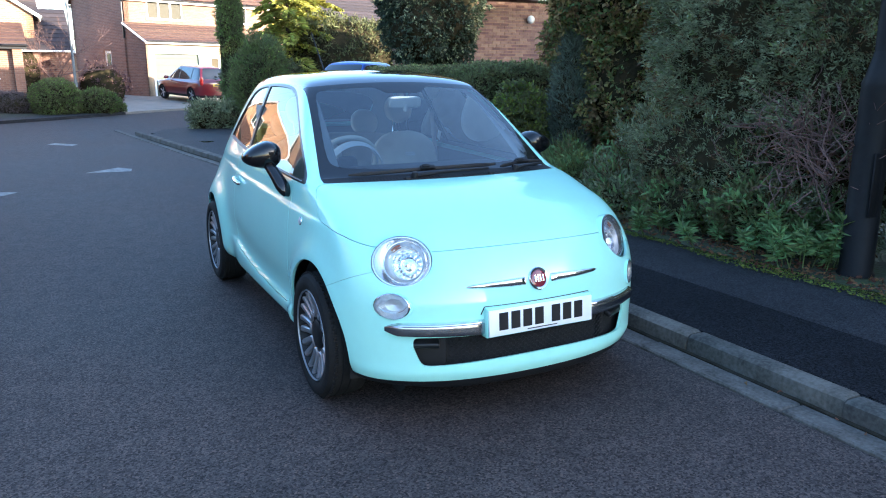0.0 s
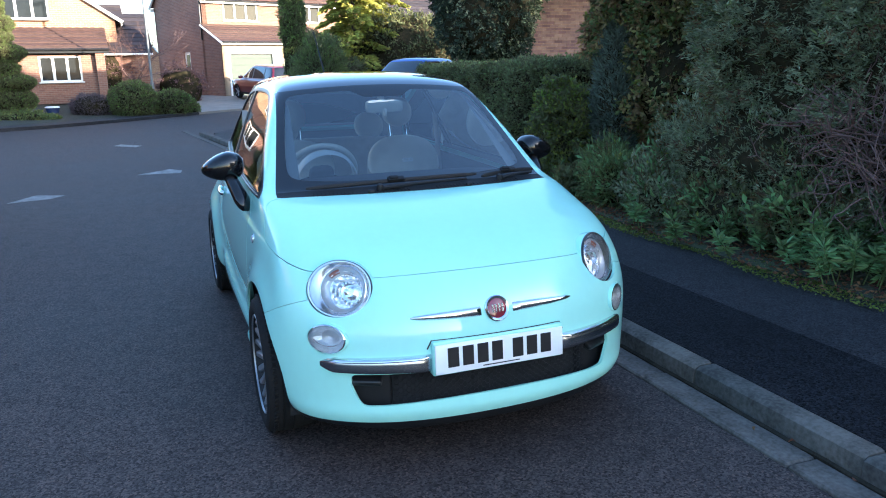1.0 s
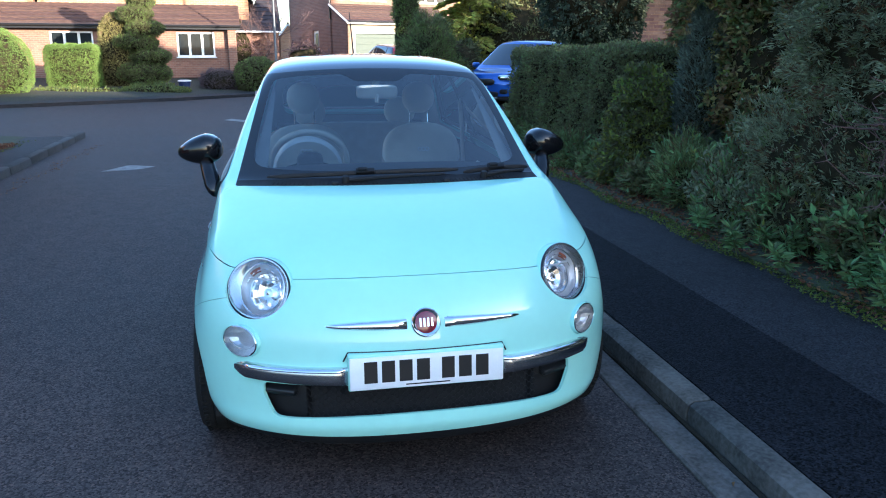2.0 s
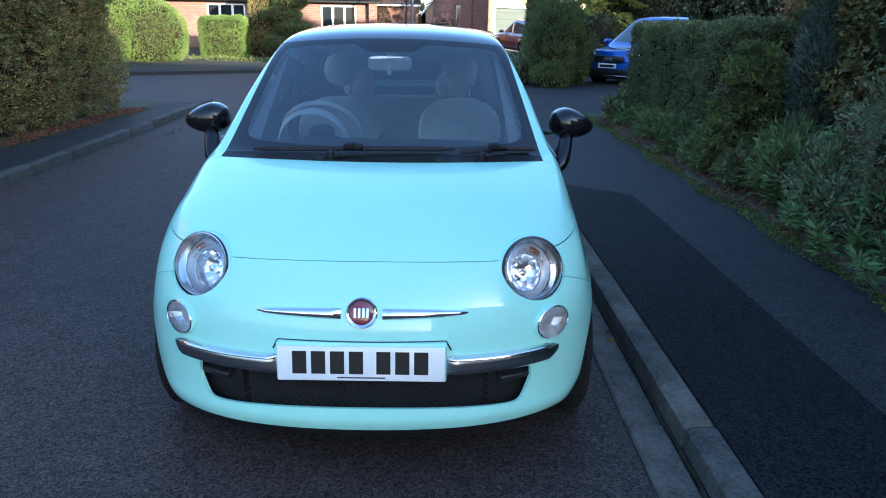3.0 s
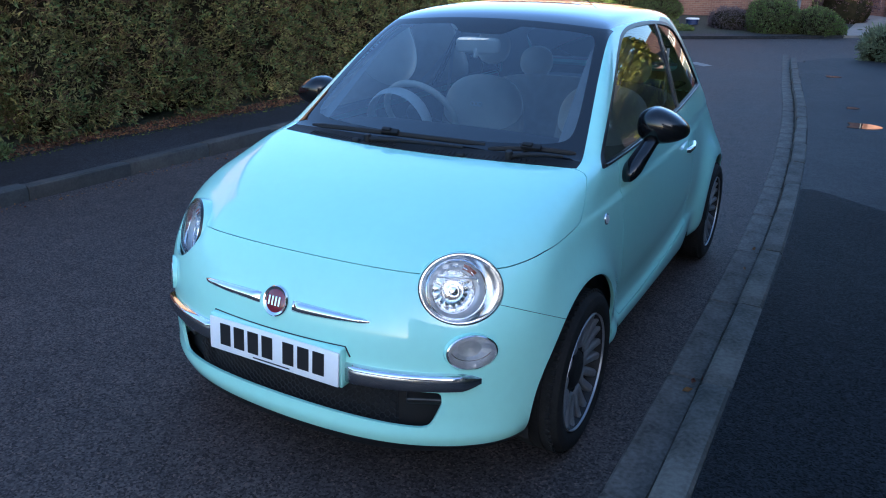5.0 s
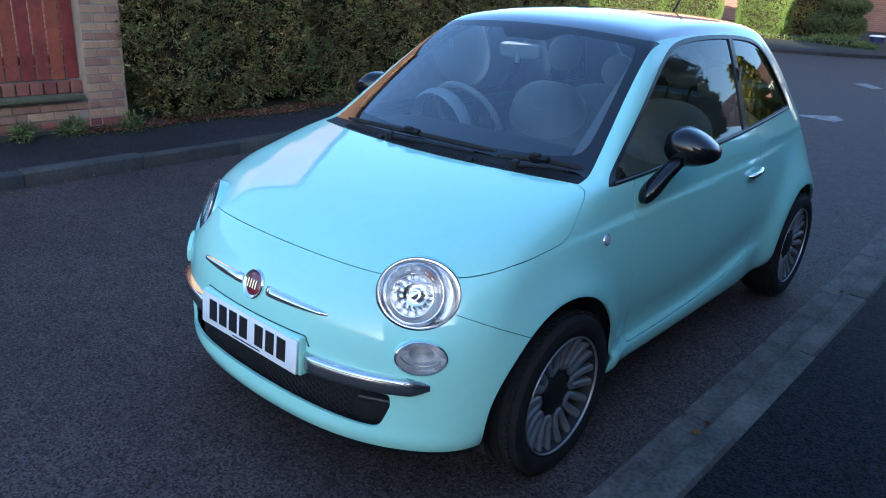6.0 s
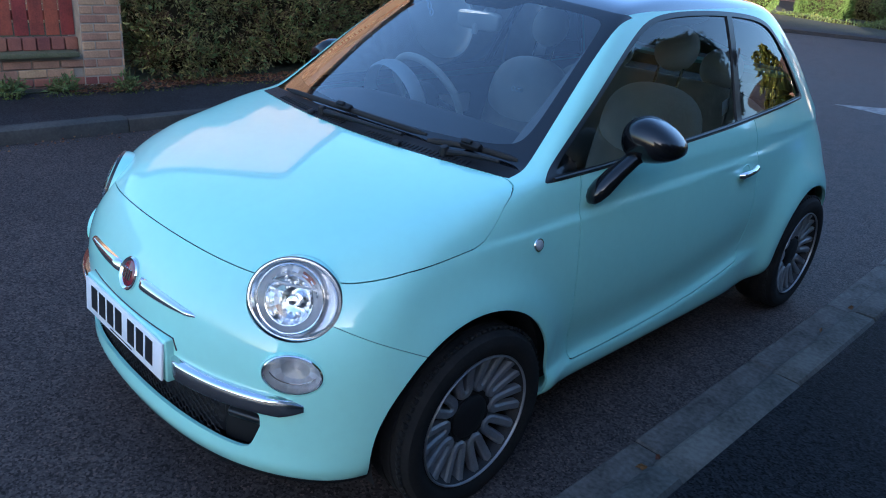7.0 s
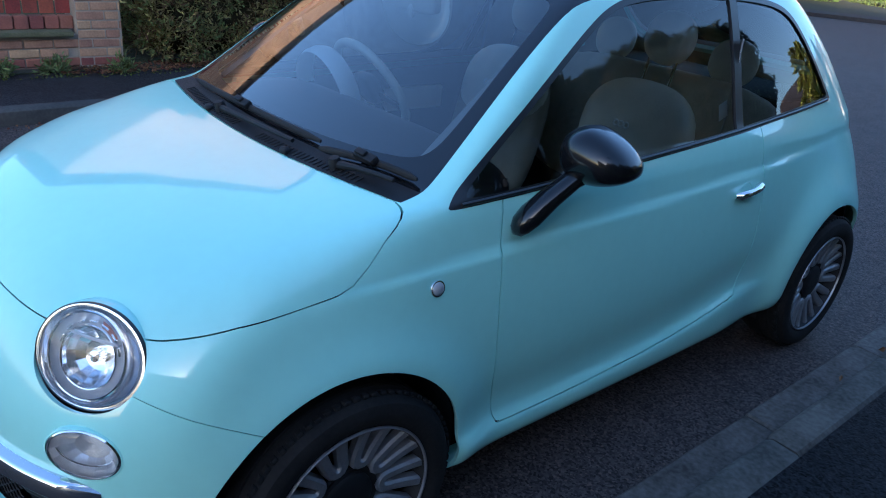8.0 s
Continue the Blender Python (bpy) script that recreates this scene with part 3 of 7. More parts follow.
def flat(points, z, drop=0.15):
    """A level slab with an outline of places."""
    n = len(points)
    V = [(x, y, z) for x, y in points] + [(x, y, z - drop) for x, y in points]
    return np.array(V, float), [tuple(range(n))] + [(i, i + n, (i + 1) % n + n, (i + 1) % n) for i in range(n)]


def sloping(front, back):
    """Rising ground between a front and a back line of places, with its edges going down."""
    n = len(front)
    mid = [tuple((2 * a + b) / 3 for a, b in zip(p, q)) for p, q in zip(front, back)]
    V = front + mid + back + [(x, y, z - 0.15) for x, y, z in front]
    F = [(r * n + i, r * n + i + 1, (r + 1) * n + i + 1, (r + 1) * n + i) for r in range(2) for i in range(n - 1)]
    F += [(i + 1, i, 3 * n + i, 3 * n + i + 1) for i in range(n - 1)]
    if (front[-1][0] - front[0][0]) * (back[0][1] - front[0][1]) - (front[-1][1] - front[0][1]) * (back[0][0] - front[0][0]) < 0:
        F = [f[::-1] for f in F]
    return np.array(V, float), F


structure("ground", (np.array([(-1500, -1500, -0.06), (1500, -1500, -0.06), (1500, 1500, -0.06), (-1500, 1500, -0.06)], float), [(0, 1, 2, 3)]), M_GRASS, "rough winter grass and soil reaching to the horizon", "ground")
structure("road", flat([(-3.3, -60), (1.13, -60), (1.13, 4), (0.95, 8), (0.60, 12), (0.15, 15.9), (0.05, 17.0), (0.5, 18.2), (2.0, 19.4), (9, 22.5), (45, 36), (45, 50), (9, 34.6), (2.8, 31.2), (0.6, 28.6), (-1.8, 25.6), (-4.0, 23.4), (-9, 20.2), (-45, 4), (-45, -6), (-14, 9.4), (-6.2, 12.6), (-4.6, 12.6), (-4.2, 11.8), (-3.7, 4)], 0.0), M_ROAD, "dark worn tarmac street in the shade", "road")
structure("pavement_near", strip(lambda y: kerb_right(y) + 0.124, lambda y: 2.72, np.linspace(-24, 16.4, 70), 0.100), M_PAVE, "old dark tarmac footway", "pavement")
structure("pavement_patch", strip(lambda y: kerb_right(y) + 0.128, lambda y: min(1.955, 1.955 - 1.2 * (y - 4.15)), np.linspace(-24, 4.65, 60), 0.106, 0.02), M_PATCH, "newer black strip of tarmac along the kerb", "pavement")
structure("pavement_opposite", strip(lambda y: -5.6 - 0.02 * y, lambda y: kerb_left(y) - 0.12, np.linspace(-24, 11.6, 60), 0.095), M_PAVE, "dark tarmac footway beside the conifer hedge", "pavement")
structure("verge", flat([(-9.5, 9.6), (-5.2, 9.7), (-4.75, 10.6), (-4.9, 11.6), (-6.2, 12.2), (-12, 10.6)], 0.105), M_SOIL, "mossy grass at the hedge's end", "verge")
structure("planting_bed", strip(lambda y: 2.68 + 0.05 * math.sin(y * 2.3) + 0.03 * math.sin(y * 7.1), lambda y: 9.0, np.linspace(-24, 10.8, 120), 0.125), M_SOIL, "dark soil with moss under the shrubs", "soil")
structure("opposite_bed", strip(lambda y: -9.0, lambda y: -4.72 - 0.035 * y + 0.05 * math.sin(y * 3.1), np.linspace(-24, 10.4, 90), 0.115), M_SOIL, "brown soil and dead needles under the hedge", "soil")
structure("driveway", sloping([(2.72, 10.8, 0.092), (0.5, 15.6, 0.092), (0.25, 16.9, 0.092), (0.7, 18.0, 0.092), (2.0, 19.3, 0.092)], [(9.6, 10.8, 0.30), (9.6, 14.0, 0.32), (9.4, 17.0, 0.32), (8.8, 19.5, 0.32), (7.6, 22.5, 0.30)]), M_PAVE, "tarmac driveway beyond the clipped hedge", "driveway")
structure("far_garden", sloping([(-40, 5.9, 0.09), (-9.6, 21.3, 0.09), (-4.5, 24.5, 0.09), (-2.4, 26.6, 0.09), (0.1, 29.4, 0.09), (0.9, 31.6, 0.12)], [(-40, 31, 0.5), (-12, 31.6, 0.5), (-6, 32.0, 0.5), (-2, 36.0, 0.5), (-0.8, 46.0, 0.5), (1.2, 46.0, 0.5)]), M_GRASS, "lawn in front of the far houses", "lawn")
structure("far_pavement", flat([(-40, 4.3), (-9, 20.2), (-4.0, 23.4), (-1.8, 25.6), (0.6, 28.6), (0.1, 29.4), (-2.4, 26.6), (-4.5, 24.5), (-9.6, 21.3), (-40, 5.9)], 0.10), M_PAVE, "narrow footway before the far houses", "pavement")
structure("garage_apron", sloping([(0.5, 28.9, 0.07), (2.8, 31.4, 0.07), (9, 34.8, 0.07)], [(1.0, 42.0, 0.46), (2.6, 38.3, 0.44), (8.6, 41, 0.46)]), M_APRON, "pale concrete driveway before the garage", "driveway")


def kerb_run(name, label, xf, y0, y1, size, sign, mat_k, every=0.905, top=0.108):
    """Kerb stones laid end to end along a line; each has a worn, rounded front edge."""
    run = tagged(new(name), label, "kerb", kind="structure")
    y = y0
    shapes = {}
    k = 0
    while y < y1:
        var = k % 4
        if var not in shapes:
            w, h, r = size, 0.26, 0.022 + 0.004 * var
            prof = [(0.012, -0.16), (0.004, top - r * 1.6), (r * 0.35, top - r * 0.45), (r, top), (w - 0.012, top + 0.002 * var - 0.003), (w, top - 0.012), (w, -0.16)]
            V, F = [], []
            e = every - 0.005
            for j, yy in enumerate((0.0, 0.014, e * 0.5, e - 0.014, e)):
                sh = 0.005 if j in (0, 4) else 0.0
                V += [(sign * (px + (sh if px < w / 2 else -sh * 0.5)), yy, pz - (sh if pz > 0.03 else 0)) for px, pz in prof]
            n = len(prof)
            for a in range(4):
                for b in range(n - 1):
                    F.append((a * n + b, a * n + b + 1, (a + 1) * n + b + 1, (a + 1) * n + b))
            F += [tuple(range(n)), tuple(range(4 * n, 5 * n))[::-1]]
            if sign < 0:
                F = [f[::-1] for f in F]
            shapes[var] = link_mesh("kerb_stone", V, F, mat_k)
            ob = shapes[var]
        else:
            ob = new("kerb_stone", shapes[var].data)
        dx = xf(y + every) - xf(y)
        ob.matrix_basis = pose(xf(y) + 0.004 * math.sin(k * 2.7), y, 0.004 * math.sin(k * 1.9), 0, 0.5 * math.sin(k * 1.3), -math.degrees(math.atan2(dx, every)))
        under(ob, run)
        y += every
        k += 1
    return run


kerb_run("kerb_near", "weathered concrete kerb stones along the footway", kerb_right, -9.68, 16.6, 0.125, 1, M_KERB)
kerb_run("kerb_opposite", "weathered concrete kerb stones on the opposite side", kerb_left, -9.3, 11.6, 0.125, -1, M_KERBDARK)
gut = tagged(new("gutter"), "pale concrete channel slabs at the foot of the kerb", "gutter", kind="structure")
gme = None
for k in range(32):
    y = -9.5 + 0.905 * k
    if gme is None:
        ob = link_mesh("channel_slab", *rbox(0.142, 0.900, 0.10, (-0.076, 0.45, -0.036), 0.008, 1), M_GUTTER)
        gme = ob.data
    else:
        ob = new("channel_slab", gme)
    dx = kerb_right(y + 0.905) - kerb_right(y)
    ob.matrix_basis = pose(kerb_right(y) - 0.004, y, 0.002 * math.sin(k * 2.1), 0, 1.0 + 0.5 * math.sin(k), -math.degrees(math.atan2(dx, 0.905)))
    under(ob, gut)


structure("gutter_dirt", strip(lambda y: kerb_right(y) - 0.010 + 0.004 * math.sin(y * 9.1) + 0.004 * math.sin(y * 23.0), lambda y: kerb_right(y) + 0.012, np.linspace(-9.4, 16.0, 420), 0.0175, 0.03), M_GRIME, "dark damp dirt along the kerb's foot", "dirt")


# worn road markings, a puddle and damp spots
def mark(points, label):
    structure("road_marking", flat(points, 0.004, 0.004), M_MARK, label, "marking")


mark([(-1.43, 10.04), (-0.80, 9.96), (-0.76, 10.28), (-0.94, 10.56)], "worn white triangle painted on the road")
mark([(-2.89, 7.94), (-2.42, 8.10), (-2.28, 8.32), (-2.64, 8.50)], "worn white dash painted on the road")
mark([(-2.00, 15.7), (-1.52, 15.1), (-1.40, 15.4), (-1.84, 16.0)], "faded pale patch on the road")


def puddle(x, y, r, z):
    pts = [(x + r * (0.75 + 0.25 * math.sin(3 * a + x)) * math.cos(a), y + 1.5 * r * (0.8 + 0.2 * math.cos(2 * a)) * math.sin(a)) for a in np.linspace(0, 2 * math.pi, 28, endpoint=False)]
    ob = tagged(part("puddle", flat(pts, z, 0.004), M_WATER, None), "small still puddle on the footway", "puddle", kind="structure")


puddle(1.54, 8.12, 0.22, 0.1105)
puddle(1.40, 9.6, 0.10, 0.1105)
puddle(0.97, 13.6, 0.16, 0.1105)

# ---- the mint hatchback ----
def car_low(P):
    """The lower body: sides with flared arches, rounded nose, bonnet and tail; below zero inside."""
    x, y, z = np.abs(P[:, 0]), P[:, 1], P[:, 2]
    W = 0.785 - 0.003 * step(y, 0.7, 1.1) + 0.006 * np.sin(np.clip((y - 0.9) / 2.0, 0, 1) * math.pi) - 0.10 * step(y, 2.95, 3.7) ** 2
    X = W - np.where(z > 0.54, 0.050 * ((z - 0.54) / 0.40) ** 2, 0.016 * ((0.54 - z) / 0.34) ** 2)
    X = X - 0.010 * step(z, 0.798 + 0.028 * (y - 0.9), 0.824 + 0.028 * (y - 0.9)) * step(y, 0.5, 0.9) * (1 - 0.8 * step(y, 2.4, 3.0))
    X = X - 0.045 * step(z, 0.52, 1.02) * step(y, 2.2, 3.5)
    zs = 0.316 + 0.085 * np.clip((y - 1.05) / 1.24, 0, 1) ** 3
    on = step(y, 0.96, 1.04) * (1 - step(y, 2.24, 2.62))
    X = X + on * (0.021 / (1 + np.exp(np.clip((z - zs) / 0.0072, -40, 40))) - 0.012 * np.exp(-((z - zs - 0.06) / 0.08) ** 2))
    for yc, swell, wide in ((0.69, 0.027, 0.075), (2.99, 0.044, 0.115)):
        r = np.hypot(y - yc, z - 0.29)
        X = X + swell * np.exp(-((r - 0.335) / wide) ** 2) * step(z, 0.12, 0.32)
    X = X - 0.034 * (np.maximum(0.54 - z, 0) / 0.34) ** 2 * (1 - step(y, 0.35, 0.70))
    side = x - X
    g = 0.22 * x ** 2 + 0.48 * x ** 4
    yf = 0.015 + 1.9 * np.maximum(z - 0.47, 0) ** 2.24 + 0.5 * np.maximum(0.34 - z, 0) ** 1.8
    yf = yf - 0.012 * np.exp(-((z - 0.24) / 0.04) ** 2)
    front = 0.93 * (yf + g - y)
    u = np.clip(y, 0.0, 1.2)
    zt = 0.675 + 0.285 * (1 - np.exp(-u / 0.33)) + 0.010 * u
    zt = np.where(y > 1.0, zt + 0.02 * (y - 1.0), zt) - (0.030 * x ** 2 + 0.055 * x ** 4) * (1 - step(y, 0.40, 0.95))
    top = 0.97 * (z - zt)
    rear = 0.95 * (y - (3.545 - 0.22 * x ** 2 - 0.75 * np.maximum(z - 0.60, 0) ** 1.5))
    bottom = 0.144 + 0.028 * step(x, 0.30, 0.72) * (1 - step(y, 0.6, 0.9)) + 0.008 * step(-y, -0.4, 0.0) + 0.080 * step(y, 0.85, 1.05) - z
    f = smax(side, front, 0.062)
    f = smax(f, top, 0.028 + 0.058 * step(y, 0.12, 0.5) * (1 - step(y, 0.55, 0.95)) + 0.075 * step(y, 2.2, 2.8))
    f = smax(f, rear, 0.12)
    f = f + 0.018 * np.exp(-((x - 0.541) ** 2 + (y - 0.236) ** 2 + (z - 0.70) ** 2) / 0.105 ** 2)
    return smax(f, bottom, 0.03)


def car_cabin(P):
    """The upper body: raked screen, domed roof, leaning sides and the tailgate."""
    x, y, z = np.abs(P[:, 0]), P[:, 1], P[:, 2]
    ys = 0.845 + 1.36 * (z - 0.945) + 0.30 * np.maximum(z - 1.15, 0) ** 2 + 0.16 * x ** 2 + 0.1 * x ** 4
    screen = 0.60 * (ys - y)
    roof = z - (1.478 - 0.028 * ((y - 2.15) / 0.75) ** 2 - 0.085 * x ** 2 - 0.22 * x ** 4 - 0.13 * np.maximum(1.95 - y, 0) ** 2)
    s = 0.718 - 0.385 * np.maximum(z - 0.94, -0.03) - 0.20 * np.maximum(z - 1.12, 0) ** 2 - 0.030 * np.maximum(y - 1.9, 0) ** 2 - 0.030 * np.maximum(1.25 - y, 0)
    side = 0.93 * (x - s)
    tail = 0.85 * (y - (3.46 - 0.85 * np.maximum(z - 0.95, 0) - 0.9 * np.maximum(z - 1.05, 0) ** 2 - 0.40 * x ** 2))
    f = smax(screen, side, 0.022)
    f = smax(f, roof, 0.030)
    f = smax(f, tail, 0.10)
    return smax(f, 0.6 - z, 0.02)


def car_body(P):
    return smin(car_low(P), car_cabin(P), 0.018)


car = thing("parked_car", (0, 1.84, 0), "mint green three-door hatchback with black roof parked at the kerb", "car")
SKIN = skin(car_body, 0.75, 2.95, 0.58, 70, 150, 26, 340)



def reach(o, d, far=1.5):
    """The place on the body's skin met from o along d, and its normal there."""
    o, d = np.array(o, float), np.array(d, float)
    a, b = 0.0, far
    for _ in range(4):
        ts = np.linspace(a, b, 41)
        k = int(np.argmax(car_body(o + d * ts[:, None]) < 0))
        a, b = ts[max(k - 1, 0)], ts[k]
    p = o + d * b
    return Vector(p), Vector(gradient(car_body, p[None])[0])


def on_front(x, z):
    return reach((x, -0.3, z), (0, 1, 0))


def on_side(y, z):
    return reach((1.2, y, z), (-1, 0, 0))


def on_top(x, y):
    return reach((x, y, 1.8), (0, 0, -1))


HEAD_N = Vector((0.5255, -0.779, 0.342)).normalized()
HEAD_C = on_front(0.548, 0.700)[0] - HEAD_N * 0.003
FOG_C, FOG_N = on_front(0.614, 0.531)[0], Vector((0.66, -0.74, 0.09)).normalized()
ARCH = ((0.668, 0.297, 0.336), (2.99, 0.290, 0.334))


def ax(P):
    return np.abs(P[:, 0])


def disc(c, n, rx, ry=None):
    """Inside an oval drilled along n about c, on both sides of the car."""
    ry = ry or rx
    m = facing(n)
    X, Y, Z = (np.array(m.col[i][:3]) for i in range(3))

    def f(P):
        Q = P.copy()
        Q[:, 0] = np.abs(Q[:, 0])
        Q = Q - np.array(c)
        d = np.hypot(Q @ X / rx, Q @ Y / ry)
        return np.where(np.abs(Q @ Z) < 0.25, (d - 1) * min(rx, ry), 1.0)
    return f


def bonnet_z(y):
    """Height of the bonnet's shut line on its way back."""
    return np.interp(y, [0.0, 0.13, 0.19, 0.33, 0.45, 0.573, 0.66, 0.70, 0.74, 0.79, 0.84, 0.895], [0.743, 0.743, 0.735, 0.753, 0.779, 0.794, 0.805, 0.818, 0.848, 0.892, 0.925, 0.957])


def screen_base(P):
    """Below zero behind the bonnet's rear edge."""
    return 0.800 + 0.175 * P[:, 0] ** 2 - P[:, 1]


def in_screen(P):
    x, y, z = ax(P), P[:, 1], P[:, 2]
    edge = 0.648 - 0.288 * (z - 0.953)
    f = np.maximum(x - edge, screen_base(P))
    f = np.maximum(f, (z - (1.403 - 0.10 * x ** 2)))
    return np.maximum(np.maximum(f, 0.86 - z), y - 1.75)


def in_clear(P):
    """The clear part of the screen inside its black border."""
    x, y, z = ax(P), P[:, 1], P[:, 2]
    a = x - (0.648 - 0.288 * (z - 0.953) - 0.034)
    b = (0.984 + 0.030 * x ** 2) - z
    c = z - (1.378 - 0.08 * x ** 2 - 0.034 * (1 - step(x, 0.085, 0.175)))
    return smax(smax(a, b, 0.05), c, 0.03)


def win_low(y):
    return 0.946 + 0.030 * (y - 0.97) + 0.0065 * (y - 0.97) ** 2


def in_side(P, grow=0.0):
    """The side windows' outline, larger by grow."""
    x, y, z = ax(P), P[:, 1], P[:, 2]
    l1 = 0.83 * (z - (0.944 + 0.655 * (y - 0.985))) + 0.0
    l2 = z - (1.386 - 0.055 * (y - 2.05) ** 2)
    l3 = 0.62 * (z - (1.02 + 1.35 * (2.965 - y)))
    up = smax(smax(l1, l2, 0.07), l3, 0.10)
    f = smax(up, win_low(y) - z, 0.012)
    return np.maximum(f - grow, 0.42 - x)


def in_roof(P):
    x, y, z = ax(P), P[:, 1], P[:, 2]
    e = 0.520 - 0.035 * np.maximum(y - 1.7, 0) ** 2
    f = np.maximum(x - e, y - 2.86 + 0.25 * x ** 2)
    f = np.maximum(f, 1.20 - z)
    return np.maximum(f, -in_screen(P))


def in_arch(P):
    f = np.full(len(P), 9.0)
    for yc, zc, r in ARCH:
        f = np.minimum(f, np.hypot(P[:, 1] - yc, P[:, 2] - zc) - r)
    return np.maximum(f, 0.45 - ax(P))


def in_grille(P):
    x, y, z = ax(P), P[:, 1], P[:, 2]
    w = 0.545 - 0.35 * np.maximum(0.36 - z, 0)
    f = smax(x - w, z - 0.402, 0.01)
    f = smax(f, 0.288 - 0.06 * x ** 2 - z, 0.022)
    return np.maximum(f, y - 0.5)


def in_door(P, grow=0.0):
    x, y, z = ax(P), P[:, 1], P[:, 2]
    a = np.interp(z, [0.3, 0.345, 0.45, 0.575, 0.70, 0.81, 0.95], [1.150, 1.138, 1.119, 1.109, 1.106, 1.111, 1.125]) - y
    b = y - (2.357 - 0.9 * np.maximum(0.62 - z, 0) ** 2)
    zs = 0.318 + 0.085 * np.clip((y - 1.05) / 1.24, 0, 1) ** 3
    f = smax(smax(a, b, 0.01), zs - 0.012 - z, 0.010)
    f = np.maximum(f, z - (win_low(y) - 0.012))
    return np.maximum(f - grow, 0.5 - x)


GAP = 0.0019
rest = SKIN
for hole in (disc(HEAD_C, HEAD_N, 0.1265, 0.1055), disc(FOG_C, FOG_N, 0.074, 0.051), in_arch, in_grille):
    rest = cut(rest, hole)[1]
screen, rest = cut(rest, in_screen)
roof, rest = cut(rest, in_roof)
side_band, rest = cut(rest, lambda P: in_side(P, 0.016))
skirt, rest = cut(rest, lambda P: np.maximum(P[:, 2] - (0.208 + 0.02 * step(P[:, 1], 0.2, 0.5)), P[:, 1] - 0.75))
bonnet, rest = cut(rest, lambda P: np.maximum(np.maximum(bonnet_z(P[:, 1]) - P[:, 2], -screen_base(P)), P[:, 1] - 1.2))
door, rest = cut(rest, in_door)
bumper, wing = cut(rest, lambda P: np.maximum(P[:, 2] - (0.668 - 0.46 * (P[:, 1] - 0.25)), P[:, 1] - 0.75))


def narrowed(f, d=GAP):
    return lambda P: f(P) + d


# panels shrink a little from their shut lines
bonnet = take(bonnet, [narrowed(lambda P: 0.80 * (bonnet_z(P[:, 1]) - P[:, 2])), narrowed(lambda P: -screen_base(P), 0.004)])
door = take(door, narrowed(in_door, 0.004))
bumper_f = lambda P: np.where((ax(P) > 0.5), P[:, 2] - (0.668 - 0.46 * (P[:, 1] - 0.25)), -1.0)
bumper = take(bumper, narrowed(bumper_f))
pillar, wing = cut(wing, lambda P: np.maximum(0.951 - P[:, 2], car_cabin(P) - car_low(P)))

pressed("body", wing, M_PAINT, car)
rear_glass, pillar = cut(pillar, lambda P: smax(smax(ax(P) - 0.50, 1.06 - P[:, 2], 0.06), np.maximum(P[:, 2] - 1.36, 2.98 - P[:, 1]), 0.06))
pressed("rear_window", rear_glass, M_SIDEGLASS, car, depth=0).visible_shadow = False
pressed("pillar_frame", pillar, M_PAINT, car)
pressed("bumper", bumper, M_PAINT, car)
pressed("bonnet", bonnet, M_PAINT, car, depth=0.02)
for s, nm in ((1, "door"), (-1, "door")):
    half = take(door, lambda P, s=s: -s * P[:, 0])
    pressed(nm, half, M_PAINT, car, depth=0.02)
pressed("roof_panel", roof, M_BLACKPAINT, car, "glossy black roof panel")
pressed("sill_skirt", skirt, M_PLASTIC, car, "black plastic lower edge")
clear, frit = cut(screen, in_clear)
cowl, frit = cut(frit, lambda P: P[:, 1] - (0.868 + 0.16 * P[:, 0] ** 2))
pressed("cowl_grille", cowl, M_PLASTIC, car, "black plastic scuttle panel", depth=0.02)
pressed("windscreen_border", frit, M_BLACKGLASS, car, depth=0)
ws = pressed("windscreen", clear, M_GLASS, car, "clear curved windscreen", depth=0)
ws.visible_shadow = False
glass_all, surround = cut(side_band, in_side)
for s in (1, -1):
    pressed("window_surround", take(surround, lambda P, s=s: -s * P[:, 0]), M_TRIM, car, "black window surround", depth=0.018)
bar_f = lambda P: np.abs(P[:, 1] - (2.255 + 0.17 * (P[:, 2] - 1.185))) - 0.022
post, panes = cut(glass_all, bar_f)
for s in (1, -1):
    pressed("window_divider", take(post, lambda P, s=s: -s * P[:, 0]), M_TRIM, car, depth=0.012)
    for nm, fy in (("door_window", lambda P: P[:, 1] - (2.255 + 0.17 * (P[:, 2] - 1.185))), ("quarter_window", lambda P: (2.255 + 0.17 * (P[:, 2] - 1.185)) - P[:, 1])):
        g = take(panes, [lambda P, s=s: -s * P[:, 0], fy])
        ob = pressed(nm, (g[0] - g[1] * 0.006, g[1], g[2]), M_SIDEGLASS, car, "lightly tinted side window", depth=0)
        ob.visible_shadow = False
inner = both(pillar, 0.035)
for s in (1, -1):
    pressed("pillar_lining", take(inner, lambda P, s=s: -s * P[:, 0]), M_LINING, car, depth=0)["kind"] = "stuff"
pressed("headlining", both(roof, 0.03), M_LINING, car, depth=0)

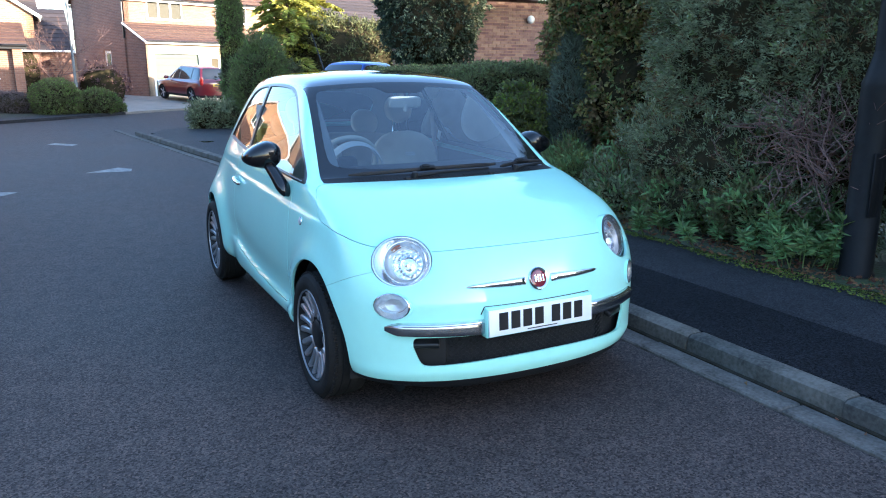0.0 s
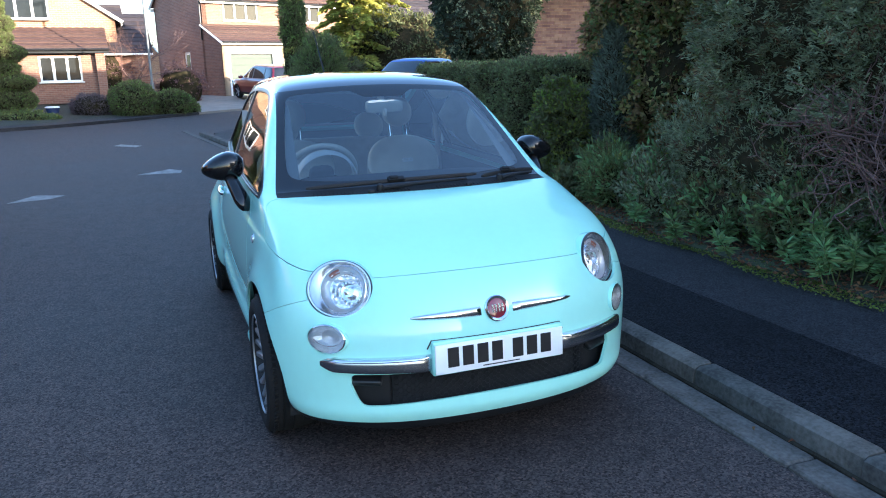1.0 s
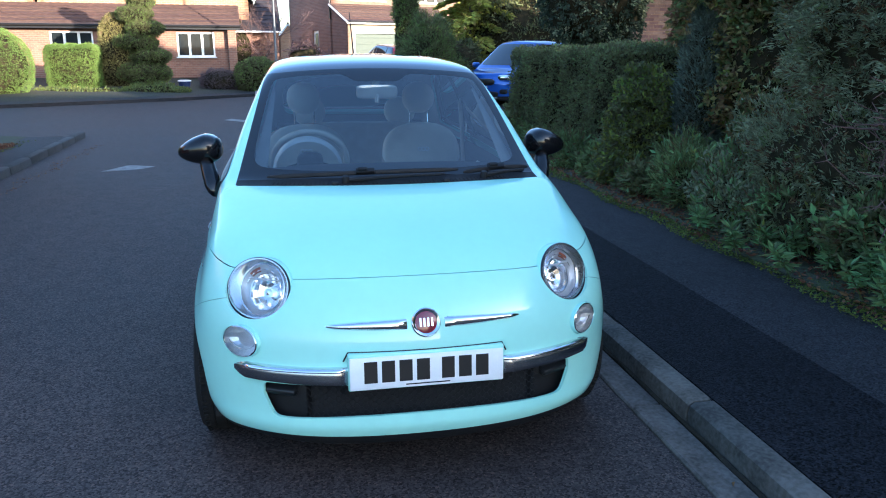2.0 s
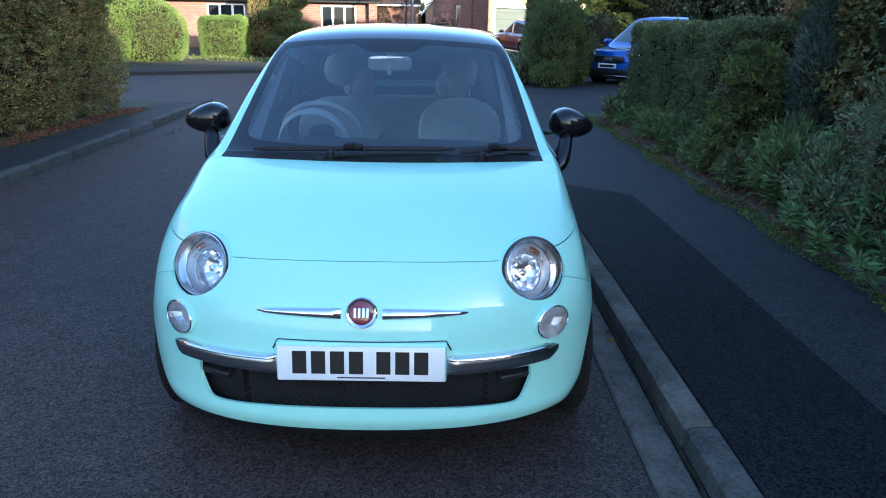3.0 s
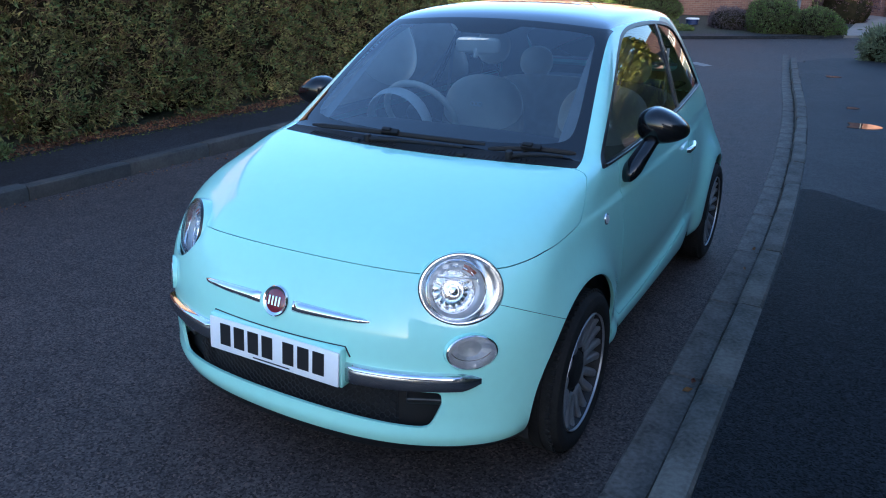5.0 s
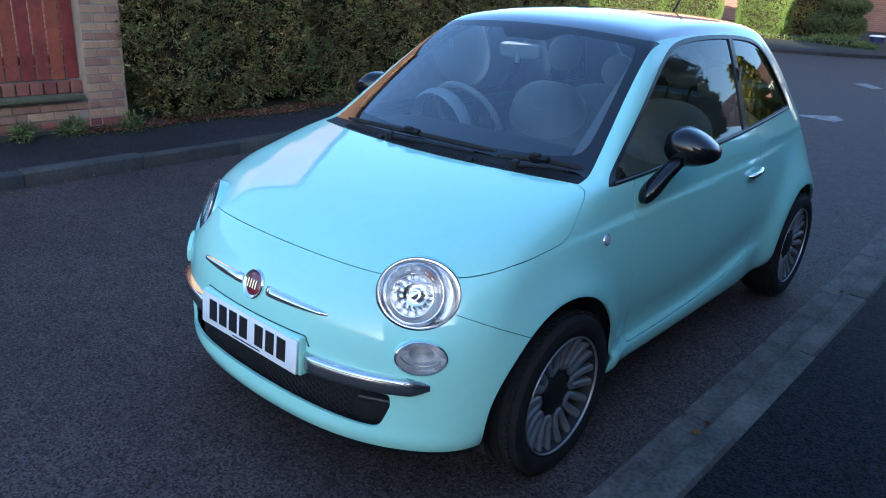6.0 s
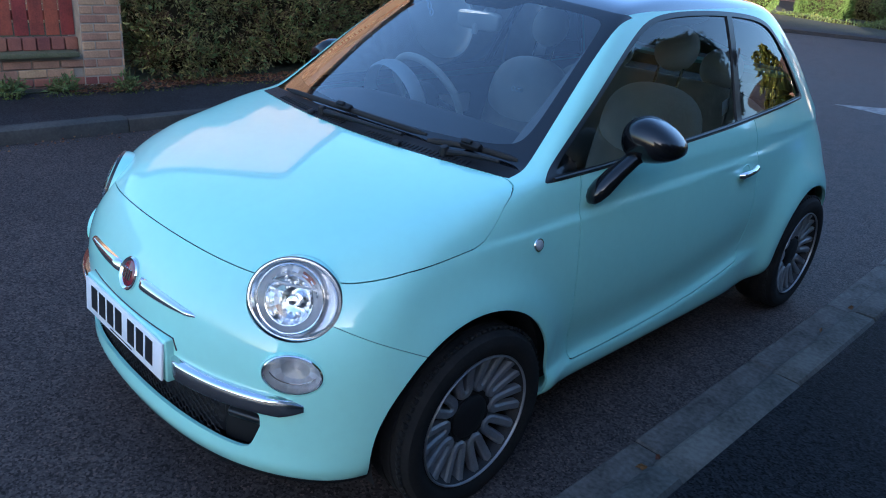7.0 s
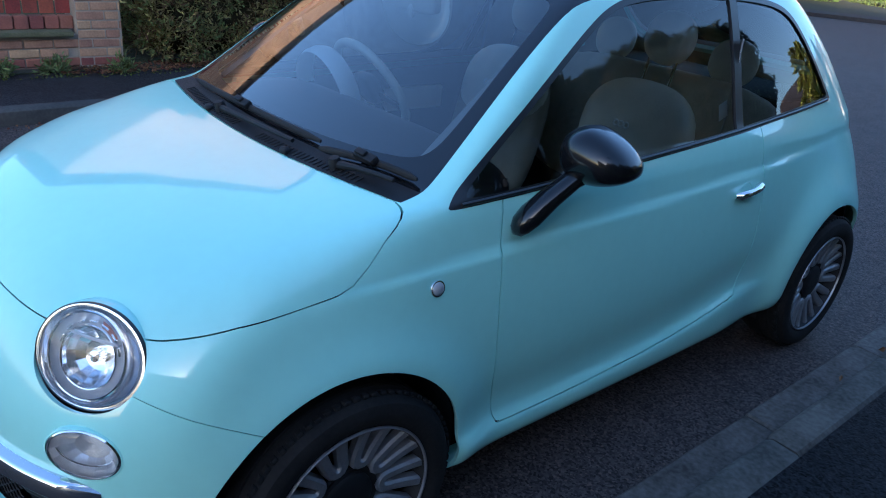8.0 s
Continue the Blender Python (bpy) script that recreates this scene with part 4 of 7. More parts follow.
# ---- wheels, lamps, trim and cabin of the hatchback ----
def band(pts, half, height):
    """A flat-topped spoke with sloping flanks along a path whose outer face looks up."""
    pts = [Vector(p) for p in pts]
    V, F = [], []
    for i, p in enumerate(pts):
        t = (pts[min(i + 1, len(pts) - 1)] - pts[max(i - 1, 0)]).normalized()
        s = Vector((-t.y, t.x, 0)).normalized()
        for a, z in ((-1.15, -height), (-1.0, -0.006), (-0.55, 0.0), (0.55, 0.0), (1.0, -0.006), (1.15, -height)):
            q = p + s * (a * half[i])
            V.append((q.x, q.y, q.z + z))
    for i in range(len(pts) - 1):
        for j in range(5):
            a = i * 6 + j
            F.append((a, a + 6, a + 7, a + 1))
    return np.array(V), F


def wheel_shapes():
    """Tyre, rim, spokes, cap and brake disc, turned about z with the outer face up."""
    tyre = lathe([(0.208, 0.085), (0.222, 0.098), (0.250, 0.103), (0.272, 0.096), (0.284, 0.080), (0.289, 0.060), (0.290, 0.045), (0.286, 0.043), (0.286, 0.039), (0.291, 0.037), (0.291, 0.006),
                  (0.286, 0.004), (0.286, -0.002), (0.291, -0.004), (0.291, -0.035), (0.286, -0.037), (0.286, -0.042), (0.289, -0.05), (0.282, -0.085), (0.255, -0.103), (0.208, -0.09)], 72)
    blocks = []
    for k in range(76):
        a = 2 * math.pi * k / 76
        blocks.append(move(rbox(0.010, 0.016, 0.030, (0, 0, 0), 0.002, 1), pose(0.2855 * math.cos(a), 0.2855 * math.sin(a), 0.066, 0, 0, math.degrees(a)) @ pose(0, 0, 0, 0, 24, 0)))
    tread = join(*blocks)
    rim = lathe([(0.2115, 0.090), (0.209, 0.0965), (0.2062, 0.0958), (0.2045, 0.0900), (0.2048, 0.086)], 72)
    barrel = lathe([(0.2046, 0.0895), (0.197, 0.073), (0.193, 0.05), (0.190, 0.02), (0.188, -0.09), (0.213, -0.095)], 60)
    loops = []
    for k in range(10):
        a = 2 * math.pi * k / 10
        pts, rad = [], []
        for i in range(23):
            u = i / 22 * 2 - 1
            w = abs(u)
            if w > 0.30:
                r = 0.112 + (w - 0.30) / 0.70 * 0.0935
                off = 0.0185 + (w - 0.30) / 0.70 * 0.0115
                off = math.copysign(off, u)
            else:
                t = u / 0.30 * math.pi / 2
                r, off = 0.112 - 0.0200 * math.cos(t), 0.0185 * math.sin(t)
            c, s = math.cos(a), math.sin(a)
            pts.append((r * c - off * s, r * s + off * c, 0.070 + 0.018 * ((r - 0.07) / 0.13) ** 2 - 0.004))
            rad.append(0.0132 + 0.0022 * w)
        loops.append(band(pts, rad, 0.022))
    plate = lathe([(0.0, 0.052), (0.074, 0.054), (0.084, 0.060), (0.086, 0.048), (0.0, 0.02)], 40)
    cap = lathe([(0.0, 0.072), (0.030, 0.0715), (0.058, 0.069), (0.068, 0.062), (0.070, 0.05)], 40)
    disc_ = lathe([(0.0, 0.02), (0.06, 0.03), (0.065, 0.004), (0.135, 0.002), (0.137, -0.012), (0.185, -0.03), (0.186, -0.05)], 48)
    return tyre, tread, rim, barrel, loops, plate, cap, disc_


def build_wheel(xs, y):
    m = pose(xs * (0.708 if y < 2 else 0.716), y, 0.286) @ facing((xs, 0, 0))
    tyre, tread, rim, barrel, loops, plate, cap, disc_ = wheel_shapes()
    w = part("wheel", move(tyre, m), M_RUBBER, car, "black tyre on a grey multi-spoke alloy wheel")
    part("tread", move(tread, m), M_RUBBER, w)["kind"] = "stuff"
    r = part("rim", move(rim, m), M_ALLOY, w)
    # barrel coloured dark to stand for the shade behind the spokes
    part("barrel", move(barrel, m), M_DARKMETAL, w)
    for l in loops:
        part("spoke", move(l, m), M_ALLOY, w)
    part("hub_plate", move(plate, m), M_DARKMETAL, w)
    part("hub_cap", move(cap, m), M_PLASTIC, w, "black hub cap")
    part("brake_disc", move(disc_, m), M_DARKMETAL, w)


for xs in (1, -1):
    for yw in (0.69, 2.99):
        build_wheel(xs, yw)
        zc, r = 0.297, 0.345
        liner = sheet(lambda u, v: (xs * v, yw + r * math.cos(u), zc + r * math.sin(u)), np.linspace(-0.35, math.pi + 0.35, 30), (0.44, 0.735))
        part("arch_liner", join(liner, lathe([(0, 0), (0.345, 0)], 40, pose(xs * 0.44, yw, 0.295) @ facing((xs, 0, 0)))), M_CARPET, car)
part("underbody", rbox(0.86, 3.2, 0.07, (0, 1.85, 0.19), 0.02), M_PLASTIC, car)
part("floor_pan", rbox(1.42, 1.9, 0.05, (0, 1.85, 0.23), 0.02), M_CARPET, car)
part("bulkhead", rbox(1.36, 0.03, 0.66, (0, 0.86, 0.56), 0.01), M_CARPET, car)


def mirror_x(shape):
    V = np.array(shape[0], float)
    V[:, 0] *= -1
    return V, [tuple(f)[::-1] for f in shape[1]]


def pair(name, shape, material, label="", parents=(None, None), sharp=35.0):
    """A part on the left and its mirror image on the right."""
    a = part(name, shape, material, parents[0] or car, label, sharp=sharp)
    b = part(name, mirror_x(shape), material, parents[1] or car, label, sharp=sharp)
    return a, b


# headlamps: an oval bezel, wider on its outer side, round an inner ring with a stepped reflector
hm = Matrix.Translation(HEAD_C) @ facing(HEAD_N)
HS = pose(0, 0, 0) @ Matrix.Diagonal((1.19, 1.0, 1.0, 1.0))
RING_C, BOWL_C = (-0.013, -0.002), (-0.021, -0.009)
TURN = np.linspace(0, 2 * math.pi, 65)


def hoop(c, r, z, thick):
    """A thin round wire about c."""
    return tube([(c[0] + r * math.cos(u), c[1] + r * math.sin(u), z) for u in TURN], thick, 8, caps=False)


def between(c0, r0, z0, c1, r1, z1, swell=0.0, stretch=1.0, n=6):
    """A funnel from one circle to another, bulging a little on the way."""
    def p(u, v):
        x = (c0[0] + stretch * r0 * math.cos(u)) * (1 - v) + (c1[0] + r1 * math.cos(u)) * v
        y = (c0[1] + r0 * math.sin(u)) * (1 - v) + (c1[1] + r1 * math.sin(u)) * v
        return x, y, z0 + (z1 - z0) * v + swell * math.sin(math.pi * v)
    return sheet(p, TURN, np.linspace(0, 1, n))


heads = pair("headlight", move(between((0, 0), 0.1048, 0.0030, RING_C, 0.088, -0.006, 0.004, 1.19), hm), M_BEZEL, "round headlight with chrome ring and clear lens")
pair("collar", move(lathe([(0.1062, -0.003), (0.1085, -0.008), (0.1100, -0.020), (0.1125, -0.060)], 64), hm @ HS), M_PAINT, "mint collar", heads)
pair("seal", move(lathe([(0.1036, 0.0040), (0.1045, 0.0046), (0.1064, 0.0012), (0.1068, -0.010)], 64), hm @ HS), M_TRIM, "", heads)
pair("inner_ring", move(hoop(RING_C, 0.0875, -0.005, 0.0026), hm), M_CHROME, "", heads)
pair("bezel", move(between(RING_C, 0.0865, -0.007, BOWL_C, 0.064, -0.022, -0.003), hm), M_LAMPGREY, "", heads)
pair("bowl_ring", move(hoop(BOWL_C, 0.0635, -0.020, 0.0020), hm), M_CHROME, "", heads)
pair("reflector", move(lathe([(0.0630, -0.022), (0.060, -0.030), (0.050, -0.044), (0.034, -0.056), (0.014, -0.063), (0.0, -0.064)], 14), hm @ pose(BOWL_C[0], BOWL_C[1], 0)), M_REFLECT, "", heads, 12.0)
pair("divider", move(tube([(BOWL_C[0] - 0.050, 0.036, -0.018), (-0.02, 0.031, -0.016), (0.052, 0.030, -0.012)], [0.002, 0.0035, 0.003], 8), hm), M_LAMPGREY, "", heads)
pair("housing", move(lathe([(0.104, -0.004), (0.100, -0.02), (0.098, -0.10), (0.0, -0.12)], 40), hm @ HS), M_LAMPGREY, "", heads)
pair("bulb_shield", move(lathe([(0.0, -0.030), (0.012, -0.033), (0.017, -0.042), (0.017, -0.070)], 24), hm @ pose(BOWL_C[0] + 0.004, BOWL_C[1], 0)), M_REFLECT, "", heads)
for k in range(7):
    a = math.radians(18 + 24 * k)
    pair("reflector_facet", move(rbox(0.019, 0.004, 0.014, (0, 0, 0), 0.002), hm @ pose(RING_C[0] + 0.071 * math.cos(a), RING_C[1] + 0.071 * math.sin(a), -0.015, 35, 0, math.degrees(a) - 90)), M_REFLECT, "", heads)
amb = sheet(lambda u, v: (v * math.cos(u), v * math.sin(u), -0.006 - 0.010 * (0.09 - v) / 0.03), np.linspace(math.radians(38), math.radians(72), 12), (0.062, 0.070, 0.078))
pair("indicator", move(amb, hm @ pose(RING_C[0], RING_C[1], 0.002)), M_AMBER, "amber indicator strip", heads)
dome = lathe([(0.0978 * math.sin(t), 0.004 + 0.020 * (math.cos(t * 1.0) ** 0.8)) for t in np.linspace(math.pi / 2, 0.0, 10)], 48)
for o in pair("lens", move(dome, hm @ HS), M_LENS, "clear lens", heads):
    o.visible_shadow = False
# lower lamps
fm = Matrix.Translation(FOG_C) @ facing(FOG_N) @ Matrix.Diagonal((1.36, 0.94, 1.0, 1.0))
fogs = pair("fog_light", move(lathe([(0.0535, 0.002), (0.0545, 0.0045), (0.0572, 0.002), (0.0585, -0.006), (0.058, -0.03)], 48), fm), M_CHROME, "small round lamp below the headlight")
pair("seal", move(lathe([(0.0578, 0.0026), (0.0590, 0.0028), (0.0612, 0.0005), (0.0618, -0.012)], 48), fm), M_PAINT, "", fogs)
pair("lens_step", move(tube([(0.046 * math.cos(u), 0.010 + 0.040 * math.sin(u), -0.006) for u in np.linspace(math.radians(195), math.radians(335), 16)], 0.0016, 6), fm), M_CHROME, "", fogs)
pair("reflector", move(lathe([(0.0538, 0.002), (0.046, -0.012), (0.028, -0.030), (0.0, -0.036)], 14), fm), M_FROST, "", fogs, 12.0)
for o in pair("lens", move(lathe([(0.0535 * math.sin(t), 0.002 + 0.010 * math.cos(t)) for t in np.linspace(math.pi / 2, 0, 8)], 40), fm), M_LENS, "clear lens", fogs):
    o.visible_shadow = False


def front_bar(x0, x1, zf, hf, proud, nu=26, nv=9, flat=6):
    """A bowed moulding laid along the nose between two distances from the middle."""
    us, vs = np.linspace(0, 1, nu), np.linspace(-1, 1, nv)

    def p(u, v):
        x = x0 + (x1 - x0) * u
        c, n = on_front(x, zf(u) + hf(u) * v)
        return c + n * (proud * max(0.0, 1 - abs(v) ** flat) ** (0.5 if flat < 4 else 1.0) * min(1, 8 * u + 0.3, 8 * (1 - u) + 0.15) - 0.002)
    return sheet(p, us, vs)


bars = pair("bumper_bar", front_bar(0.256, 0.640, lambda u: 0.432 + 0.004 * u, lambda u: 0.033 * min(1, (1.02 - u) * 7) ** 0.5 * (1 - 0.12 * u), 0.024), M_SATIN, "dark chrome bumper bar")
pair("bright_edge", front_bar(0.256, 0.618, lambda u: 0.4590 - 0.004 * u, lambda u: 0.0105 * min(1, (1.02 - u) * 6) ** 0.5, 0.0250, 26, 7, 2), M_CHROME, "", bars)
pair("nose_trim", front_bar(0.064, 0.330, lambda u: 0.603 - 0.001 * u, lambda u: 0.0170 * (1 - 0.62 * u ** 2) * min(1.0, (1.015 - u) * 9) ** 0.5 + 0.0008, 0.016, flat=2), M_CHROME, "slim chrome nose strip")
bc, bn = on_front(0, 0.606)
bmx = Matrix.Translation(bc) @ facing(bn)
badge = part("badge", move(lathe([(0.0, 0.004), (0.036, 0.004), (0.040, 0.007), (0.0455, 0.009), (0.049, 0.005), (0.050, -0.012)], 48), bmx), M_CHROME, car, "round chrome badge with a dark red face")
part("badge_face", move(lathe([(0.0, 0.0085), (0.030, 0.0075), (0.0375, 0.0045)], 40), bmx), M_BADGE, badge)
for k in range(4):
    part("badge_bar", move(rbox(0.0075, 0.030, 0.003, (-0.0195 + 0.013 * k, 0, 0.0095), 0.001, 1), bmx), M_CHROME, badge)
# number plate, its characters as plain bars
pc = on_front(0, 0.452)[0]
pm = pose(0, pc.y - 0.012, 0.452, 90 - 4, 0, 0)
plate = part("number_plate", move(rbox(0.520, 0.111, 0.008, (0, 0, 0), 0.003), pm), M_PLATE, car, "white plate with black characters as plain bars")
xs0 = -0.213
for k in range(7):
    part("plate_bar", move(rbox(0.044, 0.074, 0.002, (xs0 + 0.022 + 0.0585 * k + (0.026 if k > 3 else 0), 0.004, 0.0048), 0.0008, 1), pm), M_INK, plate)
part("dealer_bar", move(rbox(0.15, 0.004, 0.0015, (0, -0.045, 0.0045), 0.0004, 1), pm), M_INK, plate)
part("plate_plinth", rbox(0.530, 0.056, 0.130, (0, pc.y + 0.0225, 0.4525), 0.007, 3), M_PAINT, car, "mint plinth behind the number plate")
slot = [on_front(x, 0.5175 - 0.030 * max(0.0, (abs(x) - 0.262) / 0.016) ** 2)[0] for x in np.linspace(-0.278, 0.278, 36)]
part("plate_slot", tube(slot, 0.0030, 6), M_TRIM, car)
# lower intake
part("grille_back", sheet(lambda u, v: (u, 0.09 + 0.22 * u * u + 0.48 * u ** 4, v), np.linspace(-0.58, 0.58, 30), np.linspace(0.24, 0.43, 4)), M_CARPET, car)
gy = lambda x: 0.042 + 0.22 * x * x + 0.48 * x ** 4
wires = []
for k in range(13):
    z = 0.262 + 0.0118 * k
    pts = []
    for i in range(27):
        for dx, dz in ((0.0, 1), (0.009, 1), (0.015, -1), (0.024, -1)):
            x = -0.405 + 0.030 * i + dx + 0.015 * (k % 2)
            pts.append((x, gy(x), z + 0.0052 * dz))
    wires.append(tube(pts, 0.0019, 4, caps=False))
mesh_ = part("grille_mesh", join(*wires), M_PLASTIC, car, "black honeycomb grille mesh")
mesh_["kind"] = "stuff"
pm_ = pose(0.470, 0.178, 0.330, 0, 0, 26)
pair("intake_pod", move(rbox(0.190, 0.080, 0.160, (0, 0.006, 0.0), 0.010, 3), pm_), M_PLASTIC, "black plastic corner of the intake")
pair("pod_peak", move(rbox(0.140, 0.070, 0.026, (0.006, 0, 0), 0.008, 3), pm_ @ pose(0, -0.032, 0.042, 26, 0, 0)), M_TRIM)

# pale trim inside the screen pillars, narrowing upwards
def pillar_strip(u, v):
    z = 1.002 + 0.352 * u
    outer = 0.610 - 0.288 * (z - 0.953)
    p, n = reach((outer - 0.066 * (1 - 0.80 * u) * (1 - v) * min(1.0, 10 * (1 - u) + 0.1), -0.3, z), (0, 1, 0), 2.2)
    return p - n * 0.035


pair("screen_trim", sheet(pillar_strip, np.linspace(0, 1, 24), np.linspace(0, 1, 5)), M_PALETRIM, "pale pillar trim inside the windscreen")

# mirrors
hous = blob(0.099, 0.086, 0.066, (0, 0, 0), 2.5, 32, 18)
V = np.array(hous[0])
V[:, 1] = np.where(V[:, 1] > 0.038, 0.038 + (V[:, 1] - 0.038) * 0.15, V[:, 1])
tip = np.clip((V[:, 0] + 0.03) / 0.129, 0, 1) ** 1.3
V[:, 2] = V[:, 2] * (1.08 - 0.52 * tip) - 0.014 * tip
mirs = pair("door_mirror", move((V, hous[1]), pose(0.830, 1.335, 1.045, 0, 0, 10)), M_MIRRORCAP, "black door mirror", sharp=60)
pair("mirror_glass", move(blob(0.066, 0.003, 0.046, (-0.014, 0.0405, -0.002), 2.4, 28, 8), pose(0.830, 1.335, 1.045, 0, 0, 10)), M_MIRROR, "", mirs)
pair("mirror_arm", tube([(0.748, 1.150, 0.852), (0.752, 1.156, 0.860), (0.758, 1.164, 0.876), (0.768, 1.182, 0.900), (0.785, 1.222, 0.944), (0.800, 1.276, 0.986), (0.812, 1.318, 1.010)], [0.006, 0.026, 0.037, 0.042, 0.037, 0.033, 0.038], 18, flat=0.72), M_MIRRORCAP, "", mirs)

# door handles, side lamps, waist strips
hp, hn = on_side(2.238, 0.795)
hs = Matrix.Translation(hp) @ facing(hn)
cup = pair("handle_cup", move(lathe([(0.0, -0.010), (0.020, -0.008), (0.030, -0.001), (0.034, 0.0022), (0.036, 0.0005)], 32), hs @ Matrix.Diagonal((1.0, 0.85, 1, 1))), M_PAINT)
pair("door_handle", move(tube([(-0.072, -0.006, 0.004), (-0.062, -0.006, 0.017), (-0.03, -0.002, 0.024), (0.0, 0.0, 0.026), (0.03, 0.003, 0.024), (0.060, 0.007, 0.016), (0.068, 0.007, 0.004)], [0.010, 0.0145, 0.013, 0.012, 0.013, 0.016, 0.010], 12), hs), M_CHROME, "chrome door handle")
rp, rn = on_side(0.911, 0.770)
rpm = Matrix.Translation(rp) @ facing(rn)
reps = pair("side_repeater", move(lathe([(0.0, 0.009), (0.009, 0.0085), (0.0155, 0.005), (0.018, -0.002)], 28), rpm), M_LAMPGREY, "small round pale side indicator")
pair("repeater_base", move(lathe([(0.0, 0.003), (0.012, 0.0035), (0.0195, 0.0032), (0.0215, -0.003)], 28), rpm), M_CHROME, "", reps)
strip_pts = []
for y in np.linspace(1.0, 2.93, 40):
    p, n = on_side(y, float(win_low(y)) - 0.008)
    strip_pts.append(p + n * 0.003)
pair("waist_strip", tube(strip_pts, 0.0055, 8), M_TRIM, "slim dark strip below the side windows")

# wipers and antenna
def on_screen(x, s):
    p, n = on_top(x, 0.800 + 0.175 * x * x + s)
    return p, n


def blade(x0, s0, x1, s1, xp, sp):
    pts = []
    for t in np.linspace(0, 1, 14):
        p, n = on_screen(x0 + (x1 - x0) * t, s0 + (s1 - s0) * t + 0.010 * math.sin(math.pi * t))
        pts.append(p + n * 0.016)
    w = part("wiper", tube(pts, [0.003] + [0.0062] * 12 + [0.003], 8, flat=1.6), M_PLASTIC, car, "black wiper resting on the screen")
    a = [on_screen(xp + (x1 - xp) * t * 0.86, sp + (0.62 * (s0 + s1) / 2 - sp) * t) for t in (0, 0.35, 0.7, 1)]
    part("wiper_arm", tube([p + n * h for (p, n), h in zip(a, (0.010, 0.020, 0.023, 0.022))], [0.011, 0.0085, 0.007, 0.006], 8), M_PLASTIC, w)
    p, n = on_screen((x0 + x1) / 2, (s0 + s1) / 2 + 0.010)
    along = Vector((x1 - x0, 0, 0)).normalized()
    side = n.cross(along).normalized()
    turn = Matrix((along, side, along.cross(side))).transposed().to_4x4()
    part("wiper_clip", move(join(rbox(0.080, 0.026, 0.020, (0, 0, 0.024), 0.006), rbox(0.040, 0.018, 0.012, (-0.012, 0, 0.036), 0.005)), Matrix.Translation(p) @ turn), M_PLASTIC, w)
    p, n = on_screen(xp, sp)
    part("wiper_pivot", move(lathe([(0, 0.030), (0.012, 0.029), (0.016, 0.020), (0.017, -0.01)], 20), Matrix.Translation(p) @ facing(n)), M_PLASTIC, w)


blade(-0.52, 0.058, 0.29, 0.080, -0.20, 0.034)
blade(0.31, 0.060, 0.620, 0.082, 0.40, 0.036)
for s in (1, -1):
    slots = []
    for k in range(26):
        x = s * (0.07 + 0.017 * k)
        p, n = on_screen(x, 0.026)
        slots.append(move(rbox(0.006, 0.028, 0.004, (0, 0, 0), 0.001, 1), Matrix.Translation(p + n * 0.001) @ facing(n)))
    ob = part("cowl_slats", join(*slots), M_CARPET, car)
    ob["kind"] = "stuff"
for x in (-0.245, 0.225):
    p, n = on_screen(x, 0.012)
    part("washer_jet", move(blob(0.016, 0.012, 0.011, (0, 0, 0.004), 3, 16, 8), Matrix.Translation(p) @ facing(n)), M_PLASTIC, car)
ap, an = on_top(0, 2.76)
part("antenna", tube([ap - Vector((0, 0, 0.01)), ap + Vector((0, 0.01, 0.02)), ap + Vector((0, 0.16, 0.17)), ap + Vector((0, 0.30, 0.31))], [0.012, 0.006, 0.004, 0.003], 8), M_PLASTIC, car, "thin black roof antenna")

# cabin
part("dashboard", move(blob(0.66, 0.19, 0.10, (0, 0, 0), 4, 40, 16), pose(0, 1.13, 0.865, 6, 0, 0)), M_DASH, car, "black dashboard top")
part("dash_shelf", sheet(lambda u, v: (u, v + 0.12 * u * u, 0.925 + 0.03 * (v - 0.84)), np.linspace(-0.62, 0.62, 20), np.linspace(0.85, 1.2, 5)), M_DASH, car)
part("dash_panel", rbox(1.02, 0.05, 0.16, (0, 1.315, 0.84), 0.02), M_PAINT, car, "mint dashboard panel")
sw = Matrix.Translation((-0.332, 1.470, 0.955)) @ facing((0, 0.86, 0.52))
steer = part("steering_wheel", move(lathe([(0.180 + 0.0155 * math.cos(t), 0.0155 * math.sin(t)) for t in np.linspace(0, 2 * math.pi, 13)], 56), sw), M_CREAM, car, "cream leather steering wheel")
part("wheel_boss", move(blob(0.065, 0.06, 0.03, (0, 0, -0.01), 3, 24, 10), sw), M_DASH, steer)
for a in (200, 340, 270):
    part("wheel_spoke", move(tube([(0.05 * math.cos(radians(a)), 0.05 * math.sin(radians(a)), -0.008), (0.175 * math.cos(radians(a)), 0.175 * math.sin(radians(a)), 0)], [0.022, 0.014], 10, flat=0.5), sw), M_DASH, steer)
part("instrument_hood", move(lathe([(0.152, 0.030), (0.160, 0.045), (0.162, 0.075), (0.154, 0.100), (0.146, 0.098)], 30, None, 0.5), Matrix.Translation((-0.345, 1.235, 0.925)) @ facing((0, 0.97, 0.24))), M_WHITE, car, "pale hood over the instruments")
part("interior_mirror", move(blob(0.100, 0.020, 0.033, (0, 0, 0), 5, 32, 12), pose(-0.002, 1.390, 1.294, 6, 0, 4)), M_CREAM, car, "pale interior mirror")
part("mirror_stem", tube([(-0.004, 1.372, 1.244), (-0.004, 1.376, 1.268), (-0.004, 1.392, 1.296), (0, 1.462, 1.345)], [0.010, 0.013, 0.013, 0.018], 10), M_CREAM, car)


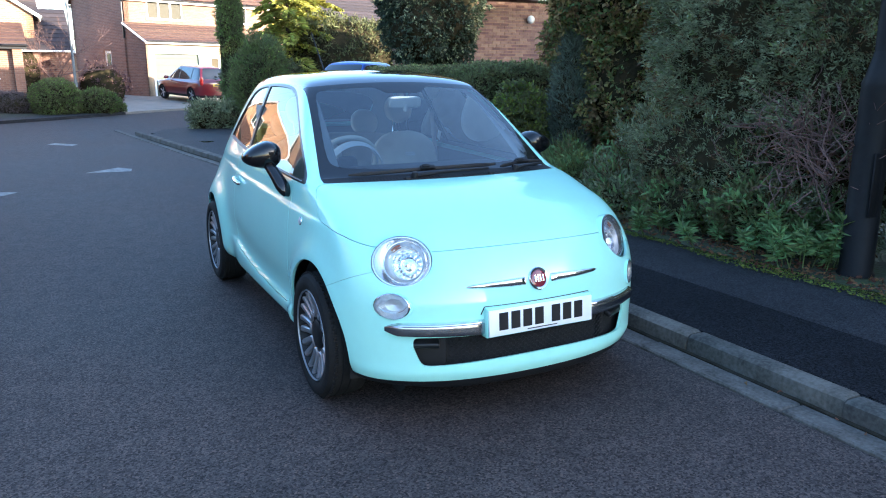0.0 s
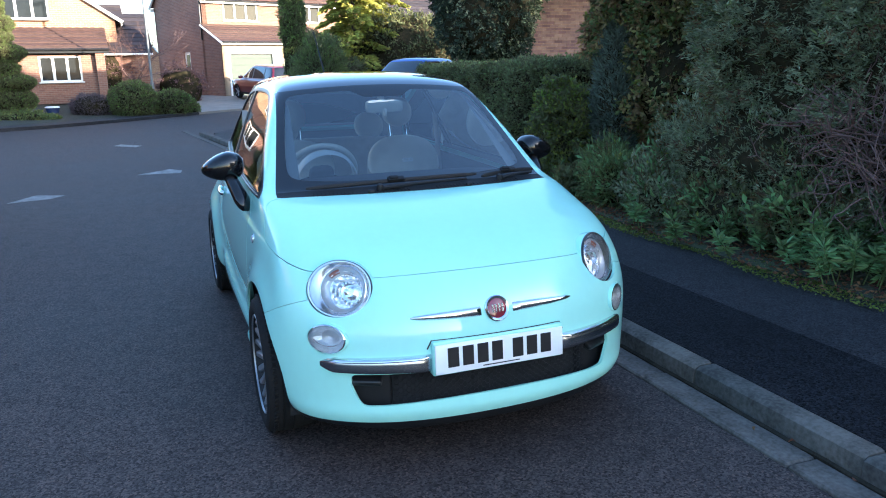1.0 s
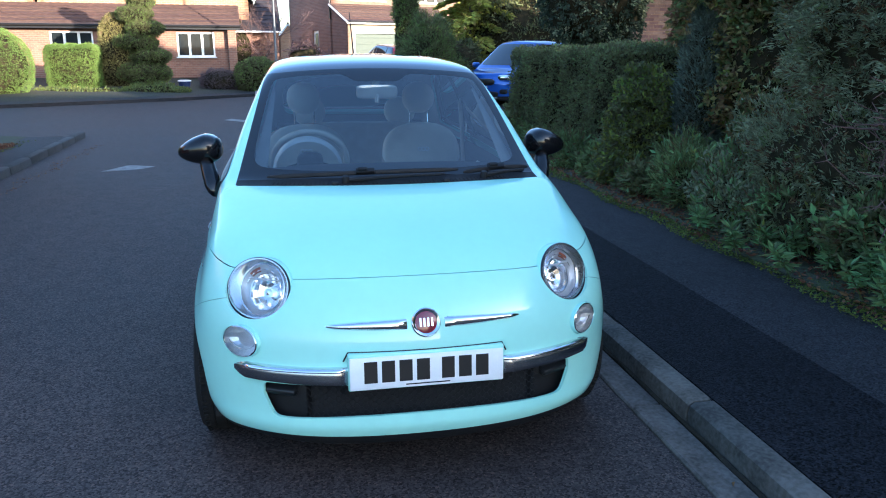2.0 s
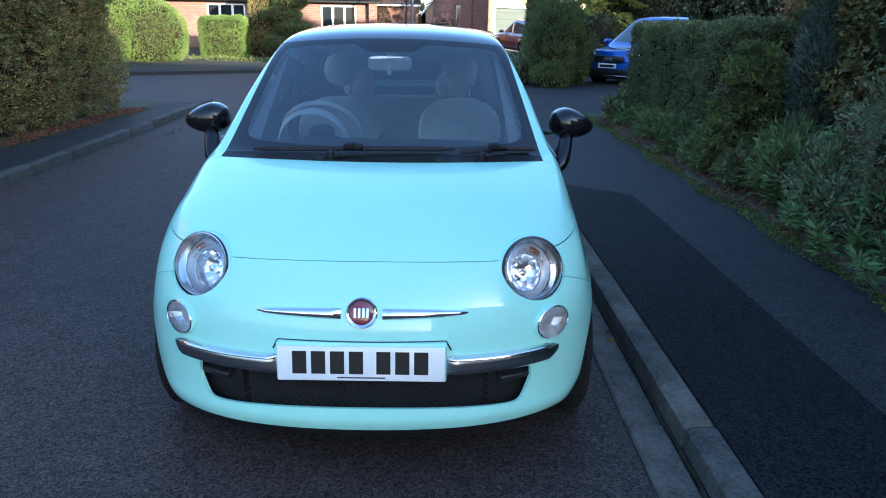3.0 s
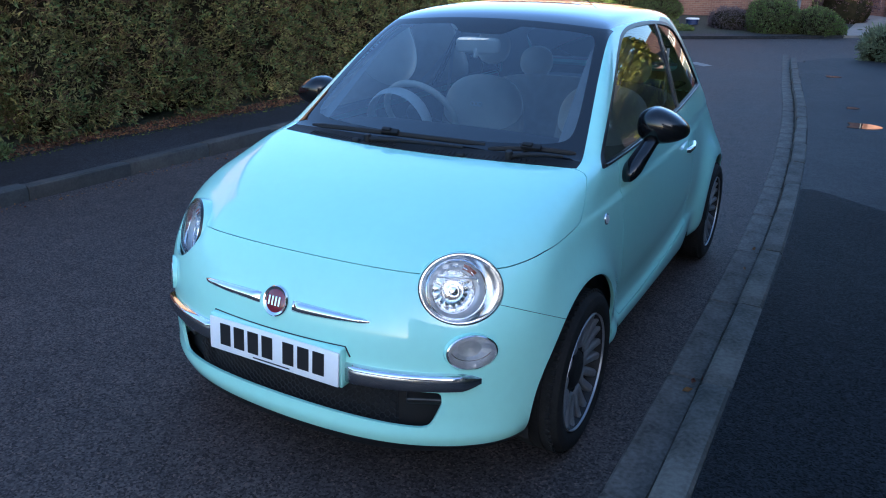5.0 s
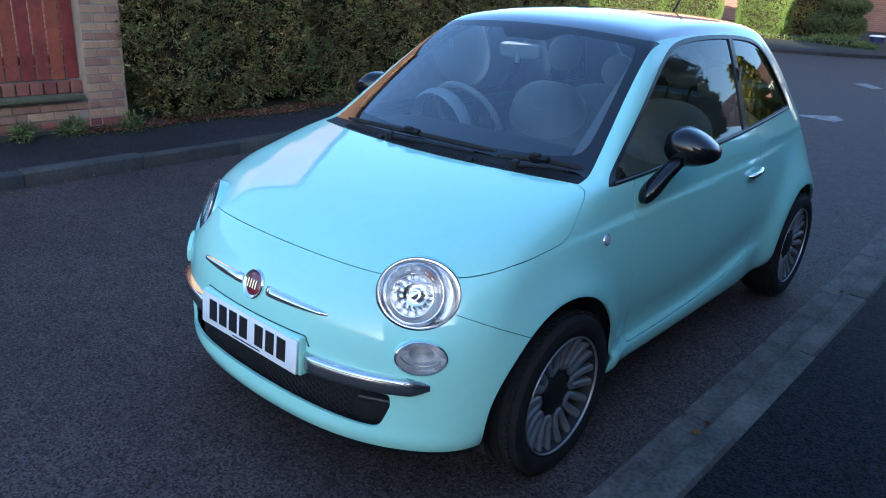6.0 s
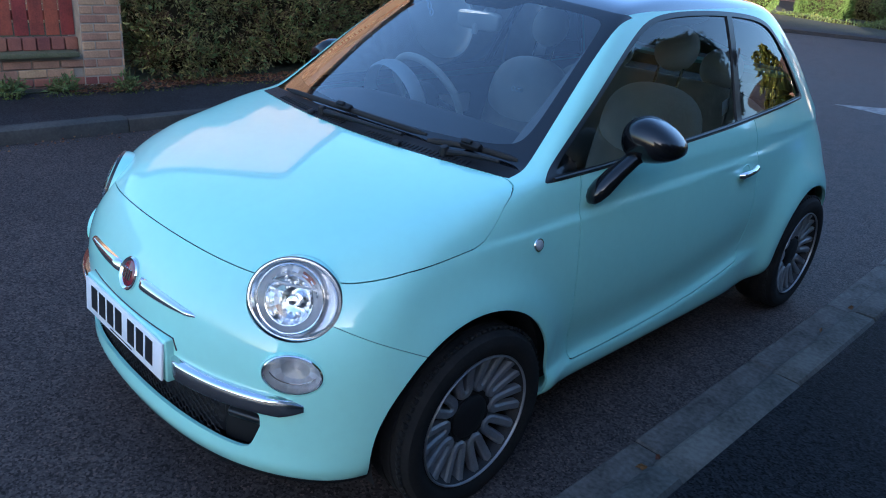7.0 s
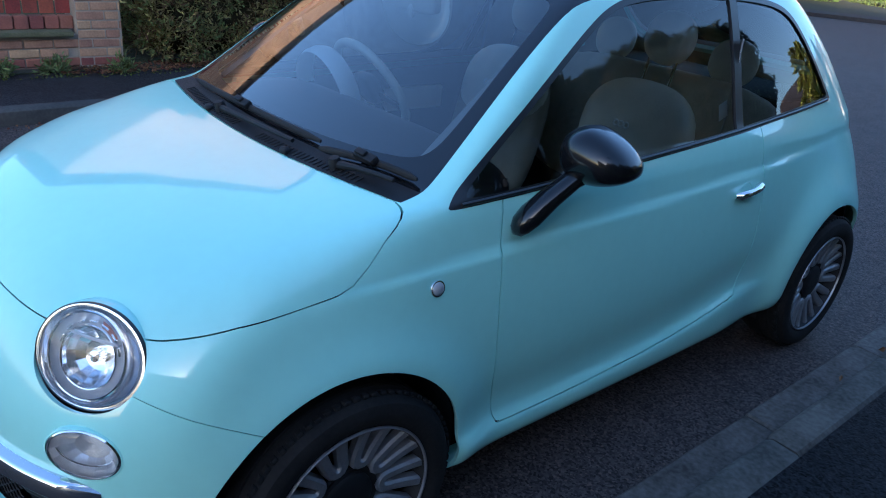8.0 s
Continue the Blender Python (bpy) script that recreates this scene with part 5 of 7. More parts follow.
def seat(x):
    s = part("seat", move(blob(0.245, 0.075, 0.34, (0, 0, 0), 2.8, 32, 18), pose(x, 2.13, 0.74, -14, 0, 0)), M_BEIGE, car, "beige front seat with a round headrest")
    part("cushion", move(blob(0.25, 0.27, 0.075, (0, 0, 0), 3.2, 32, 12), pose(x, 1.89, 0.46, 6, 0, 0)), M_BEIGE, s)
    part("backrest_top", move(blob(0.235, 0.070, 0.19, (0, 0, 0), 2.4, 32, 16), pose(x, 2.150, 0.89, -14, 0, 0)), M_CREAM, s)
    part("headrest", move(blob(0.098, 0.052, 0.094, (0, 0, 0), 2.2, 30, 16), pose(x, 2.262, 1.218, -12, 0, 0)), M_CREAM, s)
    for dx in (-0.055, 0.055):
        part("headrest_post", tube([(x + dx, 2.205, 1.00), (x + dx, 2.245, 1.15)], 0.006, 8), M_CHROME, s)
    for k in range(3):
        part("seat_mark", move(lathe([(0.010 + 0.003 * math.cos(t), 0.003 * math.sin(t)) for t in np.linspace(0, 6.283, 7)], 16), Matrix.Translation((x + 0.022 * (k - 1), 2.068, 0.930)) @ facing((0, -0.97, 0.24))), M_WHITE, s)


seat(-0.34)
seat(0.34)
part("rear_seat", move(blob(0.62, 0.09, 0.30, (0, 0, 0), 4, 36, 14), pose(0, 2.70, 0.74, -16, 0, 0)), M_BEIGE, car)
for x in (-0.30, 0.30):
    part("rear_headrest", move(blob(0.105, 0.05, 0.095, (0, 0, 0), 2.2, 26, 14), pose(x, 2.80, 1.10, -12, 0, 0)), M_CREAM, car)
part("parcel_shelf", rbox(1.04, 0.42, 0.02, (0, 3.02, 0.99), 0.01), M_CARPET, car)
for s in (1, -1):
    card = take(door, [lambda P, s=s: -s * P[:, 0], lambda P: 0.3 - P[:, 2]])
    ob = pressed("door_card", both(card, 0.055), M_DASH, car, depth=0)
    part("door_trim", rbox(0.02, 0.75, 0.10, (s * 0.672, 1.72, 0.80), 0.01), M_CREAM, ob)
    q = take(wing, [lambda P, s=s: -s * P[:, 0], lambda P: 2.30 - P[:, 1], lambda P: 0.3 - P[:, 2]])
    pressed("rear_trim", both(q, 0.05), M_DASH, car, depth=0)
    part("seat_belt", tube([(s * 0.60, 2.28, 1.26), (s * 0.615, 2.26, 1.0), (s * 0.62, 2.2, 0.6)], 0.018, 8, flat=0.15), M_LINING, car)
part("tax_label", move(rbox(0.045, 0.002, 0.06, (0, 0, 0), 0.0005, 1), pose(0.628, 2.21, 1.035, 0, -22, 88)), M_PLATE, car)

# the body rides a centimetre higher on its springs than it was drawn
for ob in car.children:
    if ob.name.split(".")[0] not in ("wheel", "arch_liner"):
        ob.location.z += 0.010


# ---- hedges and shrubs ----
def core_box(c, h, r=0.3):
    return rbox(2 * h[0], 2 * h[1], 2 * h[2], c, r, 3)


def core_balls(balls, k=0.86):
    return join(*[blob(b[1][0] * k, b[1][1] * k, b[1][2] * k, b[0], 2, 20, 10) for b in balls])


# the tall conifer hedge across the road
c, h = (-5.72, 6.25, 1.38), (0.95, 4.15, 1.32)
P, N = box_shell(30000, c, h, 0.35)
P[:, 0] += -0.035 * (P[:, 1] - 2.1)
P, N = P[N[:, 0] > -0.5], N[N[:, 0] > -0.5]
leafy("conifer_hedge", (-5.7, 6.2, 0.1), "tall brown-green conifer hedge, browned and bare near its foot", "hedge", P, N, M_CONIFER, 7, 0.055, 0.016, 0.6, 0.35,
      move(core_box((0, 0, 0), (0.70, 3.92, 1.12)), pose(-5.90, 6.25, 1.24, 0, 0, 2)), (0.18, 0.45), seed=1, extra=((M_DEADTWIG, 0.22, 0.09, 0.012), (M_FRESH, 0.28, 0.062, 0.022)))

# the big juniper beside the footway
balls = [((3.95, 1.15, 1.45), (0.95, 0.95, 1.6)), ((4.15, 2.30, 1.9), (1.0, 1.15, 2.2)), ((4.15, 2.98, 2.0), (0.75, 0.75, 1.85)), ((4.4, 0.0, 2.2), (1.0, 1.2, 2.0)), ((3.55, 2.4, 0.65), (0.62, 1.3, 0.6)), ((4.2, -1.6, 2.0), (1.0, 1.4, 2.0))]
P, N = balls_shell(64000, balls)
P, N = P[N[:, 0] < 0.35], N[N[:, 0] < 0.35]
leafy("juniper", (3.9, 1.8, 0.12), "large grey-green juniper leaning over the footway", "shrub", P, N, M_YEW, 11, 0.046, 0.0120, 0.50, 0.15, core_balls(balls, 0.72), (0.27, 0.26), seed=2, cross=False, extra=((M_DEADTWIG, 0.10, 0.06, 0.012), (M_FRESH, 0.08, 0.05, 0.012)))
# russet climber, dark cypress, golden shrub
balls = [((4.20, 4.55, 2.05), (0.62, 0.62, 1.35)), ((4.02, 4.30, 1.35), (0.42, 0.50, 0.85)), ((4.40, 4.9, 2.6), (0.7, 0.6, 1.1)), ((4.62, 4.2, 2.2), (0.5, 0.5, 1.0)), ((3.80, 4.80, 2.40), (0.48, 0.44, 0.85)), ((4.4, 4.8, 3.4), (0.7, 0.7, 0.9))]
P, N = balls_shell(18000, balls)
leafy("russet_shrub", (4.2, 4.5, 0.12), "tall shrub with olive and russet leaves", "shrub", P, N, M_RUSSET, 5, 0.066, 0.040, 0.8, 0.0, core_balls(balls, 0.7), (0.2, 0.35), seed=3, extra=((M_YELLOWLEAF, 0.10, 0.055, 0.03), (M_FRESH, 0.45, 0.066, 0.038), (M_DEADTWIG, 0.1, 0.06, 0.02)))
balls = [((3.60, 4.70, 1.00), (0.21, 0.25, 1.00)), ((3.64, 4.72, 1.4), (0.17, 0.2, 0.55))]
P, N = balls_shell(11000, balls)
leafy("dark_cypress", (3.56, 4.68, 0.12), "narrow dark blue-green cypress", "tree", P, N, M_BLUEGREEN, 6, 0.07, 0.014, 0.4, 0.9, core_balls(balls), (0.10, 0.4), seed=4)
balls = [((3.22, 5.15, 0.60), (0.36, 0.42, 0.58)), ((3.34, 5.25, 1.0), (0.30, 0.32, 0.40))]
P, N = balls_shell(4500, balls)
leafy("golden_shrub", (3.22, 5.15, 0.12), "variegated shrub with yellow-edged leaves", "shrub", P, N, M_PRIVET, 5, 0.06, 0.032, 0.9, 0.2, core_balls(balls, 0.75), (0.16, 0.3), seed=5, fold=0.3, extra=((M_YELLOWLEAF, 0.5, 0.055, 0.03),))
# clipped hedge
c, h = (4.02, 8.20, 0.85), (0.76, 2.20, 0.72)
P, N = box_shell(18000, c, h, 0.22)
leafy("clipped_hedge", (4.0, 8.3, 0.12), "clipped dark green privet hedge at the driveway", "hedge", P, N, M_PRIVET, 5, 0.038, 0.021, 0.8, 0.25, core_box(c, (0.66, 2.10, 0.64), 0.2), (0.07, 0.4), seed=6, extra=((M_FRESH, 0.10, 0.04, 0.024),))
# mixed plants at the foot of the shrubs
k = 0
for x, y, rx, ry, rz, mt, ln, wd, lab in (
        (3.02, 3.95, 0.26, 0.40, 0.42, M_FRESH, 0.11, 0.012, "clump of arching grassy leaves"),
        (2.98, 4.55, 0.26, 0.38, 0.32, M_PRIVET, 0.07, 0.045, "low leafy ground plant with broad leaves"),
        (2.98, 3.15, 0.28, 0.45, 0.38, M_YEW, 0.06, 0.022, "low grey-green shrub spreading to the footway"),
        (3.02, 2.35, 0.30, 0.45, 0.42, M_PRIVET, 0.06, 0.020, "low dark green shrub spreading to the footway"),
        (3.05, 1.60, 0.30, 0.42, 0.46, M_PRIVET, 0.06, 0.026, "low dark green leafy shrub"),
        (2.95, 5.60, 0.25, 0.45, 0.28, M_FRESH, 0.08, 0.045, "low bright green weeds at the bed's edge"),
        (3.00, 6.60, 0.22, 0.55, 0.24, M_FRESH, 0.08, 0.03, "grass and weeds at the hedge's foot"),
        (3.00, 7.80, 0.20, 0.70, 0.20, M_FRESH, 0.08, 0.02, "grass and weeds at the hedge's foot"),
        (3.02, 9.30, 0.20, 0.80, 0.20, M_FRESH, 0.08, 0.02, "grass and weeds at the hedge's foot"),
        (3.22, 9.85, 0.36, 0.36, 0.34, M_PRIVET, 0.10, 0.05, "broad-leaved plant at the hedge's end"),
        (3.35, -0.6, 0.40, 0.9, 0.5, M_PRIVET, 0.06, 0.03, "low dark green leafy shrub")):
    x += 0.09
    b = [((x, y, 0.10 + rz * 0.55), (rx, ry, rz * 0.75)), ((x + 0.15, y + 0.2, 0.10 + rz * 0.7), (rx * 0.8, ry * 0.6, rz * 0.7))]
    P, N = balls_shell(1600, b)
    leafy("ground_plant", (x, y, 0.12), lab, "plant", P, N, mt, 5, ln, wd, 0.7, 0.5, core_balls(b, 0.6), (0.16, 0.18), seed=20 + k, extra=((M_DEADTWIG, 0.16, 0.10, 0.010), (M_LAUREL, 0.14, 0.075, 0.034), (M_YELLOWLEAF, 0.04, 0.05, 0.02)))
    k += 1


def spurge(x, y, stems, height, seed):
    """A clump of upright stems, each topped by whorls of narrow bright leaves."""
    r = np.random.default_rng(seed)
    t = thing("leafy_perennial", (x, y, 0.12), "bright green perennial with whorled narrow leaves", "plant", "perennials along the bed")
    Ps, Ds, rods = [], [], []
    for i in range(stems):
        a, d = r.uniform(0, 6.28), 0.26 * math.sqrt(r.random())
        bx, by = x + d * math.cos(a), y + d * math.sin(a)
        h = height * r.uniform(0.55, 1.1)
        tip = np.array((bx + 0.35 * d * math.cos(a) + r.normal() * 0.03, by + 0.35 * d * math.sin(a) + r.normal() * 0.03, 0.12 + h))
        rods.append(tube([(bx, by, 0.1), tuple(tip)], [0.005, 0.003], 5))
        for lev in np.linspace(0.45, 1.0, 6):
            c = np.array((bx, by, 0.12)) * (1 - lev) + tip * lev
            for q in range(9):
                b = q * 0.7 + lev * 9 + r.uniform(0, 0.4)
                Ps.append(c)
                Ds.append((math.cos(b), math.sin(b), 0.15 + 0.9 * (lev > 0.95) + 0.3 * r.normal()))
    leaf_part("foliage", kites(np.array(Ps), np.array(Ds), 0.085, 0.022, 0.15), M_LAUREL, t)
    part("stalk_mass", join(*rods), M_FRESH, t)["kind"] = "stuff"


spurge(2.98, 0.92, 16, 0.42, 1)
spurge(2.98, 1.28, 10, 0.40, 2)
spurge(2.86, 1.75, 7, 0.22, 3)
spurge(2.84, 2.30, 5, 0.20, 4)
spurge(2.92, 1.05, 9, 0.26, 5)
spurge(2.83, 2.9, 4, 0.22, 6)


def bare_twigs(c, size, count, seed):
    r = np.random.default_rng(seed)
    t = thing("bare_shrub", (c[0], c[1], 0.12), "leafless reddish-brown twiggy shrub", "shrub")
    rods, stems = [], []
    for i in range(count):
        p = np.array((c[0] + r.normal() * 0.12, c[1] + r.normal() * 0.19, 0.68 + r.uniform(0, 0.42)))
        d = np.array((-0.2, -0.1, 0.35)) + r.normal(size=3) * 0.55
        pts = [p]
        for s in range(5):
            d = d + r.normal(size=3) * 0.28
            p = p + d / np.linalg.norm(d) * size * r.uniform(0.14, 0.3)
            p[2] = max(p[2], 0.2)
            pts.append(p)
            if s > 1:
                e = d + r.normal(size=3) * 0.9
                rods.append(tube([p, p + e / np.linalg.norm(e) * size * 0.2], [0.0035, 0.0015], 3, caps=False))
        stems.append(tube(pts, [0.0052, 0.0048, 0.0042, 0.0036, 0.0028, 0.0020], 4, caps=False))
    part("stem_mass", join(*stems), M_TWIG, t)["kind"] = "stuff"
    part("twig_mass", join(*rods), M_TWIG, t)["kind"] = "stuff"


bare_twigs((3.06, 1.08, 0), 0.36, 150, 3)


def litter(name, label, x0, x1, y0, y1, z, count, material, size, seed):
    r = np.random.default_rng(seed)
    n = count
    Pl = np.stack([x0 + (x1 - x0) * r.random(n) ** 0.8, r.uniform(y0, y1, n), np.full(n, z)], 1)
    Pl[:, 0] += 0.04 * np.sin(Pl[:, 1] * 4)
    D = np.stack([r.normal(size=n), r.normal(size=n), np.abs(r.normal(size=n)) * 0.18], 1)
    ob = fast_mesh(name, *kites(Pl, D, size, size * 0.6, 0.25), material)
    return tagged(ob, label, "leaves", kind="stuff")


litter("dead_leaves", "brown dead leaves and needles under the conifer hedge", -5.0, -4.62, 1.5, 10.4, 0.125, 5200, M_DEADLEAF, 0.032, 11)
litter("gutter_leaves", "dark leaf scraps along the opposite kerb", -3.66, -3.50, 0.0, 11, 0.012, 500, M_DEADLEAF, 0.022, 12)
litter("bed_leaves", "dead leaves at the edge of the planting bed", 2.60, 3.0, -1, 10, 0.135, 2600, M_DEADLEAF, 0.036, 13)
litter("moss", "green moss creeping over the footway's edge", 2.52, 2.84, -1.5, 10.5, 0.118, 17000, M_MOSS, 0.021, 14)
litter("kerb_leaves", "a few fallen leaves in the gutter", 1.03, 1.17, -1, 8, 0.02, 26, M_DEADLEAF, 0.035, 15)
for k, (y, x) in enumerate(((1.45, -4.72), (1.05, -4.70), (0.65, -4.74), (1.95, -4.66))):
    b = [((x, y, 0.16), (0.07, 0.09, 0.07))]
    P, N = ball_shell(60, b[0][0], b[0][1])
    leafy("weed", (x, y, 0.1), "small green weed at the foot of the brick wall", "plant", P, N, M_FRESH, 4, 0.055, 0.018, 0.7, 0.7, None, (0.03, 0.2), seed=50 + k)

# black lamp column beside the footway
col = thing("lamp_column", (3.01, 0.62, 0.1), "black painted steel lamp column with a wide base", "lamp post")
part("base_case", lathe([(0.0, 0.0), (0.118, 0.0), (0.118, 0.04), (0.106, 0.06), (0.104, 1.28), (0.107, 1.30), (0.085, 1.36), (0.052, 1.50)], 28, pose(3.01, 0.62, 0.1)), M_POST, col)
part("shaft", lathe([(0.052, 1.49), (0.045, 3.2), (0.038, 5.2), (0.0, 5.22)], 24, pose(3.01, 0.62, 0.1)), M_POST, col)
part("access_door", rbox(0.09, 0.012, 0.42, (2.96, 0.523, 0.75), 0.006), M_POST, col)
part("lantern", blob(0.14, 0.34, 0.07, (3.01, 0.36, 5.3), 3, 20, 10), M_GREYSTEEL, col)
litter("moss_opposite", "green moss creeping over the opposite footway", -4.72, -4.55, 0.5, 11.0, 0.108, 900, M_MOSS, 0.022, 16)

# ---- houses ----
def wall_panel(w, h, t, holes):
    """A wall w wide and h high, t thick (front at y = 0, going back), with rectangular openings (x0, z0, x1, z1) through it."""
    xs = sorted({0.0, w, *[v for o in holes for v in (o[0], o[2])]})
    zs = sorted({0.0, h, *[v for o in holes for v in (o[1], o[3])]})
    V, F, at = [], [], {}

    def vid(x, y, z):
        key = (round(x, 4), round(y, 4), round(z, 4))
        if key not in at:
            at[key] = len(V)
            V.append(key)
        return at[key]

    def solid(i, j):
        if i < 0 or j < 0 or i >= len(xs) - 1 or j >= len(zs) - 1:
            return False
        cx, cz = (xs[i] + xs[i + 1]) / 2, (zs[j] + zs[j + 1]) / 2
        return not any(o[0] < cx < o[2] and o[1] < cz < o[3] for o in holes)
    for i in range(len(xs) - 1):
        for j in range(len(zs) - 1):
            if not solid(i, j):
                continue
            a, b, c, d = xs[i], xs[i + 1], zs[j], zs[j + 1]
            F.append((vid(a, 0, c), vid(b, 0, c), vid(b, 0, d), vid(a, 0, d)))
            F.append((vid(a, t, d), vid(b, t, d), vid(b, t, c), vid(a, t, c)))
            if not solid(i - 1, j):
                F.append((vid(a, 0, c), vid(a, 0, d), vid(a, t, d), vid(a, t, c)))
            if not solid(i + 1, j):
                F.append((vid(b, 0, d), vid(b, 0, c), vid(b, t, c), vid(b, t, d)))
            if not solid(i, j - 1):
                F.append((vid(b, 0, c), vid(a, 0, c), vid(a, t, c), vid(b, t, c)))
            if not solid(i, j + 1):
                F.append((vid(a, 0, d), vid(b, 0, d), vid(b, t, d), vid(a, t, d)))
    return np.array(V, float), F


def window(parent, m, x0, z0, x1, z1, lights=3, mat_f=None):
    """A casement: outer frame, mullions and dark panes set into the opening, with a sill."""
    mat_f = mat_f or M_WHITE
    w = part("window", move(join(rbox(x1 - x0, 0.07, 0.07, ((x0 + x1) / 2, 0.05, z1 - 0.035), 0.008, 1), rbox(x1 - x0, 0.07, 0.07, ((x0 + x1) / 2, 0.05, z0 + 0.035), 0.008, 1),
                             rbox(0.07, 0.07, z1 - z0, (x0 + 0.035, 0.05, (z0 + z1) / 2), 0.008, 1), rbox(0.07, 0.07, z1 - z0, (x1 - 0.035, 0.05, (z0 + z1) / 2), 0.008, 1)), m), mat_f, parent, "white framed casement window")
    for k in range(1, lights):
        x = x0 + (x1 - x0) * k / lights
        part("mullion", move(rbox(0.10, 0.06, z1 - z0 - 0.1, (x, 0.05, (z0 + z1) / 2), 0.006, 1), m), mat_f, w)
    for k in range(lights):
        xa, xb = x0 + (x1 - x0) * k / lights, x0 + (x1 - x0) * (k + 1) / lights
        part("pane", move(rbox(xb - xa - 0.1, 0.02, z1 - z0 - 0.12, ((xa + xb) / 2, 0.065, (z0 + z1) / 2), 0.002, 1), m), M_PANE, w)
    part("sill", move(rbox(x1 - x0 + 0.12, 0.16, 0.05, ((x0 + x1) / 2, -0.02, z0 - 0.02), 0.01, 1), m), mat_f, w)
    return w


def tiled_slope(x0, x1, y0, z0, y1, z1, row=0.30):
    """A roof slope rising from (y0, z0) to (y1, z1): overlapping courses of ribbed tiles."""
    n = max(3, int(math.hypot(y1 - y0, z1 - z0) / row))
    k = max(2, int((x1 - x0) / 0.30))
    ups = np.array((0.0, -(z1 - z0), (y1 - y0)))
    ups = ups / np.linalg.norm(ups) * (1 if y1 > y0 else -1)
    V, F = [], []
    xs = np.linspace(x0, x1, 2 * k + 1)
    for i in range(n):
        a, b = i / n, (i + 1) / n + 0.02
        base = len(V)
        for t, lift in ((a, 0.045), (a, 0.02), (b, 0.012)):
            for j, x in enumerate(xs):
                h = lift + 0.018 * (j % 2)
                V.append((x, y0 + (y1 - y0) * t + ups[1] * h, z0 + (z1 - z0) * t + ups[2] * h))
        m = len(xs)
        for j in range(m - 1):
            F.append((base + j, base + j + 1, base + 2 * m + j + 1, base + 2 * m + j))
            F.append((base + m + j, base + m + j + 1, base + j + 1, base + j))
    return np.array(V), F


def gable(w_along, y0, z0, yr, zr, y1, t, x):
    V = [(x, y0, z0), (x, y1, z0), (x, yr, zr), (x + t, y0, z0), (x + t, y1, z0), (x + t, yr, zr)]
    return np.array(V, float), [(0, 2, 1), (3, 4, 5), (0, 1, 4, 3), (1, 2, 5, 4), (2, 0, 3, 5)]


def block(h, m, x0, x1, y0, y1, eave, ridge, wall_mat, tile_mat, front=(), left=(), right=(), over=0.3, board=None):
    """One gabled block of a house, ridge along x: four walls with their openings, gables, two tiled slopes, fascias and gutters."""
    part("wall", move(wall_panel(x1 - x0, eave, 0.25, list(front)), m @ pose(x0, y0, 0)), wall_mat, h)
    part("wall", move(wall_panel(y1 - y0, eave, 0.25, [(y1 - y0 - b, c, y1 - y0 - a, d) for a, c, b, d in left]), m @ pose(x0, y1, 0, 0, 0, -90)), wall_mat, h)
    part("wall", move(wall_panel(y1 - y0, eave, 0.25, list(right)), m @ pose(x1, y0, 0, 0, 0, 90)), wall_mat, h)
    part("wall", move(wall_panel(x1 - x0, eave, 0.25, []), m @ pose(x1, y1, 0, 0, 0, 180)), wall_mat, h)
    yr = (y0 + y1) / 2
    part("gable", move(gable(0, y0, eave, yr, ridge, y1, 0.25, x0), m), wall_mat, h)
    part("gable", move(gable(0, y0, eave, yr, ridge, y1, 0.25, x1 - 0.25), m), wall_mat, h)
    sl = (ridge - eave) / (yr - y0)
    for ya, s in ((y0 - over, 1), (y1 + over, -1)):
        r = part("roof", move(tiled_slope(x0 - 0.15, x1 + 0.15, ya, eave - over * sl + 0.05, yr, ridge + 0.05), m), tile_mat, h)
        r["kind"] = "stuff"
        part("fascia", move(rbox(x1 - x0 + 0.3, 0.03, 0.18, ((x0 + x1) / 2, ya + s * 0.05, eave - over * sl - 0.05), 0.005, 1), m), M_WHITE, r)
        part("gutter_pipe", move(tube([(x0 - 0.15, ya - s * 0.03, eave - over * sl), (x1 + 0.15, ya - s * 0.03, eave - over * sl)], 0.05, 8), m), M_TRIM, r)
    part("ridge_tiles", move(tube([(x0 - 0.15, yr, ridge + 0.07), (x1 + 0.15, yr, ridge + 0.07)], 0.10, 10), m), tile_mat, h)
    for x in (x0 - 0.16, x1 + 0.16):
        part("bargeboard", move(tube([(x, y0 - over, eave - over * sl), (x, yr, ridge), (x, y1 + over, eave - over * sl)], 0.07, 4), m), board or M_WHITE, h)


# house with the garage beyond the junction
hm2 = pose(2.52, 38.05, 0.40, 0, 0, 20.4)
hc = thing("garage_house", hm2, "brick house with a projecting garage under a tiled lean-to roof", "house")
block(hc, hm2, 0.0, 10.0, 2.0, 8.4, 5.1, 7.4, M_BRICKWALL, M_TILE, front=[(1.2, 3.9, 3.2, 5.0), (5.2, 3.9, 7.2, 5.0)], left=[(1.9, 0.33, 2.8, 2.36)])
for x0 in (1.2, 5.2):
    window(hc, hm2 @ pose(0, 2.0, 0), x0, 3.9, x0 + 2.0, 5.0, 3)
part("wall", move(wall_panel(6.2, 2.74, 0.2, [(0.35, 0.0, 2.9, 2.15), (3.5, 0.5, 4.6, 2.0)]), hm2 @ pose(0, 0, 0)), M_CREAMWALL, hc, "garage front, its cream colour standing for sunlit brick")
part("wall", move(wall_panel(2.0, 2.74, 0.2, []), hm2 @ pose(0, 2.0, 0, 0, 0, -90)), M_BRICKWALL, hc)
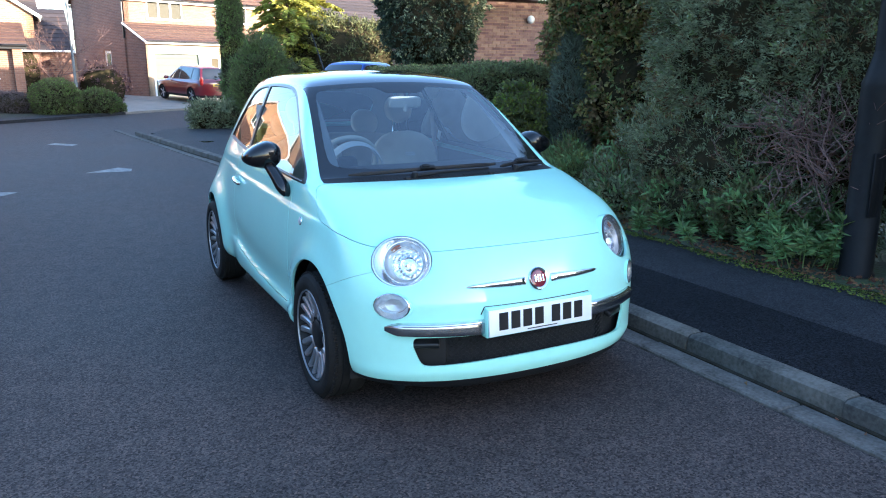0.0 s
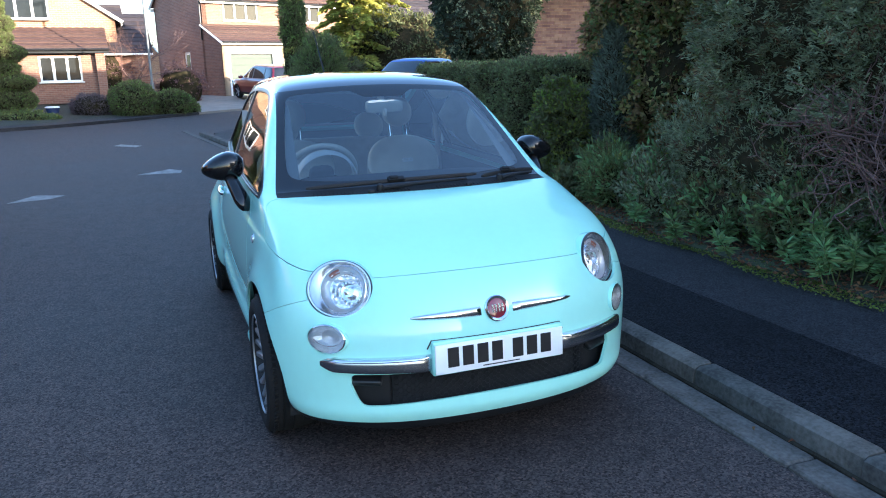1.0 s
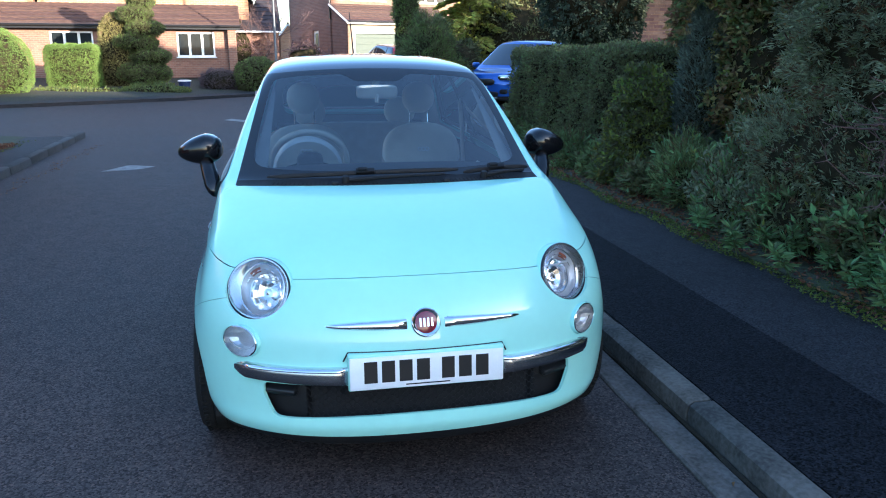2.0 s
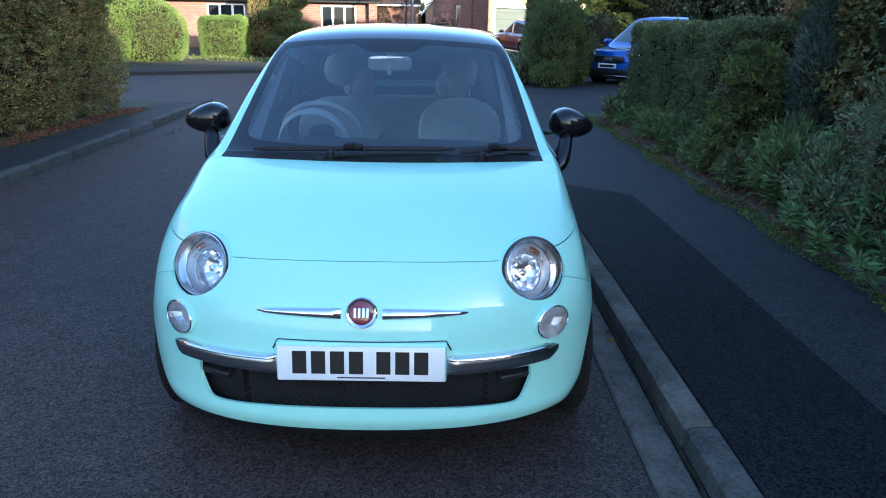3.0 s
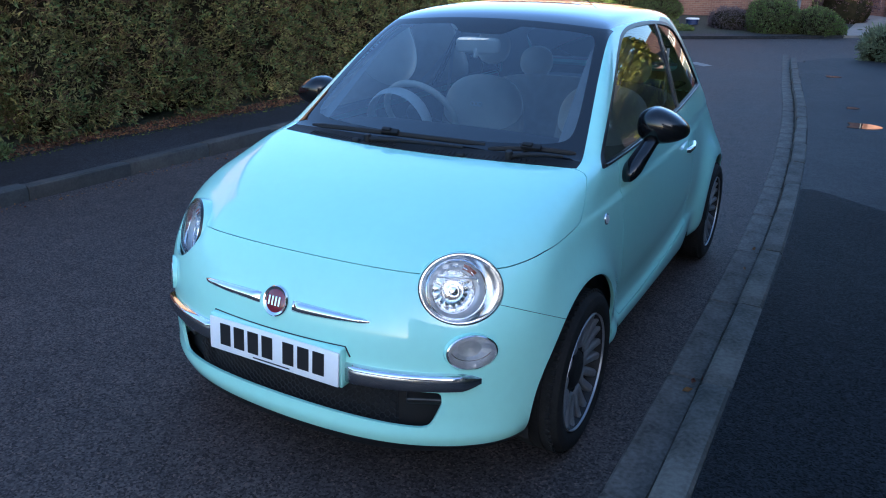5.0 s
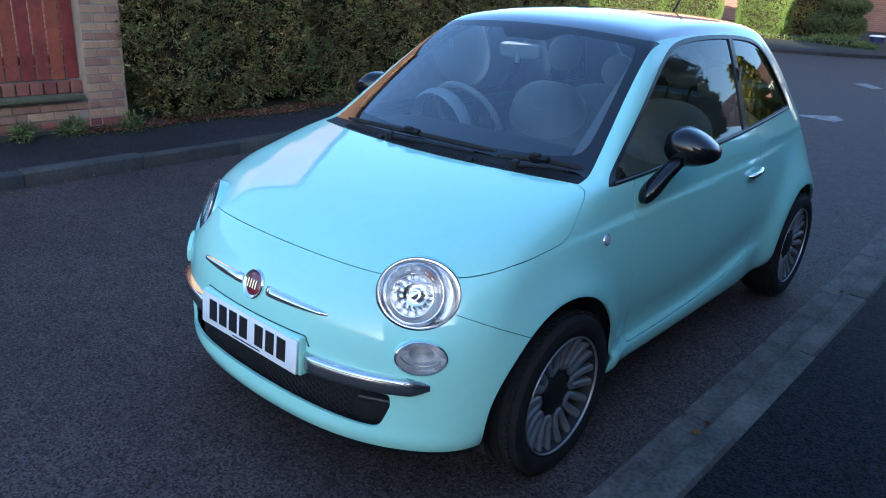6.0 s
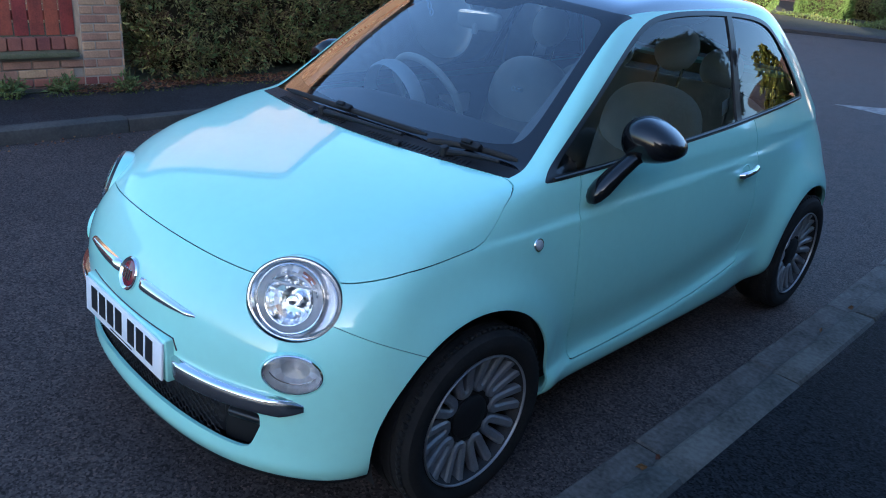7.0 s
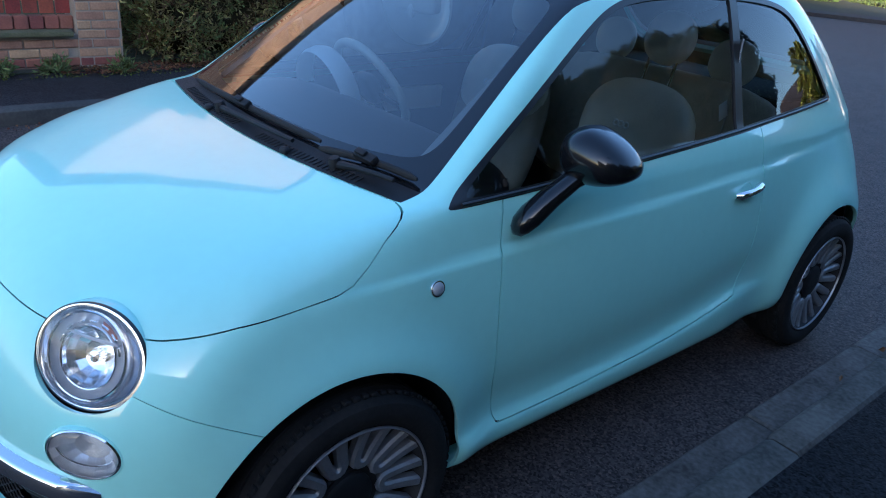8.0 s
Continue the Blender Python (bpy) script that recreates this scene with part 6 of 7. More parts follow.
part("wall", move(wall_panel(2.0, 2.74, 0.2, []), hm2 @ pose(6.2, 0.0, 0, 0, 0, 90)), M_BRICKWALL, hc)
V = [(0, 0, 2.74), (0, 2, 2.74), (0, 2, 3.58), (0.2, 0, 2.74), (0.2, 2, 2.74), (0.2, 2, 3.58)]
part("cheek_wall", move((np.array(V, float), [(0, 2, 1), (3, 4, 5), (0, 1, 4, 3), (1, 2, 5, 4), (2, 0, 3, 5)]), hm2), M_BRICKWALL, hc)
lean = part("lean_to_roof", move(tiled_slope(-0.15, 6.4, -0.35, 2.70, 2.0, 3.68), hm2), M_TILE, hc)
lean["kind"] = "stuff"
part("fascia", move(rbox(6.5, 0.03, 0.16, (3.1, -0.30, 2.66), 0.005, 1), hm2), M_WHITE, lean)
part("gutter_pipe", move(tube([(-0.15, -0.38, 2.70), (6.4, -0.38, 2.70)], 0.05, 8), hm2), M_TRIM, lean)
part("verge_board", move(tube([(-0.16, -0.38, 2.64), (-0.16, 2.0, 3.63)], 0.06, 4), hm2), M_WHITE, lean)
gd = part("garage_door", move(rbox(2.45, 0.05, 2.08, (1.62, 0.12, 1.05), 0.01, 1), hm2), M_GARAGE, hc, "grey-green up-and-over garage door")
for k in range(6):
    part("door_rib", move(rbox(2.35, 0.02, 0.03, (1.62, 0.09, 0.25 + 0.33 * k), 0.004, 1), hm2), M_GARAGE, gd)
part("garage_frame", move(join(rbox(0.10, 0.10, 2.2, (0.36, 0.02, 1.1), 0.01, 1), rbox(0.10, 0.10, 2.2, (2.89, 0.02, 1.1), 0.01, 1), rbox(2.63, 0.10, 0.10, (1.62, 0.02, 2.17), 0.01, 1)), hm2), M_WHITE, hc)
window(hc, hm2, 3.5, 0.5, 4.6, 2.0, 2)
dm = hm2 @ pose(0, 8.4, 0, 0, 0, -90)
sd = part("side_door", move(rbox(0.86, 0.05, 2.0, (4.05, 0.10, 1.34), 0.01, 1), dm), M_WHITE, hc, "white part-glazed side door")
part("pane", move(rbox(0.42, 0.02, 0.85, (4.05, 0.068, 1.78), 0.005, 1), dm), M_PANE, sd)
part("downpipe", move(tube([(-0.06, 2.1, 5.0), (-0.06, 2.1, 2.9)], 0.04, 8), hm2), M_TRIM, hc)

# house across the junction, with a tiled pent roof over its ground floor
lm = pose(-15.8, 31.3, 0.48, 0, 0, 4.0)
hl = thing("pent_roof_house", lm, "brick house with a tiled pent roof and white casement windows", "house")
front_w = [(5.78, 0.86, 7.42, 1.88), (10.68, 0.86, 12.22, 1.88)]
part("wall", move(wall_panel(13.1, 2.25, 0.25, front_w), lm), M_BRICKWALL, hl)
for a in front_w:
    window(hl, lm, a[0], a[1], a[2], a[3], 3)
part("wall", move(wall_panel(1.6, 2.25, 0.25, []), lm @ pose(13.1, 0, 0, 0, 0, 90)), M_BRICKWALL, hl)
pent = part("pent_roof", move(tiled_slope(-0.2, 13.3, -0.4, 2.10, 1.6, 3.05), lm), M_TILE, hl)
pent["kind"] = "stuff"
part("fascia", move(rbox(13.5, 0.03, 0.16, (6.55, -0.34, 2.06), 0.005, 1), lm), M_TRIM, pent)
part("gutter_pipe", move(tube([(-0.2, -0.42, 2.12), (13.3, -0.42, 2.12)], 0.05, 8), lm), M_TRIM, pent)
gm = lm @ pose(13.75, 1.65, 0, 0, 0, 90)
block(hl, gm, 0.0, 8.0, 0.0, 8.6, 3.5, 6.4, M_BUFFWALL, M_TILE)
window(hl, gm @ pose(-0.16, 8.6, 0, 0, 0, -90), 4.3, 3.4, 6.1, 4.5, 3)
part("wall", move(wall_panel(1.85, 2.0, 0.2, []), lm @ pose(13.15, 1.3, 0)), M_BRICKWALL, hl)
side = part("side_roof", move(tiled_slope(13.15, 15.1, 1.0, 1.95, 3.4, 3.75), lm), M_DARKTILE, hl, "dark tiled lean-to roof")
side["kind"] = "stuff"
part("gutter_pipe", move(tube([(13.1, 0.97, 1.95), (15.1, 0.97, 1.95)], 0.04, 8), lm), M_WHITE, side)
block(hl, lm, 0.0, 5.0, 1.6, 9.0, 5.1, 7.4, M_BUFFWALL, M_TILE)
part("downpipe", move(tube([(12.8, -0.06, 2.05), (12.8, -0.06, 0.0)], 0.04, 8), lm), M_TRIM, hl)
part("corner_pier", move(rbox(0.35, 0.30, 2.1, (12.95, -0.10, 1.05), 0.01, 1), lm), M_BRICKWALL, hl)
# dark-roofed outhouse between them, with its gate
om = pose(-2.2, 39.8, 0.45, 0, 0, 8)
ho = thing("outhouse", om, "low outhouse with a dark tiled roof behind the gardens", "house")
block(ho, om, -3.2, 0.3, 0, 5.0, 2.3, 4.6, M_BRICKWALL, M_DARKTILE)
gt = thing("garden_gate", pose(-1.9, 36.5, 0.05), "red-brown boarded garden gate between brick piers", "gate")
for k in range(8):
    part("board", rbox(0.115, 0.03, 1.7, (-2.7 + 0.125 * k, 36.5, 0.92), 0.005, 1), M_FENCE, gt)
part("rail", rbox(1.0, 0.04, 0.10, (-2.26, 36.54, 0.5), 0.005, 1), M_FENCE, gt)
part("rail", rbox(1.0, 0.04, 0.10, (-2.26, 36.54, 1.4), 0.005, 1), M_FENCE, gt)
gb = pose(0.3, 60.0, 0.0, 0, 0, 90)
hg = thing("far_gable_house", gb, "small brick gable catching the sun far behind the gardens", "house")
block(hg, gb, 0.0, 8.0, 0.0, 1.75, 2.6, 3.7, M_BUFFWALL, M_TILE, over=0.1)
# brick house beside the driveway
rm = pose(7.1, 14.5, 0.05, 0, 0, -3)
hr = thing("driveway_house", rm, "brick house wall beside the driveway with a small round lamp", "house")
block(hr, rm, 0.0, 5.4, 0.0, 4.0, 3.6, 4.9, M_BUFFWALL, M_DARKTILE, board=M_TRIM)
faces = []
for r in range(16, 46):
    for k in range(-1, 18):
        x0 = 0.225 * k + 0.1125 * (r % 2)
        a, b = max(0.0, x0), min(3.9, x0 + 0.215)
        if b - a > 0.05:
            z, d = 0.075 * r + 0.005, 0.010 + 0.003 * math.sin(k * 5.1 + r * 2.3)
            V = [(x, y, q) for y in (0.02, -d) for x, q in ((a, z), (b, z), (b, z + 0.065), (a, z + 0.065))]
            faces.append((np.array(V), [(4, 5, 6, 7), (0, 1, 5, 4), (2, 3, 7, 6), (1, 2, 6, 5), (3, 0, 4, 7)]))
part("brick_facing", move(join(*faces), rm), M_HOUSEBRICK, hr, "red-brown bricks with pale joints", sharp=20.0)["kind"] = "stuff"
wl = part("wall_lamp", move(blob(0.10, 0.08, 0.10, (2.30, -0.09, 2.80), 2, 18, 10), rm), M_WHITE, hr, "round white wall lamp")
part("lamp_bracket", move(lathe([(0, 0), (0.06, 0), (0.05, 0.04), (0, 0.05)], 16, pose(2.30, 0, 2.80, 90, 0, 0)), rm), M_WHITE, wl)
dm_ = pose(13.0, 45.0, 0.0, 0, 0, 14)
hd = thing("slate_house", dm_, "brick house with a dark slate roof beyond the driveway", "house")
block(hd, dm_, 0.0, 7.0, 0.0, 8.0, 4.4, 8.2, M_BUFFWALL, M_DARKTILE, front=[(2.6, 2.6, 4.4, 3.8)])
window(hd, dm_, 2.6, 2.6, 4.4, 3.8, 3)
# unseen houses added behind the walker to cast their shadow over the street
for k, (x, y, rot, tl) in enumerate(((4.5, -17.0, 8, M_TILE), (17.5, -17.5, 4, M_DARKTILE), (30.5, -15.0, 10, M_TILE), (43, -12, 6, M_TILE))):
    mm = pose(x, y, -0.02, 0, 0, rot)
    hb = thing("shading_house", mm, "unseen brick house with a tiled roof, added to shade the street", "house", "houses behind the street")
    # two are raised to shade the driveway wall and the evergreen
    up = (0.0, 0.8, 1.3, 0.0)[k]
    block(hb, mm, 0.0, 12.6, -8.0, 0.0, 5.4 + up, 8.9 + up, M_BUFFWALL, tl)
# house behind the conifer hedge, in the sun above the street's shadow
wm = pose(-17.0, 0.2, 0.0)
hw = thing("hedge_house", wm, "brick house standing gable-on behind the conifer hedge", "house")
block(hw, wm, 0.0, 7.5, 0.0, 8.0, 4.7, 7.4, M_BUFFWALL, M_TILE, board=M_TRIM)

# ---- brick wall with red boards at the end of the conifer hedge ----
gw = tagged(new("garden_wall"), "brick garden wall with red stained boards between piers", "wall", kind="structure")
bx = -4.93
part("mortar_bed", rbox(0.205, 5.2, 0.34, (bx - 0.112, -0.55, 0.21), 0.004, 1), M_MORTAR, gw)
part("mortar_bed", rbox(0.325, 0.36, 2.05, (bx - 0.150, 1.875, 1.07), 0.004, 1), M_MORTAR, gw)
bme = {}


def lay(y, z, length, material, front=0.0, height=0.065):
    key = (round(length, 3), material.name, round(height, 3))
    if key in bme:
        ob = new("brick", bme[key])
    else:
        ob = link_mesh("brick", *rbox(0.10, length, height, (0, 0, 0), 0.006, 1), material)
        bme[key] = ob.data
    ob.matrix_basis = pose(bx - 0.05 + front + random.uniform(-0.002, 0.002), y, z, 0, 0, random.uniform(-0.4, 0.4))
    under(ob, gw)


for r in range(4):
    z = 0.085 + 0.075 * r
    m = M_BRICKRED if r < 2 else M_BRICK
    off = 0.1125 * (r % 2)
    y = -3.1 + off
    while y < 1.62:
        lay(y + 0.1075, z, 0.215, m, 0.006)
        y += 0.225
for r in range(26):
    z = 0.085 + 0.075 * r
    m = M_BRICKRED if r < 2 else M_BRICK
    if r % 2:
        for y, l in ((1.7525, 0.103), (1.92, 0.215)):
            lay(y, z, l, m, 0.018)
        lay(2.045, z, 0.02, m, 0.018)
    else:
        for y, l in ((1.8075, 0.215), (1.98, 0.113)):
            lay(y, z, l, m, 0.018)
part("coping", rbox(0.30, 4.75, 0.045, (bx - 0.08, -0.72, 0.395), 0.012), M_MOSSTONE, gw, "mossy sloping coping")
part("pier_cap", rbox(0.42, 0.46, 0.06, (bx - 0.15, 1.875, 2.12), 0.015), M_KERB, gw)
for k in range(38):
    part("board", rbox(0.022, 0.108, 1.25 + 0.01 * math.sin(k * 3), (bx - 0.10, 1.63 - 0.122 * k, 1.165), 0.004, 1), M_FENCE, gw)
part("rail", rbox(0.05, 4.7, 0.075, (bx - 0.14, -0.7, 0.70), 0.005, 1), M_FENCE, gw)
part("rail", rbox(0.05, 4.7, 0.075, (bx - 0.14, -0.7, 1.65), 0.005, 1), M_FENCE, gw)
for k in range(42):
    part("soldier_brick", rbox(0.09, 0.103, 0.105, (bx - 0.10, 1.64 - 0.1125 * k, 0.472), 0.006, 1), M_BRICKRED, gw)


# ---- far trees and clipped bushes ----
def conifer(name, x, y, h, r, label, material, seed, z0=0.6, leaf=0.22, per=16, branches=120, droop=0.25):
    g = np.random.default_rng(seed)
    t = thing(name, (x, y, 0.05), label, "tree")
    part("trunk", tube([(x, y, 0), (x, y, h * 0.5), (x, y, h * 0.97)], [0.05 + 0.02 * h, 0.03 + 0.01 * h, 0.01], 8), M_BARK, t)
    Ps, Ds = [], []
    for i in range(branches):
        u = (i + g.random()) / branches
        z = z0 + (h - z0) * u
        L = r * (1 - u) ** 0.75 * g.uniform(0.7, 1.12) + 0.08
        a = i * 2.39996 + g.normal() * 0.2
        d = np.array((math.cos(a), math.sin(a), 0.25 - droop * 0.6))
        across = np.array((-math.sin(a), math.cos(a), 0))
        for q in range(per):
            s = (0.15 + 0.85 * (q + g.random()) / per)
            side = 1 if q % 2 else -1
            p = np.array((x, y, z)) + d * L * s + np.array((0, 0, -droop * L * s * s)) + across * side * g.random() * 0.22 * L * (1.1 - s) + g.normal(size=3) * 0.035
            Ps.append(p)
            Ds.append(d + across * side * 0.9 + np.array((0, 0, -0.5 * droop * (1 + 2 * s))) + g.normal(size=3) * 0.22)
    leaf_part("crown", kites(np.array(Ps), np.array(Ds), leaf, leaf * 0.38, 0.15, True), material, t)


conifer("golden_conifer", 5.9, 24.5, 6.0, 2.1, "golden-green conifer with drooping layered branches", M_GOLDCON, 1, 0.5, 0.26, 90, 84, 0.30)
conifer("golden_conifer", 7.4, 27.0, 6.5, 2.2, "golden-green conifer with drooping layered branches", M_GOLDCON, 2, 0.5, 0.26, 80, 76, 0.30)


def clipped(name, label, balls, n, material, ln=0.07, wd=0.035, seed=0, lump=(0.08, 0.5), extra=(), up=0.3):
    P, N = balls_shell(n, balls)
    return leafy(name, (balls[0][0][0], balls[0][0][1], 0.08), label, "bush", P, N, material, 5, ln, wd, 0.7, up, core_balls(balls, 0.88), lump, seed=seed, extra=extra)


clipped("column_thuja", "tall green column-shaped thuja", [((2.84, 19.5, 2.1), (0.36, 0.40, 2.3))], 9000, M_PRIVET, 0.08, 0.018, 31, (0.14, 0.5), ((M_TOPIARY, 0.3, 0.08, 0.02),), 1.0)
clipped("round_thuja", "rounded dark green thuja by the driveway", [((3.02, 17.1, 1.10), (0.66, 0.72, 1.15)), ((3.35, 17.4, 0.85), (0.72, 0.65, 0.9)), ((3.55, 17.3, 1.3), (0.4, 0.4, 0.7))], 8000, M_PRIVET, 0.13, 0.015, 32, (0.28, 0.35), ((M_FRESH, 0.7, 0.14, 0.016), (M_TOPIARY, 0.25, 0.12, 0.016)), 1.2)
clipped("spreading_juniper", "low spreading grey-green juniper at the corner", [((1.85, 17.75, 0.38), (0.55, 0.55, 0.42)), ((2.35, 17.35, 0.34), (0.6, 0.5, 0.38))], 2600, M_YEW, 0.12, 0.03, 33, (0.14, 0.3))
clipped("yellow_shrub", "small yellow-green shrub in the corner bed", [((2.85, 16.2, 0.32), (0.42, 0.40, 0.34))], 900, M_FRESH, 0.09, 0.03, 34, (0.12, 0.3), ((M_YELLOWLEAF, 0.3, 0.09, 0.03),))
# the last two crowns are unseen, added to darken the car's window reflections
clipped("ivy_tree_bush", "dense dark evergreen behind the clipped hedge, with two unseen crowns added", [((5.45, 12.2, 3.0), (1.1, 1.1, 1.40)), ((5.0, 11.8, 2.4), (0.65, 0.7, 0.75)), ((5.85, 12.2, 2.2), (0.60, 0.7, 0.60)), ((5.6, 12.4, 4.4), (1.3, 1.1, 1.0)), ((7.2, 12.7, 4.9), (1.5, 1.2, 1.25)), ((8.8, 12.6, 4.8), (1.3, 1.1, 1.2))], 17000, M_DARKIVY, 0.075, 0.045, 35, (0.22, 0.5), ((M_YEW, 0.2, 0.07, 0.04),), -0.6)
tk = thing("evergreen_trunk", (5.2, 12.2, 0.05), "dark trunk of the evergreen behind the hedge", "tree")
part("trunk", tube([(5.2, 12.2, 0), (5.25, 12.25, 1.2), (5.2, 12.2, 2.6)], [0.16, 0.12, 0.08], 10), M_BARK, tk)
clipped("far_evergreen", "dark evergreens behind the driveway", [((8.2, 24.5, 1.7), (2.6, 1.2, 1.9)), ((11.5, 24, 1.6), (2.2, 1.2, 1.8)), ((4.6, 22.6, 0.9), (1.4, 0.9, 1.2))], 6500, M_PRIVET, 0.16, 0.06, 36, (0.3, 0.7))
# across the junction
clipped("rounded_hedge", "large rounded light green clipped hedge in the sun", [((-10.1, 25.0, 1.08), (1.35, 1.1, 1.30)), ((-11.8, 24.2, 1.0), (1.5, 1.1, 1.25)), ((-10.9, 24.9, 1.25), (1.4, 1.0, 1.15))], 26000, M_TOPIARY, 0.045, 0.016, 37, (0.05, 0.4))
P, N = box_shell(9000, (-8.1, 27.5, 0.98), (0.86, 0.7, 0.80), 0.28)
leafy("box_bush", (-8.1, 27.5, 0.2), "squared light green clipped bush before the window", "bush", P, N, M_TOPIARY, 5, 0.045, 0.016, 0.7, 0.3, core_box((-8.1, 27.5, 0.96), (0.76, 0.6, 0.70), 0.25), (0.05, 0.3), seed=38)
clipped("dark_cone_bush", "dark green cone-shaped clipped yew", [((-6.75, 28.3, 1.45), (0.68, 0.7, 1.5)), ((-6.75, 28.3, 0.8), (0.75, 0.8, 0.75))], 9000, M_CONIFER, 0.05, 0.018, 39, (0.06, 0.4))
pads = [((-5.85, 28.0, 0.77), (1.0, 0.9, 0.42)), ((-5.55, 28.0, 1.37), (0.75, 0.75, 0.30)), ((-6.05, 28.0, 1.87), (0.78, 0.75, 0.30)), ((-5.65, 28.0, 2.37), (0.70, 0.65, 0.30)), ((-6.0, 28.0, 2.87), (0.62, 0.6, 0.30)), ((-5.75, 28.0, 3.37), (0.5, 0.5, 0.32)), ((-5.9, 28.0, 3.92), (0.4, 0.4, 0.40))]
clipped("cloud_pruned_tree", "evergreen clipped into layered pads", pads, 20000, M_PRIVET, 0.05, 0.018, 40, (0.06, 0.35), ((M_TOPIARY, 0.15, 0.05, 0.018),))
clipped("ground_cover", "yellow and green ground cover along the far kerb", [((-7.6, 26.0, 0.12), (1.9, 0.45, 0.20)), ((-5.2, 26.2, 0.15), (1.2, 0.5, 0.25))], 2600, M_FRESH, 0.08, 0.035, 41, (0.08, 0.3), ((M_YELLOWLEAF, 0.15, 0.08, 0.03),))
clipped("dome_bush", "low dome-shaped clipped green bush", [((-1.72, 28.0, 0.56), (0.85, 0.85, 0.76))], 3600, M_PRIVET, 0.07, 0.03, 42, (0.04, 0.3), ((M_TOPIARY, 0.2, 0.07, 0.03),))
clipped("dome_bush", "low dome-shaped clipped green bush", [((-0.35, 28.3, 0.40), (0.72, 0.6, 0.58)), ((0.2, 28.75, 0.28), (0.42, 0.45, 0.36))], 2400, M_PRIVET, 0.07, 0.03, 43, (0.04, 0.3), ((M_TOPIARY, 0.2, 0.07, 0.03),))
clipped("heather_bush", "low grey heather beside the far house", [((-3.15, 28.0, 0.45), (0.75, 0.6, 0.46))], 1500, M_PLUMGREY, 0.07, 0.02, 44, (0.08, 0.3))
clipped("plum_bush", "purple-leaved shrub against the outhouse", [((-3.1, 34.0, 1.6), (1.3, 0.9, 1.8)), ((0.3, 36.0, 0.9), (1.1, 0.7, 1.1))], 3800, M_PLUM, 0.10, 0.05, 45, (0.45, 0.5), ((M_TWIG, 0.3, 0.12, 0.02),))


def bare_tree(x, y, h, seed, label):
    g = np.random.default_rng(seed)
    t = thing("bare_tree", (x, y, 0.05), label, "tree")
    rods = []

    def grow(p, d, L, r, lev):
        q = p + d * L
        mid = p + d * L * 0.5 + g.normal(size=3) * L * 0.05
        rods.append(tube([p, mid, q], [r, r * 0.85, r * 0.7], 6 if lev < 2 else 4, caps=False))
        if lev < 6:
            for _ in range(3 if lev else 4):
                e = d + g.normal(size=3) * 0.5
                e[2] = max(e[2], -0.05) + 0.12
                grow(q if g.random() < 0.7 else mid, e / np.linalg.norm(e), L * g.uniform(0.6, 0.8), r * 0.58, lev + 1)
    grow(np.array((x, y, 0.0)), np.array((0, 0, 1.0)), h * 0.26, 0.050, 0)
    part("trunk", rods[0], M_BARK, t)
    part("branchwork", join(*rods[1:]), M_TWIG, t)["kind"] = "stuff"


bare_tree(-1.5, 33.0, 5.6, 4, "leafless garden tree with fine pinkish twigs")
bare_tree(-15, 44.0, 7.0, 6, "leafless tree behind the houses")
lp = thing("far_lamp_post", (-1.0, 28.6, 0.2), "slim grey steel street lamp across the junction", "lamp post")
part("column", lathe([(0, 0), (0.075, 0), (0.070, 1.1), (0.05, 1.2), (0.036, 5.5), (0, 5.52)], 16, pose(-1.0, 28.6, 0.1)), M_GREYSTEEL, lp)
part("lantern", blob(0.12, 0.3, 0.06, (-1.0, 28.35, 5.6), 3, 16, 8), M_GREYSTEEL, lp)
bn = thing("blue_tub", (-4.42, 27.9, 0.27), "small dark blue plastic tub with a white lid in the garden", "tub")
part("shell", lathe([(0.0, 0.02), (0.20, 0.0), (0.23, 0.20), (0.20, 0.20), (0.17, 0.04), (0, 0.05)], 20, pose(-4.42, 27.9, 0.27)), M_TUB, bn)
part("lid", lathe([(0.0, 0.255), (0.20, 0.245), (0.25, 0.215), (0.25, 0.195), (0.22, 0.19)], 20, pose(-4.42, 27.9, 0.27)), M_WHITE, bn, "white lid")
clipped("far_woods", "leafless and evergreen trees beyond the houses", [((-30, 60, 3), (12, 4, 5)), ((-8, 64, 1), (10, 4, 2.6)), ((14, 66, 3.5), (10, 4, 5)), ((34, 50, 4), (8, 5, 6)), ((-38, 30, 3), (4, 14, 6))], 9000, M_CONIFER, 0.6, 0.3, 46, (0.9, 2.5))


